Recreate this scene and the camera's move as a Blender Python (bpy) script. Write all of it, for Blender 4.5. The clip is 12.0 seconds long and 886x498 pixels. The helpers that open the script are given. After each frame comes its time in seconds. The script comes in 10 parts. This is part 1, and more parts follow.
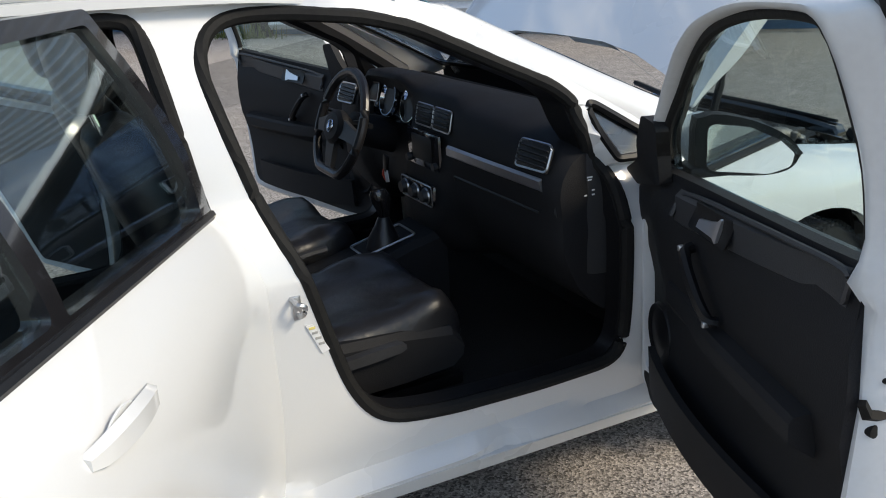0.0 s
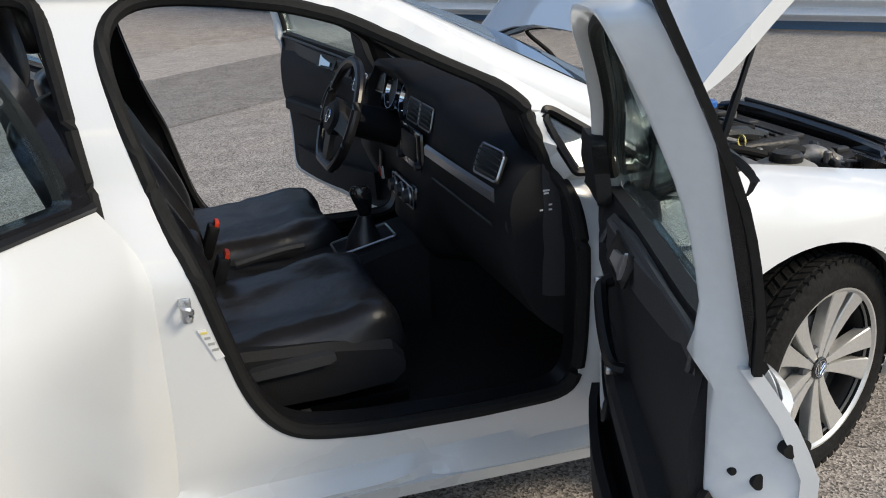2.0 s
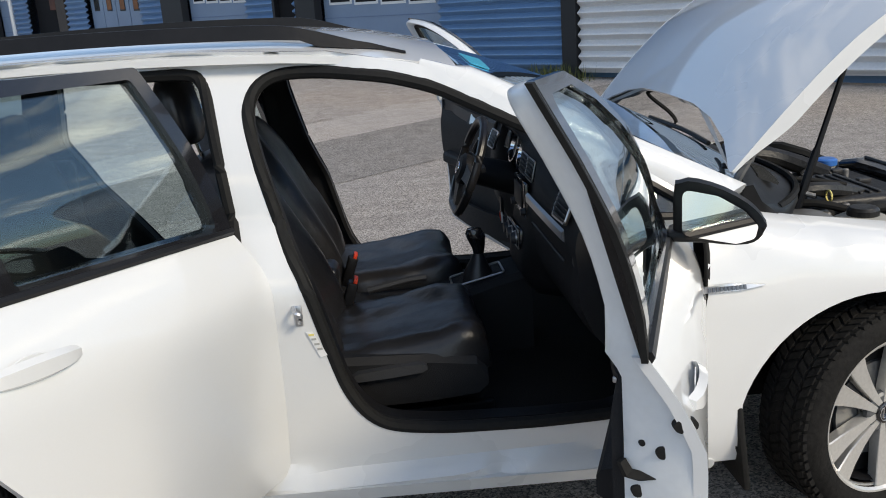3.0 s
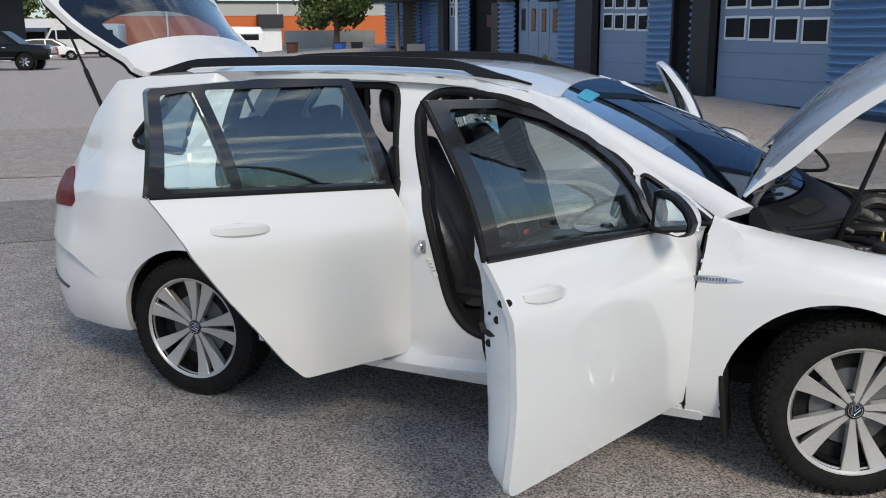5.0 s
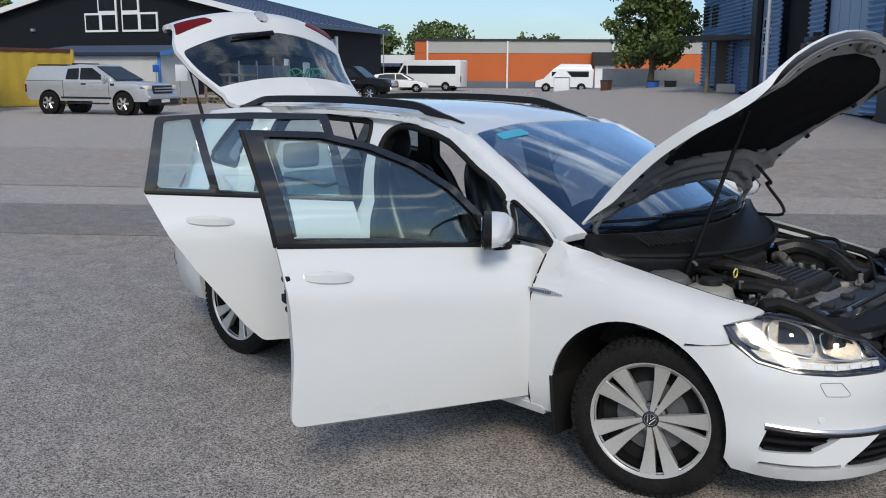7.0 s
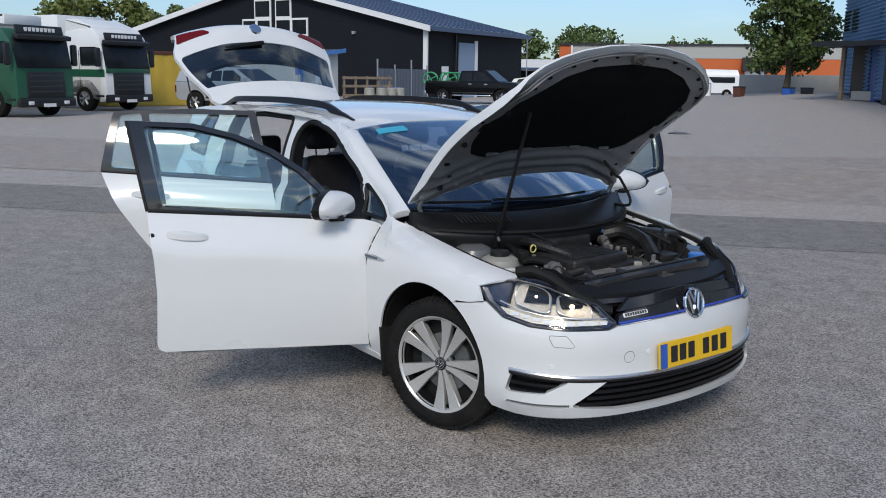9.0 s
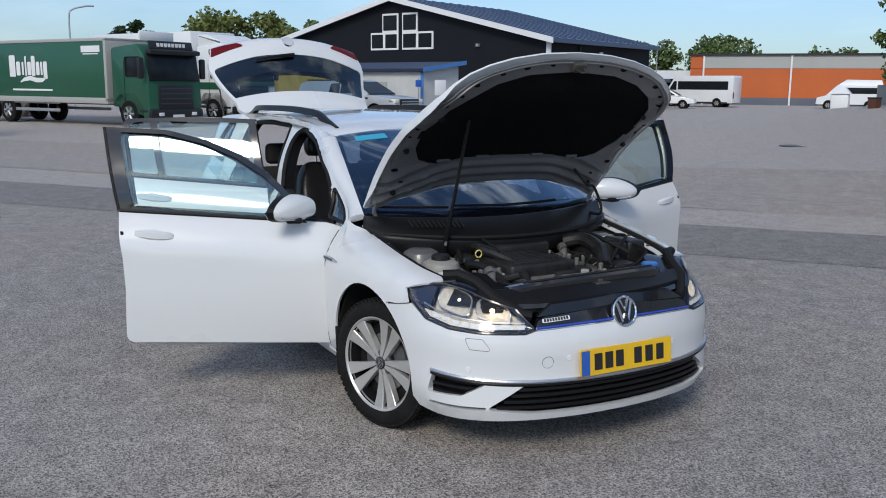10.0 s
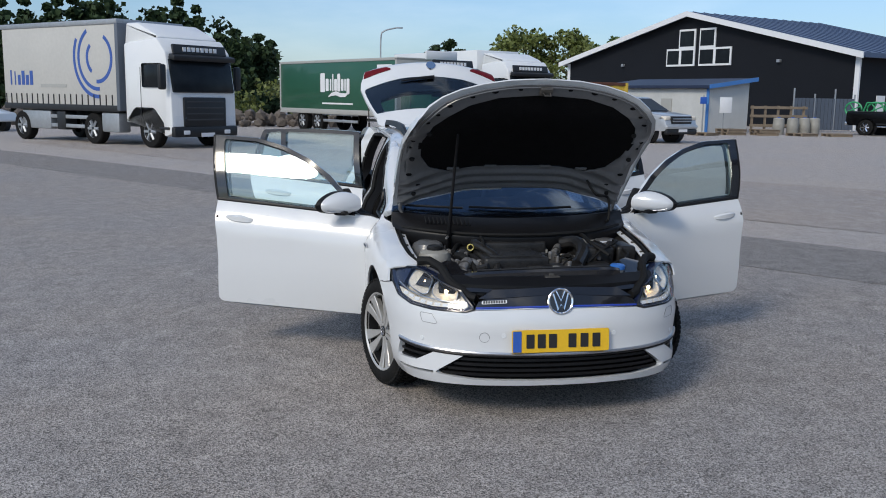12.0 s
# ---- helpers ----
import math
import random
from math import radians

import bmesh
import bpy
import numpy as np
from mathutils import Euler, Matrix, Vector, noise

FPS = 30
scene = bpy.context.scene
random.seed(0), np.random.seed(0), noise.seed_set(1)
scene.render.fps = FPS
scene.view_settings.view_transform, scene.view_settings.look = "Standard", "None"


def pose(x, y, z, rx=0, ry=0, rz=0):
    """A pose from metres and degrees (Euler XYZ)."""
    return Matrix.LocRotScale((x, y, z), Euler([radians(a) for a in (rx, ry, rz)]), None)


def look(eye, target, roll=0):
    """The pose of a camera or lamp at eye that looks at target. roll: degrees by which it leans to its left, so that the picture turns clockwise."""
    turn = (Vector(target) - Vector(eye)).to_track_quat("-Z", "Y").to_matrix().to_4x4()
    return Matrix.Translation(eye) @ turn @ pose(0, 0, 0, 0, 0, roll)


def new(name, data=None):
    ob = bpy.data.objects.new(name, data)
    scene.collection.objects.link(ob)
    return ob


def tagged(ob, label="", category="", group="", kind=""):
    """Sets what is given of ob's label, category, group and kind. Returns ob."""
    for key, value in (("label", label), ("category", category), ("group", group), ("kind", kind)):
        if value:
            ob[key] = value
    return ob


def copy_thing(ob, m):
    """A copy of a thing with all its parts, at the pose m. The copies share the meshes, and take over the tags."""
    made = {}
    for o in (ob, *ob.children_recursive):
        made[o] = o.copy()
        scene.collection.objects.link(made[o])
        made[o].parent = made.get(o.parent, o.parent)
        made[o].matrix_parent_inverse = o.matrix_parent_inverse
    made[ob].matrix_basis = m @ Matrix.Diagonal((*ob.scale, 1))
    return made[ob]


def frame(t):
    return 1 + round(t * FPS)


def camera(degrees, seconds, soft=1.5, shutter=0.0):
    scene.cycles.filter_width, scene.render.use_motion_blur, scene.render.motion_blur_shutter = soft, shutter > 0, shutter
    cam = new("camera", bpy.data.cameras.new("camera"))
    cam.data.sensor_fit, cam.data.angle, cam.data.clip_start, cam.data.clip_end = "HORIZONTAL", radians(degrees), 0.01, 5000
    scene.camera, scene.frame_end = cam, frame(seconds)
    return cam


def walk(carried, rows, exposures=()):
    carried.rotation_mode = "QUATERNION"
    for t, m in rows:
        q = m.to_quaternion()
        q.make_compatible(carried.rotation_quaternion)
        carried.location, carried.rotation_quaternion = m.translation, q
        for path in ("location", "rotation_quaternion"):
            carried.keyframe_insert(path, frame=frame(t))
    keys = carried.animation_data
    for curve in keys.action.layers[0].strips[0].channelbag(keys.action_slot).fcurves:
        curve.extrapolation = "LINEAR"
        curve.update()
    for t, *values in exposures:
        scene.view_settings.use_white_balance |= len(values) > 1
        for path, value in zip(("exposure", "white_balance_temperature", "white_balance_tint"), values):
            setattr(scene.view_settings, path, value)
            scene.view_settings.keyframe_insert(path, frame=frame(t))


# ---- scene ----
cam = camera(52.0, 12.0, soft=1.0)
PATH = [
    (0, (-2.039, -2.568, 1.513), (-1.199, -0.883, 0.841), -3.7),
    (0.5, (-1.905, -2.604, 1.492), (-1.072, -0.914, 0.823), -3.6),
    (1, (-1.782, -2.551, 1.476), (-0.965, -0.859, 0.789), -2.8),
    (1.5, (-1.677, -2.506, 1.484), (-0.967, -0.769, 0.791), -1.1),
    (2, (-1.551, -2.587, 1.485), (-0.974, -0.798, 0.801), -2.4),
    (2.5, (-1.418, -2.806, 1.504), (-1.076, -0.951, 0.84), -4.5),
    (3, (-1.322, -3.037, 1.532), (-1.173, -1.118, 0.988), -4.1),
    (3.5, (-1.179, -3.33, 1.549), (-1.163, -1.396, 1.041), -3.3),
    (3.7, (-1.092, -3.446, 1.56), (-1.216, -1.514, 1.057), -3.6),
    (5.3, (0.075, -4.09, 1.576), (-0.775, -2.33, 1.152), 0.0),
    (5.5, (0.268, -4.101, 1.573), (-0.698, -2.393, 1.19), -0.0),
    (6, (0.738, -4.062, 1.594), (-0.482, -2.525, 1.206), -1.0),
    (6.5, (1.209, -3.988, 1.61), (-0.057, -2.488, 1.226), -0.1),
    (7, (1.696, -3.809, 1.622), (0.369, -2.362, 1.239), 0.3),
    (7.5, (2.123, -3.721, 1.621), (0.767, -2.303, 1.235), -0.2),
    (7.7, (2.294, -3.778, 1.667), (0.93, -2.372, 1.263), 0.2),
    (9.3, (3.455, -3.158, 1.643), (1.868, -1.997, 1.278), 1.2),
    (9.5, (3.565, -3.035, 1.651), (1.957, -1.902, 1.289), 1.6),
    (10, (3.872, -2.644, 1.637), (2.157, -1.678, 1.282), 0.5),
    (10.5, (4.243, -2.327, 1.623), (2.447, -1.52, 1.274), -0.4),
    (11, (4.564, -2.023, 1.664), (2.703, -1.38, 1.312), 0.4),
    (11.5, (4.85, -1.692, 1.666), (2.941, -1.218, 1.306), 1.0),
    (12, (5.251, -1.415, 1.685), (3.309, -1.067, 1.355), 0.9),
]
walk(cam, [(t, look(eye, target, roll)) for t, eye, target, roll in PATH],
     [(0, 1.04, 8620, 9), (1.5, 0.98, 8620, 9), (2.5, 0.88, 8620, 9), (3.5, 0.82, 8370, 9), (5.5, 0.52, 7970, 9), (7.5, 0.45, 7570, 9), (9.5, 0.41, 7320, 9), (10.5, 0.42, 7270, 9), (11.0, 0.47, 7320, 9), (11.5, 0.58, 7420, 9), (12, 0.40, 7320, 9)])

# ---- world and sun ----
SUN_EL, SUN_AZ = 37.0, -45.0          # degrees; azimuth from +x (the car's nose) towards +y
world = bpy.data.worlds.new("sky_world")
scene.world = world
world.use_nodes = True
wn, wl = world.node_tree.nodes, world.node_tree.links
wn.clear()
w_out = wn.new("ShaderNodeOutputWorld")
w_bg = wn.new("ShaderNodeBackground")
w_sky = wn.new("ShaderNodeTexSky")
w_sky.sky_type = "NISHITA"
w_sky.sun_disc = False
w_sky.sun_elevation = radians(SUN_EL)
w_sky.sun_rotation = radians(90 - SUN_AZ)
w_sky.air_density, w_sky.dust_density, w_sky.ozone_density = 1.0, 0.5, 1.6
w_geo = wn.new("ShaderNodeTexCoord")
w_map = wn.new("ShaderNodeMapping")
w_map.inputs["Scale"].default_value = (1.6, 1.6, 7.0)
w_noise = wn.new("ShaderNodeTexNoise")
w_noise.inputs["Scale"].default_value = 1.7
w_noise.inputs["Detail"].default_value = 7.0
w_noise.inputs["Roughness"].default_value = 0.58
w_ramp = wn.new("ShaderNodeValToRGB")
w_ramp.color_ramp.elements[0].position = 0.52
w_ramp.color_ramp.elements[1].position = 0.70
w_mix = wn.new("ShaderNodeMixRGB")
w_mix.inputs[2].default_value = (11.0, 11.3, 11.8, 1)
wl.new(w_geo.outputs["Generated"], w_map.inputs["Vector"])
wl.new(w_map.outputs["Vector"], w_noise.inputs["Vector"])
wl.new(w_noise.outputs["Fac"], w_ramp.inputs["Fac"])
# clouds gather towards the sunny side and thinly overhead; the low sky elsewhere is clear
w_dot = wn.new("ShaderNodeVectorMath")
w_dot.operation = "DOT_PRODUCT"
w_dot.inputs[1].default_value = (0.75, -0.62, -0.35)
w_side = wn.new("ShaderNodeMapRange")
w_side.inputs["From Min"].default_value = -0.35
w_side.inputs["From Max"].default_value = 0.35
w_side.inputs["To Min"].default_value = 0.06
w_mul = wn.new("ShaderNodeMath")
w_mul.operation = "MULTIPLY"
wl.new(w_geo.outputs["Generated"], w_dot.inputs[0])
wl.new(w_dot.outputs["Value"], w_side.inputs["Value"])
w_up = wn.new("ShaderNodeMapRange")
w_up.inputs["From Min"].default_value = 0.24
w_up.inputs["From Max"].default_value = 0.50
w_up.inputs["To Max"].default_value = 0.55
w_max = wn.new("ShaderNodeMath")
w_max.operation = "MAXIMUM"
wl.new(w_side.outputs["Result"], w_max.inputs[0])
wl.new(w_up.outputs["Result"], w_max.inputs[1])
wl.new(w_max.outputs["Value"], w_mul.inputs[0])
wl.new(w_ramp.outputs["Color"], w_mul.inputs[1])
wl.new(w_mul.outputs["Value"], w_mix.inputs[0])
w_tint = wn.new("ShaderNodeMixRGB")
w_tint.blend_type = "MULTIPLY"
w_tint.inputs[0].default_value = 1.0
w_sep = wn.new("ShaderNodeSeparateXYZ")
w_high = wn.new("ShaderNodeMapRange")
w_high.inputs["From Max"].default_value = 0.40
w_air = wn.new("ShaderNodeMixRGB")
w_air.inputs[1].default_value = (0.33, 0.45, 0.68, 1)
w_air.inputs[2].default_value = (0.76, 0.90, 1.06, 1)
wl.new(w_geo.outputs["Generated"], w_sep.inputs[0])
wl.new(w_sep.outputs["Z"], w_high.inputs["Value"])
wl.new(w_sep.outputs["Z"], w_up.inputs["Value"])
wl.new(w_high.outputs["Result"], w_air.inputs[0])
wl.new(w_air.outputs["Color"], w_tint.inputs[2])
wl.new(w_sky.outputs["Color"], w_tint.inputs[1])
wl.new(w_tint.outputs["Color"], w_mix.inputs[1])
wl.new(w_mix.outputs["Color"], w_bg.inputs["Color"])
w_bg.inputs["Strength"].default_value = 0.132
wl.new(w_bg.outputs["Background"], w_out.inputs["Surface"])

sun_data = bpy.data.lights.new("sun", "SUN")
sun_data.energy = 1.40
sun_data.angle = radians(16.0)
sun_data.color = (1.0, 0.975, 0.935)
sun = new("sun", sun_data)
sun_dir = Vector((math.cos(radians(SUN_EL)) * math.cos(radians(SUN_AZ)), math.cos(radians(SUN_EL)) * math.sin(radians(SUN_AZ)), math.sin(radians(SUN_EL))))
sun.matrix_world = look(sun_dir * 60, (0, 0, 0))

# ---- materials ----
def mat(name, color, rough=0.5, metal=0.0, coat=0.0, var=0.12, scale=6.0, fine=60.0, bump=0.0, spec=0.5, rvar=0.1, island=0.0, tint=None):
    """A plain surface with uneven colour at two scales, uneven gloss and fine relief."""
    m = bpy.data.materials.new(name)
    m.use_nodes = True
    nt = m.node_tree
    n, l = nt.nodes, nt.links
    b = n["Principled BSDF"]
    b.inputs["Metallic"].default_value = metal
    b.inputs["Coat Weight"].default_value = coat
    b.inputs["Coat Roughness"].default_value = 0.04
    b.inputs["Specular IOR Level"].default_value = spec if max(color) > 0.05 or rough < 0.6 or metal else spec * 0.45
    tc = n.new("ShaderNodeTexCoord")
    big = n.new("ShaderNodeTexNoise")
    big.inputs["Scale"].default_value = scale
    big.inputs["Detail"].default_value = 5
    small = n.new("ShaderNodeTexNoise")
    small.inputs["Scale"].default_value = fine
    small.inputs["Detail"].default_value = 3
    l.new(tc.outputs["Object"], big.inputs["Vector"])
    l.new(tc.outputs["Object"], small.inputs["Vector"])
    add = n.new("ShaderNodeMath")
    add.operation = "ADD"
    l.new(big.outputs["Fac"], add.inputs[0])
    l.new(small.outputs["Fac"], add.inputs[1])
    mr = n.new("ShaderNodeMapRange")
    mr.inputs["From Min"].default_value, mr.inputs["From Max"].default_value = 0.6, 1.4
    l.new(add.outputs[0], mr.inputs["Value"])
    mix = n.new("ShaderNodeMixRGB")
    lo = [max(0, c * (1 - var)) for c in color]
    hi = [min(1, c * (1 + var)) for c in (tint or color)]
    mix.inputs[1].default_value = (*lo, 1)
    mix.inputs[2].default_value = (*hi, 1)
    l.new(mr.outputs[0], mix.inputs[0])
    src = mix.outputs[0]
    if island:
        oi = n.new("ShaderNodeObjectInfo")
        hsv = n.new("ShaderNodeHueSaturation")
        m2 = n.new("ShaderNodeMapRange")
        m2.inputs["To Min"].default_value, m2.inputs["To Max"].default_value = 1 - island, 1 + island
        l.new(oi.outputs["Random"], m2.inputs["Value"])
        l.new(m2.outputs[0], hsv.inputs["Value"])
        l.new(src, hsv.inputs["Color"])
        src = hsv.outputs[0]
    l.new(src, b.inputs["Base Color"])
    rr = n.new("ShaderNodeMapRange")
    rr.inputs["To Min"].default_value, rr.inputs["To Max"].default_value = max(0.02, rough * (1 - rvar)), min(1, rough * (1 + rvar))
    l.new(big.outputs["Fac"], rr.inputs["Value"])
    l.new(rr.outputs[0], b.inputs["Roughness"])
    if bump:
        bp = n.new("ShaderNodeBump")
        bp.inputs["Strength"].default_value = bump
        bp.inputs["Distance"].default_value = 0.01
        l.new(small.outputs["Fac"], bp.inputs["Height"])
        l.new(bp.outputs[0], b.inputs["Normal"])
    return m


def glass_mat(name, tint, gloss=1.0, shine=(1, 1, 1), head_on=0.045):
    """A thin pane: clear tinted passage with a mirror gloss that follows Fresnel."""
    m = bpy.data.materials.new(name)
    m.use_nodes = True
    n, l = m.node_tree.nodes, m.node_tree.links
    n.clear()
    out = n.new("ShaderNodeOutputMaterial")
    mix = n.new("ShaderNodeMixShader")
    tr = n.new("ShaderNodeBsdfTransparent")
    tr.inputs["Color"].default_value = (*tint, 1)
    gl = n.new("ShaderNodeBsdfGlossy")
    gl.inputs["Roughness"].default_value = 0.01
    gl.inputs["Color"].default_value = (*shine, 1)
    lw = n.new("ShaderNodeLayerWeight")
    lw.inputs["Blend"].default_value = 0.5
    po = n.new("ShaderNodeMath")
    po.operation = "POWER"
    po.inputs[1].default_value = 4.2
    mul = n.new("ShaderNodeMath")
    mul.operation = "MULTIPLY_ADD"
    mul.use_clamp = True
    mul.inputs[1].default_value = 0.9 * gloss
    mul.inputs[2].default_value = head_on * gloss
    l.new(lw.outputs["Facing"], po.inputs[0])
    l.new(po.outputs[0], mul.inputs[0])
    l.new(mul.outputs[0], mix.inputs[0])
    l.new(tr.outputs[0], mix.inputs[1])
    l.new(gl.outputs[0], mix.inputs[2])
    l.new(mix.outputs[0], out.inputs["Surface"])
    return m


def glow_mat(name, color, strength):
    m = bpy.data.materials.new(name)
    m.use_nodes = True
    b = m.node_tree.nodes["Principled BSDF"]
    b.inputs["Base Color"].default_value = (*color, 1)
    b.inputs["Emission Color"].default_value = (*color, 1)
    b.inputs["Emission Strength"].default_value = strength
    return m


def asphalt_mat(name, base, warm, spot=0.5):
    """Worn tarmac: pale stone chips in dark binder, stains in large patches, fine relief."""
    m = bpy.data.materials.new(name)
    m.use_nodes = True
    n, l = m.node_tree.nodes, m.node_tree.links
    b = n["Principled BSDF"]
    b.inputs["Specular IOR Level"].default_value = 0.35
    tc = n.new("ShaderNodeTexCoord")
    vo = n.new("ShaderNodeTexVoronoi")
    vo.inputs["Scale"].default_value = 150.0
    fine = n.new("ShaderNodeTexNoise")
    fine.inputs["Scale"].default_value = 260.0
    fine.inputs["Detail"].default_value = 2
    mid = n.new("ShaderNodeTexNoise")
    mid.inputs["Scale"].default_value = 5.0
    mid.inputs["Detail"].default_value = 8
    mid.inputs["Roughness"].default_value = 0.65
    big = n.new("ShaderNodeTexNoise")
    big.inputs["Scale"].default_value = 0.35
    big.inputs["Detail"].default_value = 6
    for t in (vo, fine, mid, big):
        l.new(tc.outputs["Object"], t.inputs["Vector"])
    chip = n.new("ShaderNodeMixRGB")
    chip.inputs[1].default_value = (*[c * 0.30 for c in base], 1)
    chip.inputs[2].default_value = (*[min(1, c * 2.03) for c in base], 1)
    cr = n.new("ShaderNodeSeparateColor")
    l.new(vo.outputs["Color"], cr.inputs[0])
    l.new(cr.outputs[0], chip.inputs[0])
    m1 = n.new("ShaderNodeMixRGB")
    m1.blend_type = "OVERLAY"
    m1.inputs[0].default_value = spot
    l.new(chip.outputs[0], m1.inputs[1])
    l.new(mid.outputs["Fac"], m1.inputs[2])
    m2 = n.new("ShaderNodeMixRGB")
    ramp = n.new("ShaderNodeMapRange")
    ramp.inputs["From Min"].default_value, ramp.inputs["From Max"].default_value = 0.42, 0.68
    l.new(big.outputs["Fac"], ramp.inputs["Value"])
    l.new(ramp.outputs[0], m2.inputs[0])
    l.new(m1.outputs[0], m2.inputs[1])
    wm = n.new("ShaderNodeMixRGB")
    wm.blend_type = "MULTIPLY"
    wm.inputs[0].default_value = 1.0
    wm.inputs[2].default_value = (*warm, 1)
    l.new(m1.outputs[0], wm.inputs[1])
    l.new(wm.outputs[0], m2.inputs[2])
    l.new(m2.outputs[0], b.inputs["Base Color"])
    b.inputs["Roughness"].default_value = 0.88
    bp = n.new("ShaderNodeBump")
    bp.inputs["Strength"].default_value = 0.6
    bp.inputs["Distance"].default_value = 0.006
    hh = n.new("ShaderNodeMath")
    hh.operation = "ADD"
    l.new(vo.outputs["Distance"], hh.inputs[0])
    l.new(fine.outputs["Fac"], hh.inputs[1])
    l.new(hh.outputs[0], bp.inputs["Height"])
    l.new(bp.outputs[0], b.inputs["Normal"])
    return m


PAINT = mat("white_car_paint", (0.665, 0.675, 0.68), 0.28, coat=1.0, var=0.012, scale=1.1, fine=220, bump=0.0)
PAINT_IN = mat("white_inner_paint", (0.70, 0.72, 0.73), 0.35, coat=0.4, var=0.05, scale=5, fine=60)
# grey paint, darkened to carry the shade beneath the bonnet
PAINT_UNDER = mat("shade_grey_underhood_paint", (0.118, 0.120, 0.123), 0.36, coat=0.2, var=0.14, scale=5, fine=60)
BLACK_GLOSS = mat("gloss_black_trim", (0.012, 0.012, 0.014), 0.14, coat=0.6, var=0.2)
BLACK_TRIM = mat("satin_black_trim", (0.008, 0.008, 0.009), 0.40, var=0.25, bump=0.05, spec=0.22)
RUBBER = mat("black_rubber", (0.010, 0.010, 0.010), 0.72, var=0.3, fine=90, bump=0.12)
TYRE = mat("worn_tyre_rubber", (0.006, 0.006, 0.006), 0.85, var=0.45, scale=9, fine=70, bump=0.25, tint=(0.012, 0.0115, 0.011), spec=0.4)
PLASTIC = mat("soft_black_plastic", (0.0135, 0.0138, 0.0155), 0.62, var=0.2, scale=9, fine=400, bump=0.22)
PLASTIC_GREY = mat("dark_grey_plastic", (0.030, 0.031, 0.034), 0.5, var=0.15, fine=300, bump=0.15)
LEATHER = mat("black_leather_seat_cover", (0.016, 0.016, 0.018), 0.33, var=0.3, scale=6, fine=38, bump=0.16)
CLOTH = mat("black_seat_cloth", (0.018, 0.018, 0.019), 0.85, var=0.25, fine=300, bump=0.3)
CARPET = mat("black_floor_carpet", (0.012, 0.012, 0.012), 0.95, var=0.4, fine=250, bump=0.6)
HEADLINER = mat("pale_grey_headliner", (0.45, 0.45, 0.44), 0.9, var=0.06, fine=200, bump=0.1)
SILVER = mat("satin_silver_trim", (0.50, 0.51, 0.53), 0.30, metal=0.9, var=0.08)
CHROME = mat("chrome", (0.82, 0.83, 0.85), 0.08, metal=1.0, var=0.03)
ALLOY = mat("machined_alloy", (0.56, 0.55, 0.53), 0.32, metal=0.55, var=0.12, fine=120)
ALLOY_DARK = mat("grey_painted_alloy", (0.11, 0.115, 0.12), 0.4, metal=0.4, var=0.2)
STEEL = mat("brake_steel", (0.085, 0.078, 0.07), 0.55, metal=0.5, var=0.4, scale=14)
MIRROR = mat("mirror_silver", (0.9, 0.9, 0.92), 0.01, metal=1.0, var=0.0)
# satin reflector; the bulbs' warm glow is put into its base colour
LAMP_INNER = mat("warm_glow_lamp_reflector", (0.74, 0.67, 0.56), 0.45, metal=0.05, var=0.2, scale=30)
LENS = glass_mat("clear_lens", (0.96, 0.97, 0.98), 0.30)
BLUE_BEZEL = mat("dark_blue_lamp_bezel", (0.012, 0.018, 0.045), 0.25, coat=0.3, var=0.2)
RED_LENS = mat("red_tail_lens", (0.13, 0.004, 0.007), 0.32, spec=0.25, coat=0.0, var=0.25, scale=20)
GLASS = glass_mat("green_tinted_glass", (0.88, 0.97, 0.96), 1.15, (0.92, 0.98, 1.0), 0.070)
SCREEN_GLASS = glass_mat("windscreen_glass", (0.56, 0.66, 0.77), 2.0, (0.80, 0.91, 1.0), 0.035)
GATE_GLASS = glass_mat("dark_rear_glass", (0.66, 0.74, 0.78), 1.1)
BLUE_FILM = mat("turquoise_sun_strip", (0.02, 0.36, 0.52), 0.3, var=0.1)
LAMP_ON = glow_mat("lit_headlamp_bulb", (1.0, 0.74, 0.42), 11.0)
PLATE = mat("yellow_plate", (0.78, 0.46, 0.02), 0.45, var=0.06)
PLATE_BLUE = mat("blue_plate_band", (0.02, 0.10, 0.42), 0.45, var=0.06)
PRINT_DARK = mat("black_print", (0.015, 0.015, 0.015), 0.5, var=0.1)
PRINT_WHITE = mat("white_print", (0.75, 0.75, 0.75), 0.5, var=0.05)
BLUE_LINE = mat("blue_grille_line", (0.02, 0.06, 0.40), 0.25, coat=0.5)
RED_PLASTIC = mat("red_buckle_button", (0.65, 0.05, 0.02), 0.4)
YELLOW_PRINT = mat("yellow_sticker", (0.72, 0.60, 0.20), 0.5, var=0.2, scale=40)
BLUE_PLASTIC = mat("blue_cap_plastic", (0.03, 0.16, 0.50), 0.35)
ENGINE = mat("dusty_black_engine_plastic", (0.009, 0.009, 0.0105), 0.42, var=0.5, scale=12, fine=90, bump=0.2, tint=(0.021, 0.020, 0.019), spec=0.35)
ENGINE_METAL = mat("dull_cast_alloy", (0.26, 0.25, 0.24), 0.5, metal=0.6, var=0.45, scale=18, bump=0.2)
MILKY = mat("milky_reservoir_plastic", (0.30, 0.29, 0.26), 0.45, var=0.12)
FELT = mat("black_hood_felt", (0.006, 0.006, 0.0065), 0.95, var=0.4, scale=14, fine=120, bump=0.6, spec=0.2)
ASPHALT = asphalt_mat("worn_grey_asphalt", (0.258, 0.238, 0.224), (1.08, 1.03, 0.97))
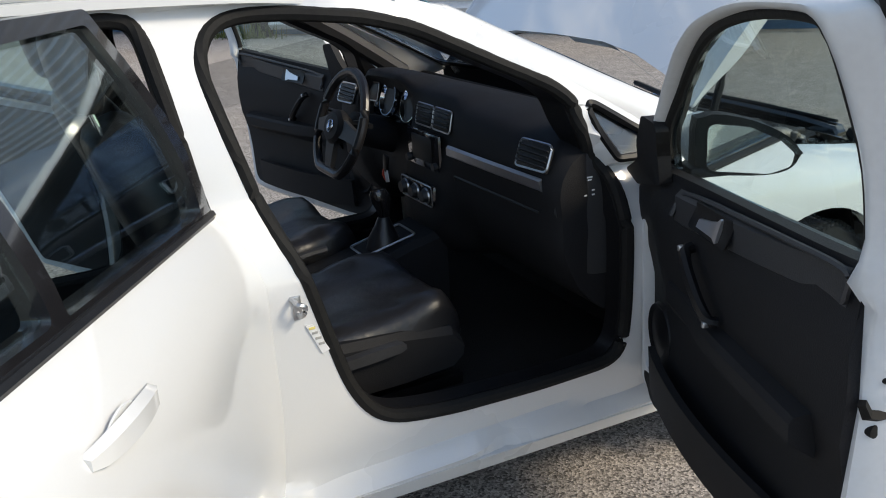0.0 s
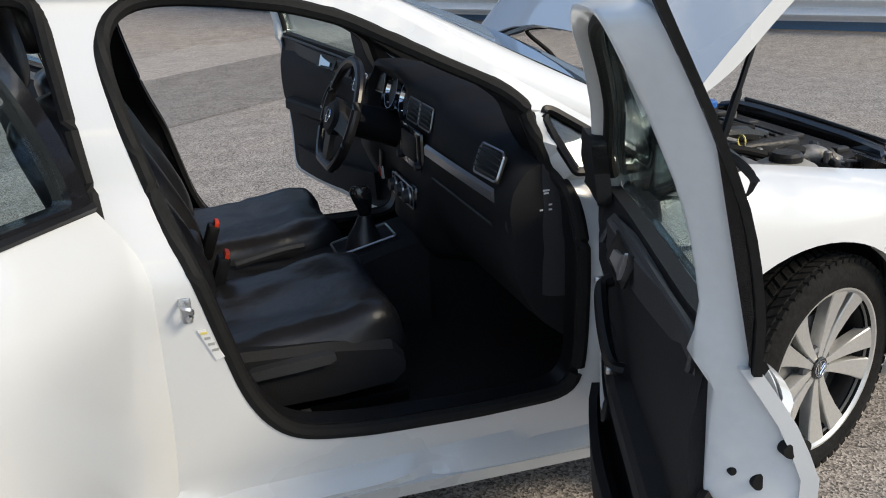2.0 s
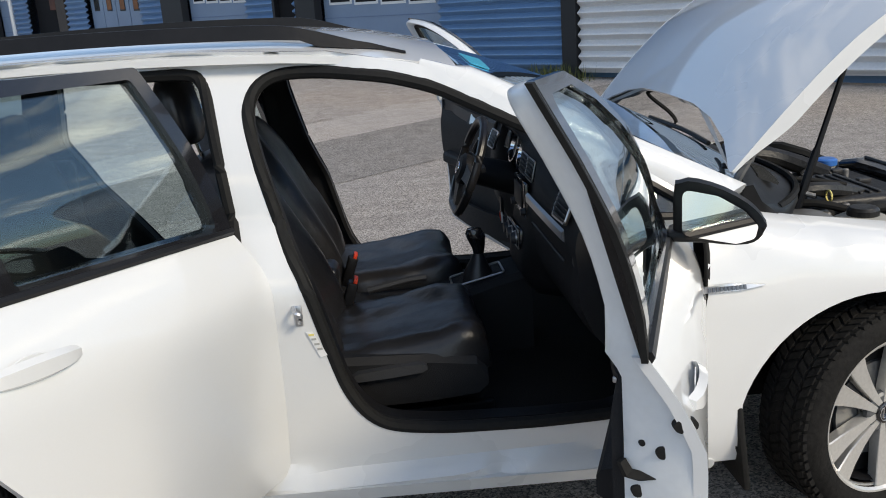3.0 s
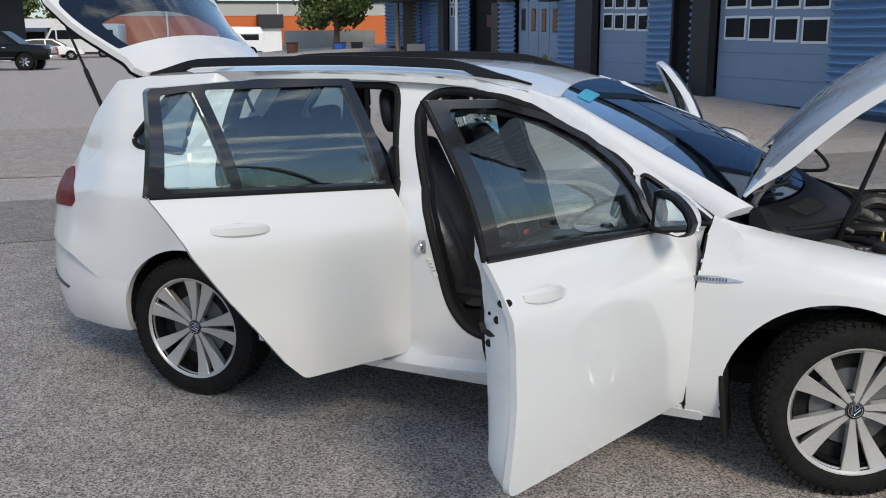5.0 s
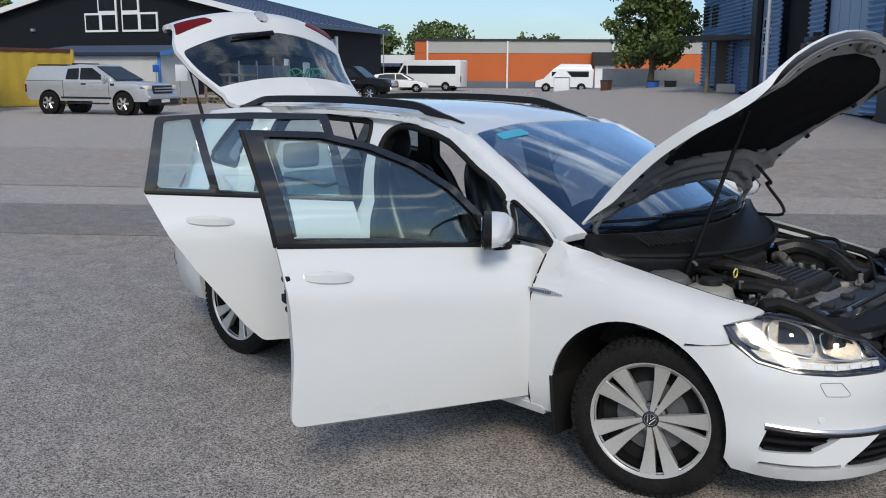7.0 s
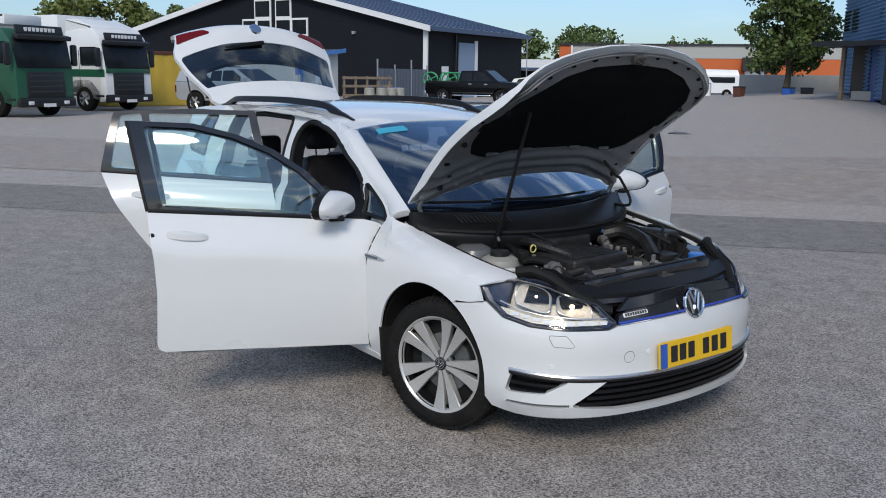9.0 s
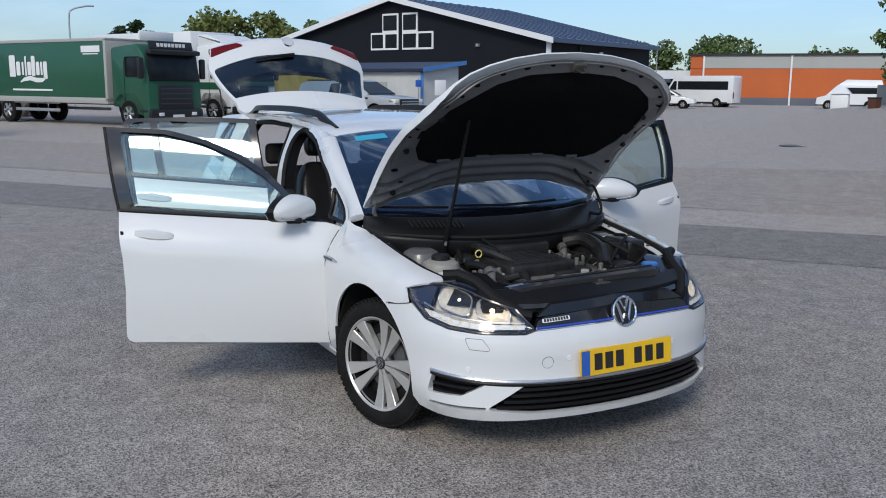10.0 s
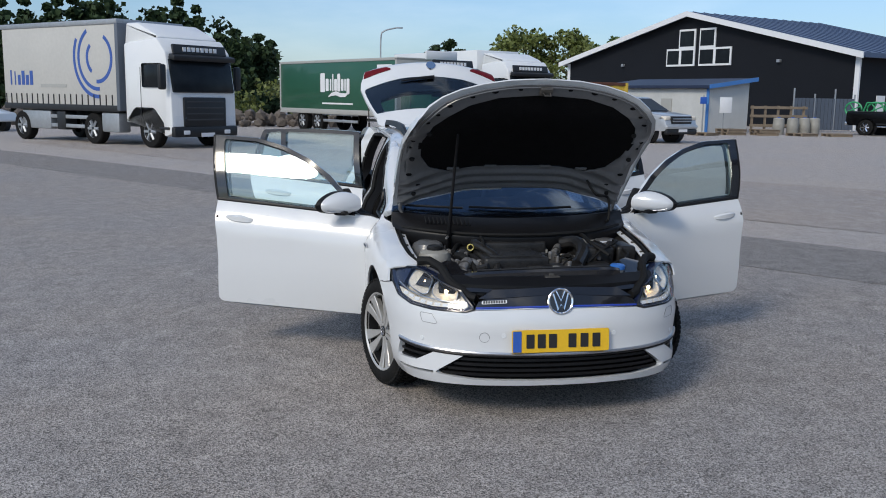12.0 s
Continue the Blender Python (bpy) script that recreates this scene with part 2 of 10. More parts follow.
# far yard: base colour raised for ground that faces the light
ASPHALT_PALE = asphalt_mat("sun_brightened_asphalt", (0.335, 0.305, 0.285), (1.05, 1.02, 0.98), 0.35)
ASPHALT_DARK = asphalt_mat("newer_dark_asphalt", (0.202, 0.187, 0.176), (1.02, 1.0, 0.98))
ASPHALT_BROWN = asphalt_mat("brown_old_asphalt", (0.295, 0.266, 0.246), (1.06, 1.0, 0.94))
CORR_BLUE = mat("blue_corrugated_steel", (0.115, 0.235, 0.400), 0.30, var=0.10, scale=1.2, fine=30, rvar=0.2)
CORR_WHITE = mat("white_corrugated_steel", (0.66, 0.66, 0.66), 0.45, var=0.08, scale=1.2, fine=30)
DOOR_BLUE = mat("pale_blue_sectional_door", (0.185, 0.265, 0.375), 0.4, var=0.08, scale=1.5, fine=40)
LEAF_BLUE = mat("blue_painted_leaf_door", (0.120, 0.185, 0.30), 0.4, var=0.1, scale=1.5)
DEEP_BLUE = mat("deep_blue_door", (0.02, 0.07, 0.24), 0.4, var=0.1)
PILLAR = mat("black_steel_pillar", (0.009, 0.010, 0.012), 0.5, var=0.2)
# near-black that stands in for the unlit space behind open doorways
INSIDE_SHADE = mat("inside_shade_black", (0.012, 0.012, 0.013), 0.9, var=0.3)
WIN_ORANGE = mat("orange_brown_window_pane", (0.24, 0.085, 0.03), 0.25, var=0.3, scale=4)
WIN_DARK = mat("dark_window_glass", (0.012, 0.015, 0.018), 0.22, spec=0.16, coat=0.0, var=0.4, scale=3)
FRAME_WHITE = mat("white_window_frame", (0.70, 0.71, 0.72), 0.5, var=0.04)
CLAD_BLACK = mat("black_steel_cladding", (0.006, 0.0075, 0.011), 0.7, var=0.25, scale=0.6, fine=14)
ROOF_NAVY = mat("navy_sheet_roof", (0.014, 0.024, 0.055), 0.5, var=0.15, scale=0.5, fine=12)
ROOF_BLUE = mat("dark_blue_sheet_roof", (0.045, 0.075, 0.14), 0.38, var=0.15, scale=0.5, fine=12)
SHED_WALL = mat("dirty_white_render", (0.50, 0.51, 0.50), 0.8, var=0.12, scale=1.0, fine=20)
SHED_BLUE = mat("bright_blue_fascia", (0.05, 0.20, 0.50), 0.5, var=0.1)
ORANGE = mat("orange_panel_wall", (0.50, 0.105, 0.020), 0.6, var=0.10, scale=0.4, fine=10)
GREY_BAND = mat("pale_grey_panel", (0.36, 0.36, 0.34), 0.6, var=0.08, scale=0.5)
GREY_BASE = mat("blue_grey_plinth", (0.10, 0.12, 0.15), 0.7, var=0.15, scale=0.6)
YELLOW_STEEL = mat("yellow_container_steel", (0.50, 0.34, 0.045), 0.55, var=0.2, scale=1.2, fine=20)
RUST = mat("rusty_brown_steel", (0.10, 0.035, 0.02), 0.7, var=0.4, scale=3)
GALV = mat("galvanised_steel", (0.34, 0.36, 0.38), 0.45, metal=0.5, var=0.15)
WOOD = mat("weathered_timber", (0.22, 0.17, 0.12), 0.8, var=0.3, scale=2, fine=30)
WOOD_DARK = mat("dark_weathered_boards", (0.075, 0.060, 0.050), 0.8, var=0.3, scale=2, fine=30)
CONCRETE = mat("grey_concrete", (0.28, 0.28, 0.27), 0.85, var=0.18, scale=1.5, fine=40)
TRUCK_WHITE = mat("white_truck_paint", (0.72, 0.73, 0.73), 0.35, coat=0.4, var=0.05, scale=1.0)
TRUCK_GREEN = mat("green_truck_paint", (0.010, 0.085, 0.045), 0.4, coat=0.3, var=0.10, scale=0.8)
CURTAIN = mat("grey_white_trailer_curtain", (0.47, 0.46, 0.43), 0.6, var=0.07, scale=0.8, fine=8)
LOGO_BLUE = mat("blue_print", (0.03, 0.09, 0.33), 0.5, var=0.05)
SILVER_PAINT = mat("silver_car_paint", (0.46, 0.475, 0.49), 0.32, metal=0.4, coat=0.6, var=0.06)
BLACK_PAINT = mat("black_car_paint", (0.003, 0.003, 0.0035), 0.22, spec=0.22, coat=0.0, var=0.1)
GREEN_FRAME = mat("bright_green_steel", (0.02, 0.30, 0.12), 0.5, var=0.1)
BARK = mat("grey_brown_bark", (0.09, 0.07, 0.05), 0.9, var=0.4, scale=4, fine=30, bump=0.5)
LEAF = mat("mid_green_leaves", (0.045, 0.085, 0.022), 0.6, var=0.5, scale=0.6, fine=6, tint=(0.085, 0.125, 0.03))
LEAF_DARK = mat("dark_green_needles", (0.014, 0.034, 0.014), 0.7, var=0.5, scale=0.3, fine=4, tint=(0.030, 0.052, 0.02))
LEAF_PALE = mat("yellow_green_leaves", (0.11, 0.135, 0.03), 0.6, var=0.45, scale=0.4, fine=5)
GRASS = mat("rough_grass", (0.09, 0.11, 0.03), 0.8, var=0.4, scale=2, fine=20)
DEBRIS = mat("brush_and_rubble", (0.12, 0.10, 0.085), 0.9, var=0.5, scale=2, fine=15, bump=0.5)
LINE_WHITE = mat("worn_white_line_paint", (0.55, 0.55, 0.53), 0.8, var=0.2, scale=5, fine=60)

# ---- tools ----
def finish(name, bm, material, parent=None, label="", angle=32):
    """Links a bmesh as one mesh object, smooth but for edges sharper than angle."""
    me = bpy.data.meshes.new(name)
    bm.normal_update()
    bm.to_mesh(me)
    bm.free()
    me.materials.append(material)
    for p in me.polygons:
        p.use_smooth = True
    me.set_sharp_from_angle(angle=radians(angle))
    ob = new(name, me)
    if parent:
        ob.parent = parent
    if label:
        ob["label"] = label
    return ob


def part(name, bm, material, parent, label="", angle=32):
    return finish(name, bm, material, parent, label, angle)


def thing(name, label, category, group="", kind="", at=None):
    ob = new(name)
    ob.empty_display_size = 0.2
    if at is not None:
        ob.matrix_basis = at
    return tagged(ob, label, category, group, kind)


def curve(*pts):
    """A smooth function through (x, y) pairs given in rising x."""
    xs, ys = [p[0] for p in pts], [p[1] for p in pts]
    d = [(ys[i + 1] - ys[i]) / (xs[i + 1] - xs[i]) for i in range(len(xs) - 1)]
    s = [d[0]] + [0 if a * b <= 0 else 2 * a * b / (a + b) for a, b in zip(d, d[1:])] + [d[-1]]

    def f(x):
        if x <= xs[0]:
            return ys[0]
        if x >= xs[-1]:
            return ys[-1]
        i = 0
        while x > xs[i + 1]:
            i += 1
        h = xs[i + 1] - xs[i]
        t = (x - xs[i]) / h
        return ys[i] * (1 + 2 * t) * (1 - t) ** 2 + s[i] * h * t * (1 - t) ** 2 + ys[i + 1] * t * t * (3 - 2 * t) + s[i + 1] * h * t * t * (t - 1)
    return f


def smooth(a, b, x):
    t = max(0.0, min(1.0, (x - a) / (b - a)))
    return t * t * (3 - 2 * t)


def ring(pts, step=0.04, close=True):
    """A dense outline from corners (x, y) or (x, y, radius of the rounding)."""
    n = len(pts)
    out = []
    for i in range(n):
        p = Vector(pts[i][:2])
        r = pts[i][2] if len(pts[i]) > 2 else 0
        if not close and i in (0, n - 1):
            r = 0
        if r <= 0:
            out.append(p)
            continue
        a, b = Vector(pts[i - 1][:2]) - p, Vector(pts[(i + 1) % n][:2]) - p
        la, lb = a.length, b.length
        a.normalize(), b.normalize()
        ang = a.angle(b)
        t = min(r / max(0.05, math.tan(ang / 2)), la * 0.48, lb * 0.48)
        q0, q1 = p + a * t, p + b * t
        k = max(2, int(6 * (math.pi - ang) / 1.5) + 1)
        for j in range(k + 1):
            u = j / k
            out.append(q0 * (1 - u) ** 2 + p * 2 * u * (1 - u) + q1 * u * u)
    dense = []
    m = len(out)
    for i in range(m if close else m - 1):
        p, q = out[i], out[(i + 1) % m]
        k = max(1, int((q - p).length / step + 0.5))
        dense += [p.lerp(q, j / k) for j in range(k)]
    if not close:
        dense.append(out[-1])
    clean = []
    for p in dense:
        if not clean or (p - clean[-1]).length > 1e-4:
            clean.append(p)
    return clean


def arc(cx, cy, r, a0, a1, n=14, ry=None):
    return [(cx + r * math.cos(radians(a0 + (a1 - a0) * i / n)), cy + (ry or r) * math.sin(radians(a0 + (a1 - a0) * i / n))) for i in range(n + 1)]


def inside(p, loop):
    hit = False
    x, y = p
    for i in range(len(loop)):
        a, b = loop[i], loop[i - 1]
        if (a[1] > y) != (b[1] > y) and x < (b[0] - a[0]) * (y - a[1]) / (b[1] - a[1]) + a[0]:
            hit = not hit
    return hit


def sheet(outer, holes, step):
    """A flat triangulation of an outline with holes: points and faces."""
    from mathutils.geometry import delaunay_2d_cdt
    loops = [outer] + list(holes)
    vs, es = [], []
    for lp in loops:
        k = len(vs)
        vs += [Vector(p) for p in lp]
        es += [(k + i, k + (i + 1) % len(lp)) for i in range(len(lp))]
    edge = np.array([tuple(v) for v in vs])
    lo, hi = edge.min(0), edge.max(0)
    j = 0
    y = lo[1] + step * 0.5
    while y < hi[1]:
        x = lo[0] + step * (0.5 if j % 2 else 0.0)
        while x < hi[0]:
            if inside((x, y), outer) and not any(inside((x, y), h) for h in holes):
                if ((edge - (x, y)) ** 2).sum(1).min() > (0.45 * step) ** 2:
                    vs.append(Vector((x, y)))
            x += step
        y += step * 0.87
        j += 1
    v2, e2, f2, *_ = delaunay_2d_cdt(vs, es, [], 0, 1e-5)
    faces = []
    for f in f2:
        c = sum((v2[i] for i in f), Vector((0, 0))) / len(f)
        if inside(c, outer) and not any(inside(c, h) for h in holes):
            faces.append(tuple(f))
    return v2, faces


def panel(bm, outer, surf, holes=(), step=0.06, thick=0.02, lip=0.0):
    """A sheet of material with thickness: outline and holes in a surface's own two coordinates;
    surf(a, b, d) gives the place d metres beneath the surface."""
    v2, faces = sheet(outer, holes, step)
    top = [bm.verts.new(surf(v[0], v[1], 0.0)) for v in v2]
    low = [bm.verts.new(surf(v[0], v[1], thick)) for v in v2]
    count = {}
    for f in faces:
        for i in range(len(f)):
            e = (f[i], f[(i + 1) % len(f)])
            count[e] = count.get(e, 0) + 1
    for f in faces:
        try:
            bm.faces.new([top[i] for i in f])
            bm.faces.new([low[i] for i in reversed(f)])
        except ValueError:
            pass
    for a, b in list(count):
        if (b, a) not in count:
            try:
                bm.faces.new((top[b], top[a], low[a], low[b]))
            except ValueError:
                pass
    loose = [v for v in bm.verts if not v.link_faces]
    bmesh.ops.delete(bm, geom=loose, context="VERTS")
    bmesh.ops.recalc_face_normals(bm, faces=bm.faces)
    return bm


def box(bm, c, s, bevel=0.0, turn=None, seg=2):
    """A box at centre c with sizes s, its edges rounded."""
    t = bmesh.new()
    bmesh.ops.create_cube(t, size=1.0)
    bmesh.ops.scale(t, vec=s, verts=t.verts)
    if bevel:
        bmesh.ops.bevel(t, geom=list(t.edges), offset=bevel, segments=seg, profile=0.5, affect="EDGES")
    m = Matrix.Translation(c) @ (turn.to_4x4() if turn is not None else Matrix())
    return join(bm, t, m)


def join(bm, t, m=None):
    """Adds bmesh t to bm."""
    if m is not None:
        bmesh.ops.transform(t, matrix=m, verts=t.verts)
    old = {}
    for v in t.verts:
        old[v] = bm.verts.new(v.co)
    for f in t.faces:
        try:
            bm.faces.new([old[v] for v in f.verts])
        except ValueError:
            pass
    t.free()
    return bm


def turn_z(d):
    return Matrix.Rotation(radians(d), 3, "Z")


def turn_y(d):
    return Matrix.Rotation(radians(d), 3, "Y")


def turn_x(d):
    return Matrix.Rotation(radians(d), 3, "X")


def lathe(bm, prof, n=32, axis="Y", at=(0, 0, 0), full=True):
    """A turned body: prof holds (along the axis, radius)."""
    rows = []
    for a, r in prof:
        row = []
        for i in range(n):
            w = 2 * math.pi * i / n
            c, s = r * math.cos(w), r * math.sin(w)
            p = {"X": (a, c, s), "Y": (c, a, s), "Z": (c, s, a)}[axis]
            row.append(bm.verts.new(Vector(p) + Vector(at)))
        rows.append(row)
    for q, w in zip(rows, rows[1:]):
        for i in range(n):
            bm.faces.new((q[i], q[(i + 1) % n], w[(i + 1) % n], w[i]))
    for row, r in ((rows[0], prof[0][1]), (rows[-1], prof[-1][1])):
        if r > 1e-4 and full:
            bm.faces.new(row)
    bmesh.ops.remove_doubles(bm, verts=bm.verts, dist=1e-5)
    bmesh.ops.recalc_face_normals(bm, faces=bm.faces)
    return bm


def spline(pts, n=6):
    """Points along a smooth line through pts."""
    p = [Vector(q) for q in pts]
    out = []
    for i in range(len(p) - 1):
        a, b, c, d = p[max(0, i - 1)], p[i], p[i + 1], p[min(len(p) - 1, i + 2)]
        for j in range(n):
            t = j / n
            out.append(0.5 * ((2 * b) + (c - a) * t + (2 * a - 5 * b + 4 * c - d) * t * t + (3 * b - a - 3 * c + d) * t ** 3))
    out.append(p[-1])
    return out


def tube(bm, pts, r, n=8, flat=1.0, caps=True, closed=False):
    """A pipe of radius r (a number or one for each point) along pts."""
    pts = [Vector(p) for p in pts]
    m = len(pts)
    rows = []
    up = Vector((0, 0, 1))
    for i, p in enumerate(pts):
        d = (pts[(i + 1) % m] - pts[i - 1]) if closed else (pts[min(m - 1, i + 1)] - pts[max(0, i - 1)])
        d.normalize()
        ref = up if abs(d.dot(up)) < 0.95 else Vector((1, 0, 0))
        a = d.cross(ref).normalized()
        b = a.cross(d)
        rr = r[i] if isinstance(r, (list, tuple)) else r
        rows.append([bm.verts.new(p + a * rr * math.cos(2 * math.pi * k / n) + b * rr * flat * math.sin(2 * math.pi * k / n)) for k in range(n)])
    for i in range(m if closed else m - 1):
        q, w = rows[i], rows[(i + 1) % m]
        for k in range(n):
            bm.faces.new((q[k], q[(k + 1) % n], w[(k + 1) % n], w[k]))
    if caps and not closed:
        bm.faces.new(rows[0][::-1]), bm.faces.new(rows[-1])
    bmesh.ops.recalc_face_normals(bm, faces=bm.faces)
    return bm


def loft(bm, rows, caps=True, closed=True):
    """Skin over rows of points of equal count."""
    vs = [[bm.verts.new(p) for p in row] for row in rows]
    n = len(vs[0])
    for q, w in zip(vs, vs[1:]):
        for k in range(n if closed else n - 1):
            bm.faces.new((q[k], q[(k + 1) % n], w[(k + 1) % n], w[k]))
    if caps and closed:
        bm.faces.new(vs[0][::-1]), bm.faces.new(vs[-1])
    bmesh.ops.recalc_face_normals(bm, faces=bm.faces)
    return bm


def prism(bm, pts, m, depth, bevel=0.0, step=9.0):
    """A flat outline pts (x, y[, radius]) pushed out by depth along its own z, then placed by m."""
    t = bmesh.new()
    lp = ring(pts, step)
    f = t.faces.new([t.verts.new((p[0], p[1], 0)) for p in lp])
    f.normal_update()
    if f.normal.z < 0:
        f.normal_flip()
    e = bmesh.ops.extrude_face_region(t, geom=[f])
    bmesh.ops.translate(t, vec=(0, 0, depth), verts=[v for v in e["geom"] if isinstance(v, bmesh.types.BMVert)])
    bmesh.ops.recalc_face_normals(t, faces=t.faces)
    if bevel:
        rim = [ed for ed in t.edges if abs(ed.verts[0].co.z - ed.verts[1].co.z) < 1e-6 and ed.verts[0].co.z * (1 if depth > 0 else -1) > abs(depth) * 0.5]
        bmesh.ops.bevel(t, geom=rim, offset=bevel, segments=2, profile=0.5, affect="EDGES")
    return join(bm, t, m)


def mirror(bm):
    bmesh.ops.scale(bm, vec=(1, -1, 1), verts=bm.verts)
    bmesh.ops.reverse_faces(bm, faces=bm.faces)
    return bm

# ---- the car: shared surfaces (x forward from the front axle, y to its left, z up) ----
AXLE, TRACK, R_TYRE = -2.635, 0.775, 0.316
car = thing("estate_car", "white estate car with all doors, bonnet and tailgate standing open", "car")
NOSE = spline([(0.865, 0, 0), (0.858, 0.15, 0), (0.842, 0.28, 0), (0.812, 0.42, 0), (0.762, 0.55, 0), (0.69, 0.662, 0), (0.60, 0.742, 0), (0.50, 0.795, 0),
               (0.40, 0.830, 0), (0.30, 0.853, 0), (0.15, 0.875, 0), (0.0, 0.888, 0), (-0.2, 0.894, 0), (-0.5, 0.895, 0)], 8)
NOSE_S = [0.0]
for p, q in zip(NOSE, NOSE[1:]):
    NOSE_S.append(NOSE_S[-1] + (q - p).length)
NX, NY = [p.x for p in NOSE], [p.y for p in NOSE]
TAIL_W = curve((-3.70, 0.36), (-3.66, 0.54), (-3.60, 0.635), (-3.50, 0.735), (-3.40, 0.797), (-3.30, 0.838), (-3.0, 0.88), (-2.6, 0.893), (-1.6, 0.897), (-0.5, 0.895))


def half_width(x):
    return TAIL_W(x) if x < -0.5 else float(np.interp(-x, [-v for v in NX], NY))


def belt(x):
    return 0.90 + 0.070 * (-x - 0.30) if x > -2.6 else 1.061


LOW = curve((0.12, 0.125), (0.17, 0.085), (0.23, 0.050), (0.30, 0.026), (0.42, 0.010), (0.58, 0.0), (0.80, 0.0))
HIGH = curve((0.0, 0.0), (0.1, 0.020), (0.2, 0.052), (0.3, 0.098), (0.38, 0.142), (0.44, 0.190))


def side_in(x, z):
    """How far the body side lies inside its widest line at height z."""
    zb = belt(x)
    zc = zb - 0.155
    d = LOW(z)
    if z > zc:
        d += 0.008 * smooth(zc, zc + 0.014, z) + (0.030 + 0.050 * smooth(-0.12, -0.50, x) * smooth(-3.5, -2.9, x)) * (((z - zc) / (zb - zc)) ** 1.6 if z < zb else 1.0)
    if x < -3.0:
        d += smooth(-3.0, -3.42, x) * (0.05 * smooth(0.60, 0.80, z) + 0.06 * smooth(0.80, 1.0, z))
    if z > zb:
        d += HIGH(z - zb)
        d += 0.045 * smooth(-1.0, -0.45, x) * smooth(zb - 0.01, zb + 0.10, z)
    return d


def side_y(x, z):
    return half_width(x) - side_in(x, z)


HIGH_DOOR = curve((0.0, 0.0), (0.05, 0.002), (0.13, 0.016), (0.2, 0.036), (0.256, 0.060), (0.31, 0.085), (0.365, 0.114), (0.41, 0.137), (0.44, 0.155))


def door_y(x, z):
    """The doors' skin: above the belt it stands a little proud of the welded side."""
    over = z - belt(x)
    return side_y(x, z) + (HIGH(over) - HIGH_DOOR(over) if over > 0 else 0.0)


def door_surf(x, z, d):
    return Vector((x, door_y(x, z) - d, z))


def side_surf(x, z, d):
    return Vector((x, side_y(x, z) - d, z))


BONNET_Y = curve((-0.42, 0.735), (0.0, 0.74), (0.25, 0.725), (0.40, 0.68), (0.52, 0.60))
BONNET_Z = curve((-0.45, 0.975), (-0.2, 0.955), (0.0, 0.925), (0.2, 0.866), (0.35, 0.806), (0.5, 0.755))


WING_Z = curve((-0.47, 0.962), (-0.40, 0.940), (-0.30, 0.910), (-0.2, 0.889), (0.0, 0.857), (0.2, 0.823), (0.35, 0.797), (0.5, 0.755))


def wing_surf(x, s, d):
    """The front wing: upright to its shoulder, then rolled over to the bonnet's edge."""
    zh, yh = WING_Z(x), BONNET_Y(x)
    back = smooth(-0.28, -0.44, x)
    zr = zh - 0.09 + 0.06 * back
    yh = yh * (1 - back) + (side_y(x, zr) - 0.035) * back
    if s <= zr:
        return Vector((x, side_y(x, s) - d, s))
    t = min(1.0, (s - zr) / 0.16) * math.pi / 2
    y0 = side_y(x, zr)
    return Vector((x, yh + (y0 - yh) * math.cos(t) - d * math.cos(t), zr + (zh - zr) * math.sin(t) - d * math.sin(t)))


FRONT_IN = curve((0.14, 0.10), (0.18, 0.045), (0.22, 0.010), (0.27, 0.0), (0.38, 0.006), (0.40, 0.012), (0.52, 0.004), (0.57, 0.012), (0.61, 0.028), (0.66, 0.055), (0.72, 0.10), (0.78, 0.17), (0.84, 0.27))


def nose_surf(s, z, d):
    """The front end, along the arc s from the middle (left is plus)."""
    a = abs(s)
    x, y = float(np.interp(a, NOSE_S, NX)), float(np.interp(a, NOSE_S, NY))
    e = 0.01
    n = Vector((float(np.interp(a + e, NOSE_S, NY)) - float(np.interp(a - e, NOSE_S, NY)), -(float(np.interp(a + e, NOSE_S, NX)) - float(np.interp(a - e, NOSE_S, NX)))))
    if a < e:
        n = Vector((1, 0))
    n.normalize()
    k = smooth(0.75, 1.25, a)
    off = FRONT_IN(z) * (1 - k) + side_in(x, z) * k
    p = Vector((x, y)) - n * (off + d)
    return Vector((p.x, p.y if s >= 0 else -p.y, z))


def sided(bm, s):
    return bm if s > 0 else mirror(bm)


ARCH_F = [(p[0], p[1]) for p in arc(-0.014, R_TYRE + 0.004, 0.376, 180 - 14, 34, 22)]
ARCH_R = [(p[0], p[1]) for p in arc(AXLE, R_TYRE + 0.01, 0.352, 180 - 4, 4, 22)]

# outlines in the side's own plane (x, z)
DOOR_F_LOW = [(-0.515, 0.277, 0.05), (-0.510, 0.60), (-0.472, 0.895, 0.03), (-0.56, 0.918), (-1.608, 0.996), (-1.600, 0.88), (-1.585, 0.76), (-1.578, 0.60), (-1.590, 0.316, 0.05)]
DOOR_F_TOP = [(-0.66, 0.918), (-0.74, 1.058), (-0.85, 1.170), (-1.0, 1.270), (-1.18, 1.346), (-1.38, 1.396), (-1.688, 1.412, 0.02), (-1.608, 0.990)]
DOOR_F_PANE = [(-0.715, 0.940, 0.02), (-0.782, 1.061), (-0.882, 1.159), (-1.025, 1.253), (-1.195, 1.326), (-1.387, 1.374), (-1.612, 1.386, 0.02), (-1.538, 1.012, 0.02)]
DOOR_R_LOW = [(-1.588, 0.318, 0.05), (-1.572, 0.45), (-1.562, 0.60), (-1.566, 0.74), (-1.590, 0.85), (-1.618, 0.990), (-2.606, 1.066), (-2.500, 0.86), (-2.390, 0.70), (-2.275, 0.55), (-2.17, 0.41), (-2.085, 0.326, 0.06)]
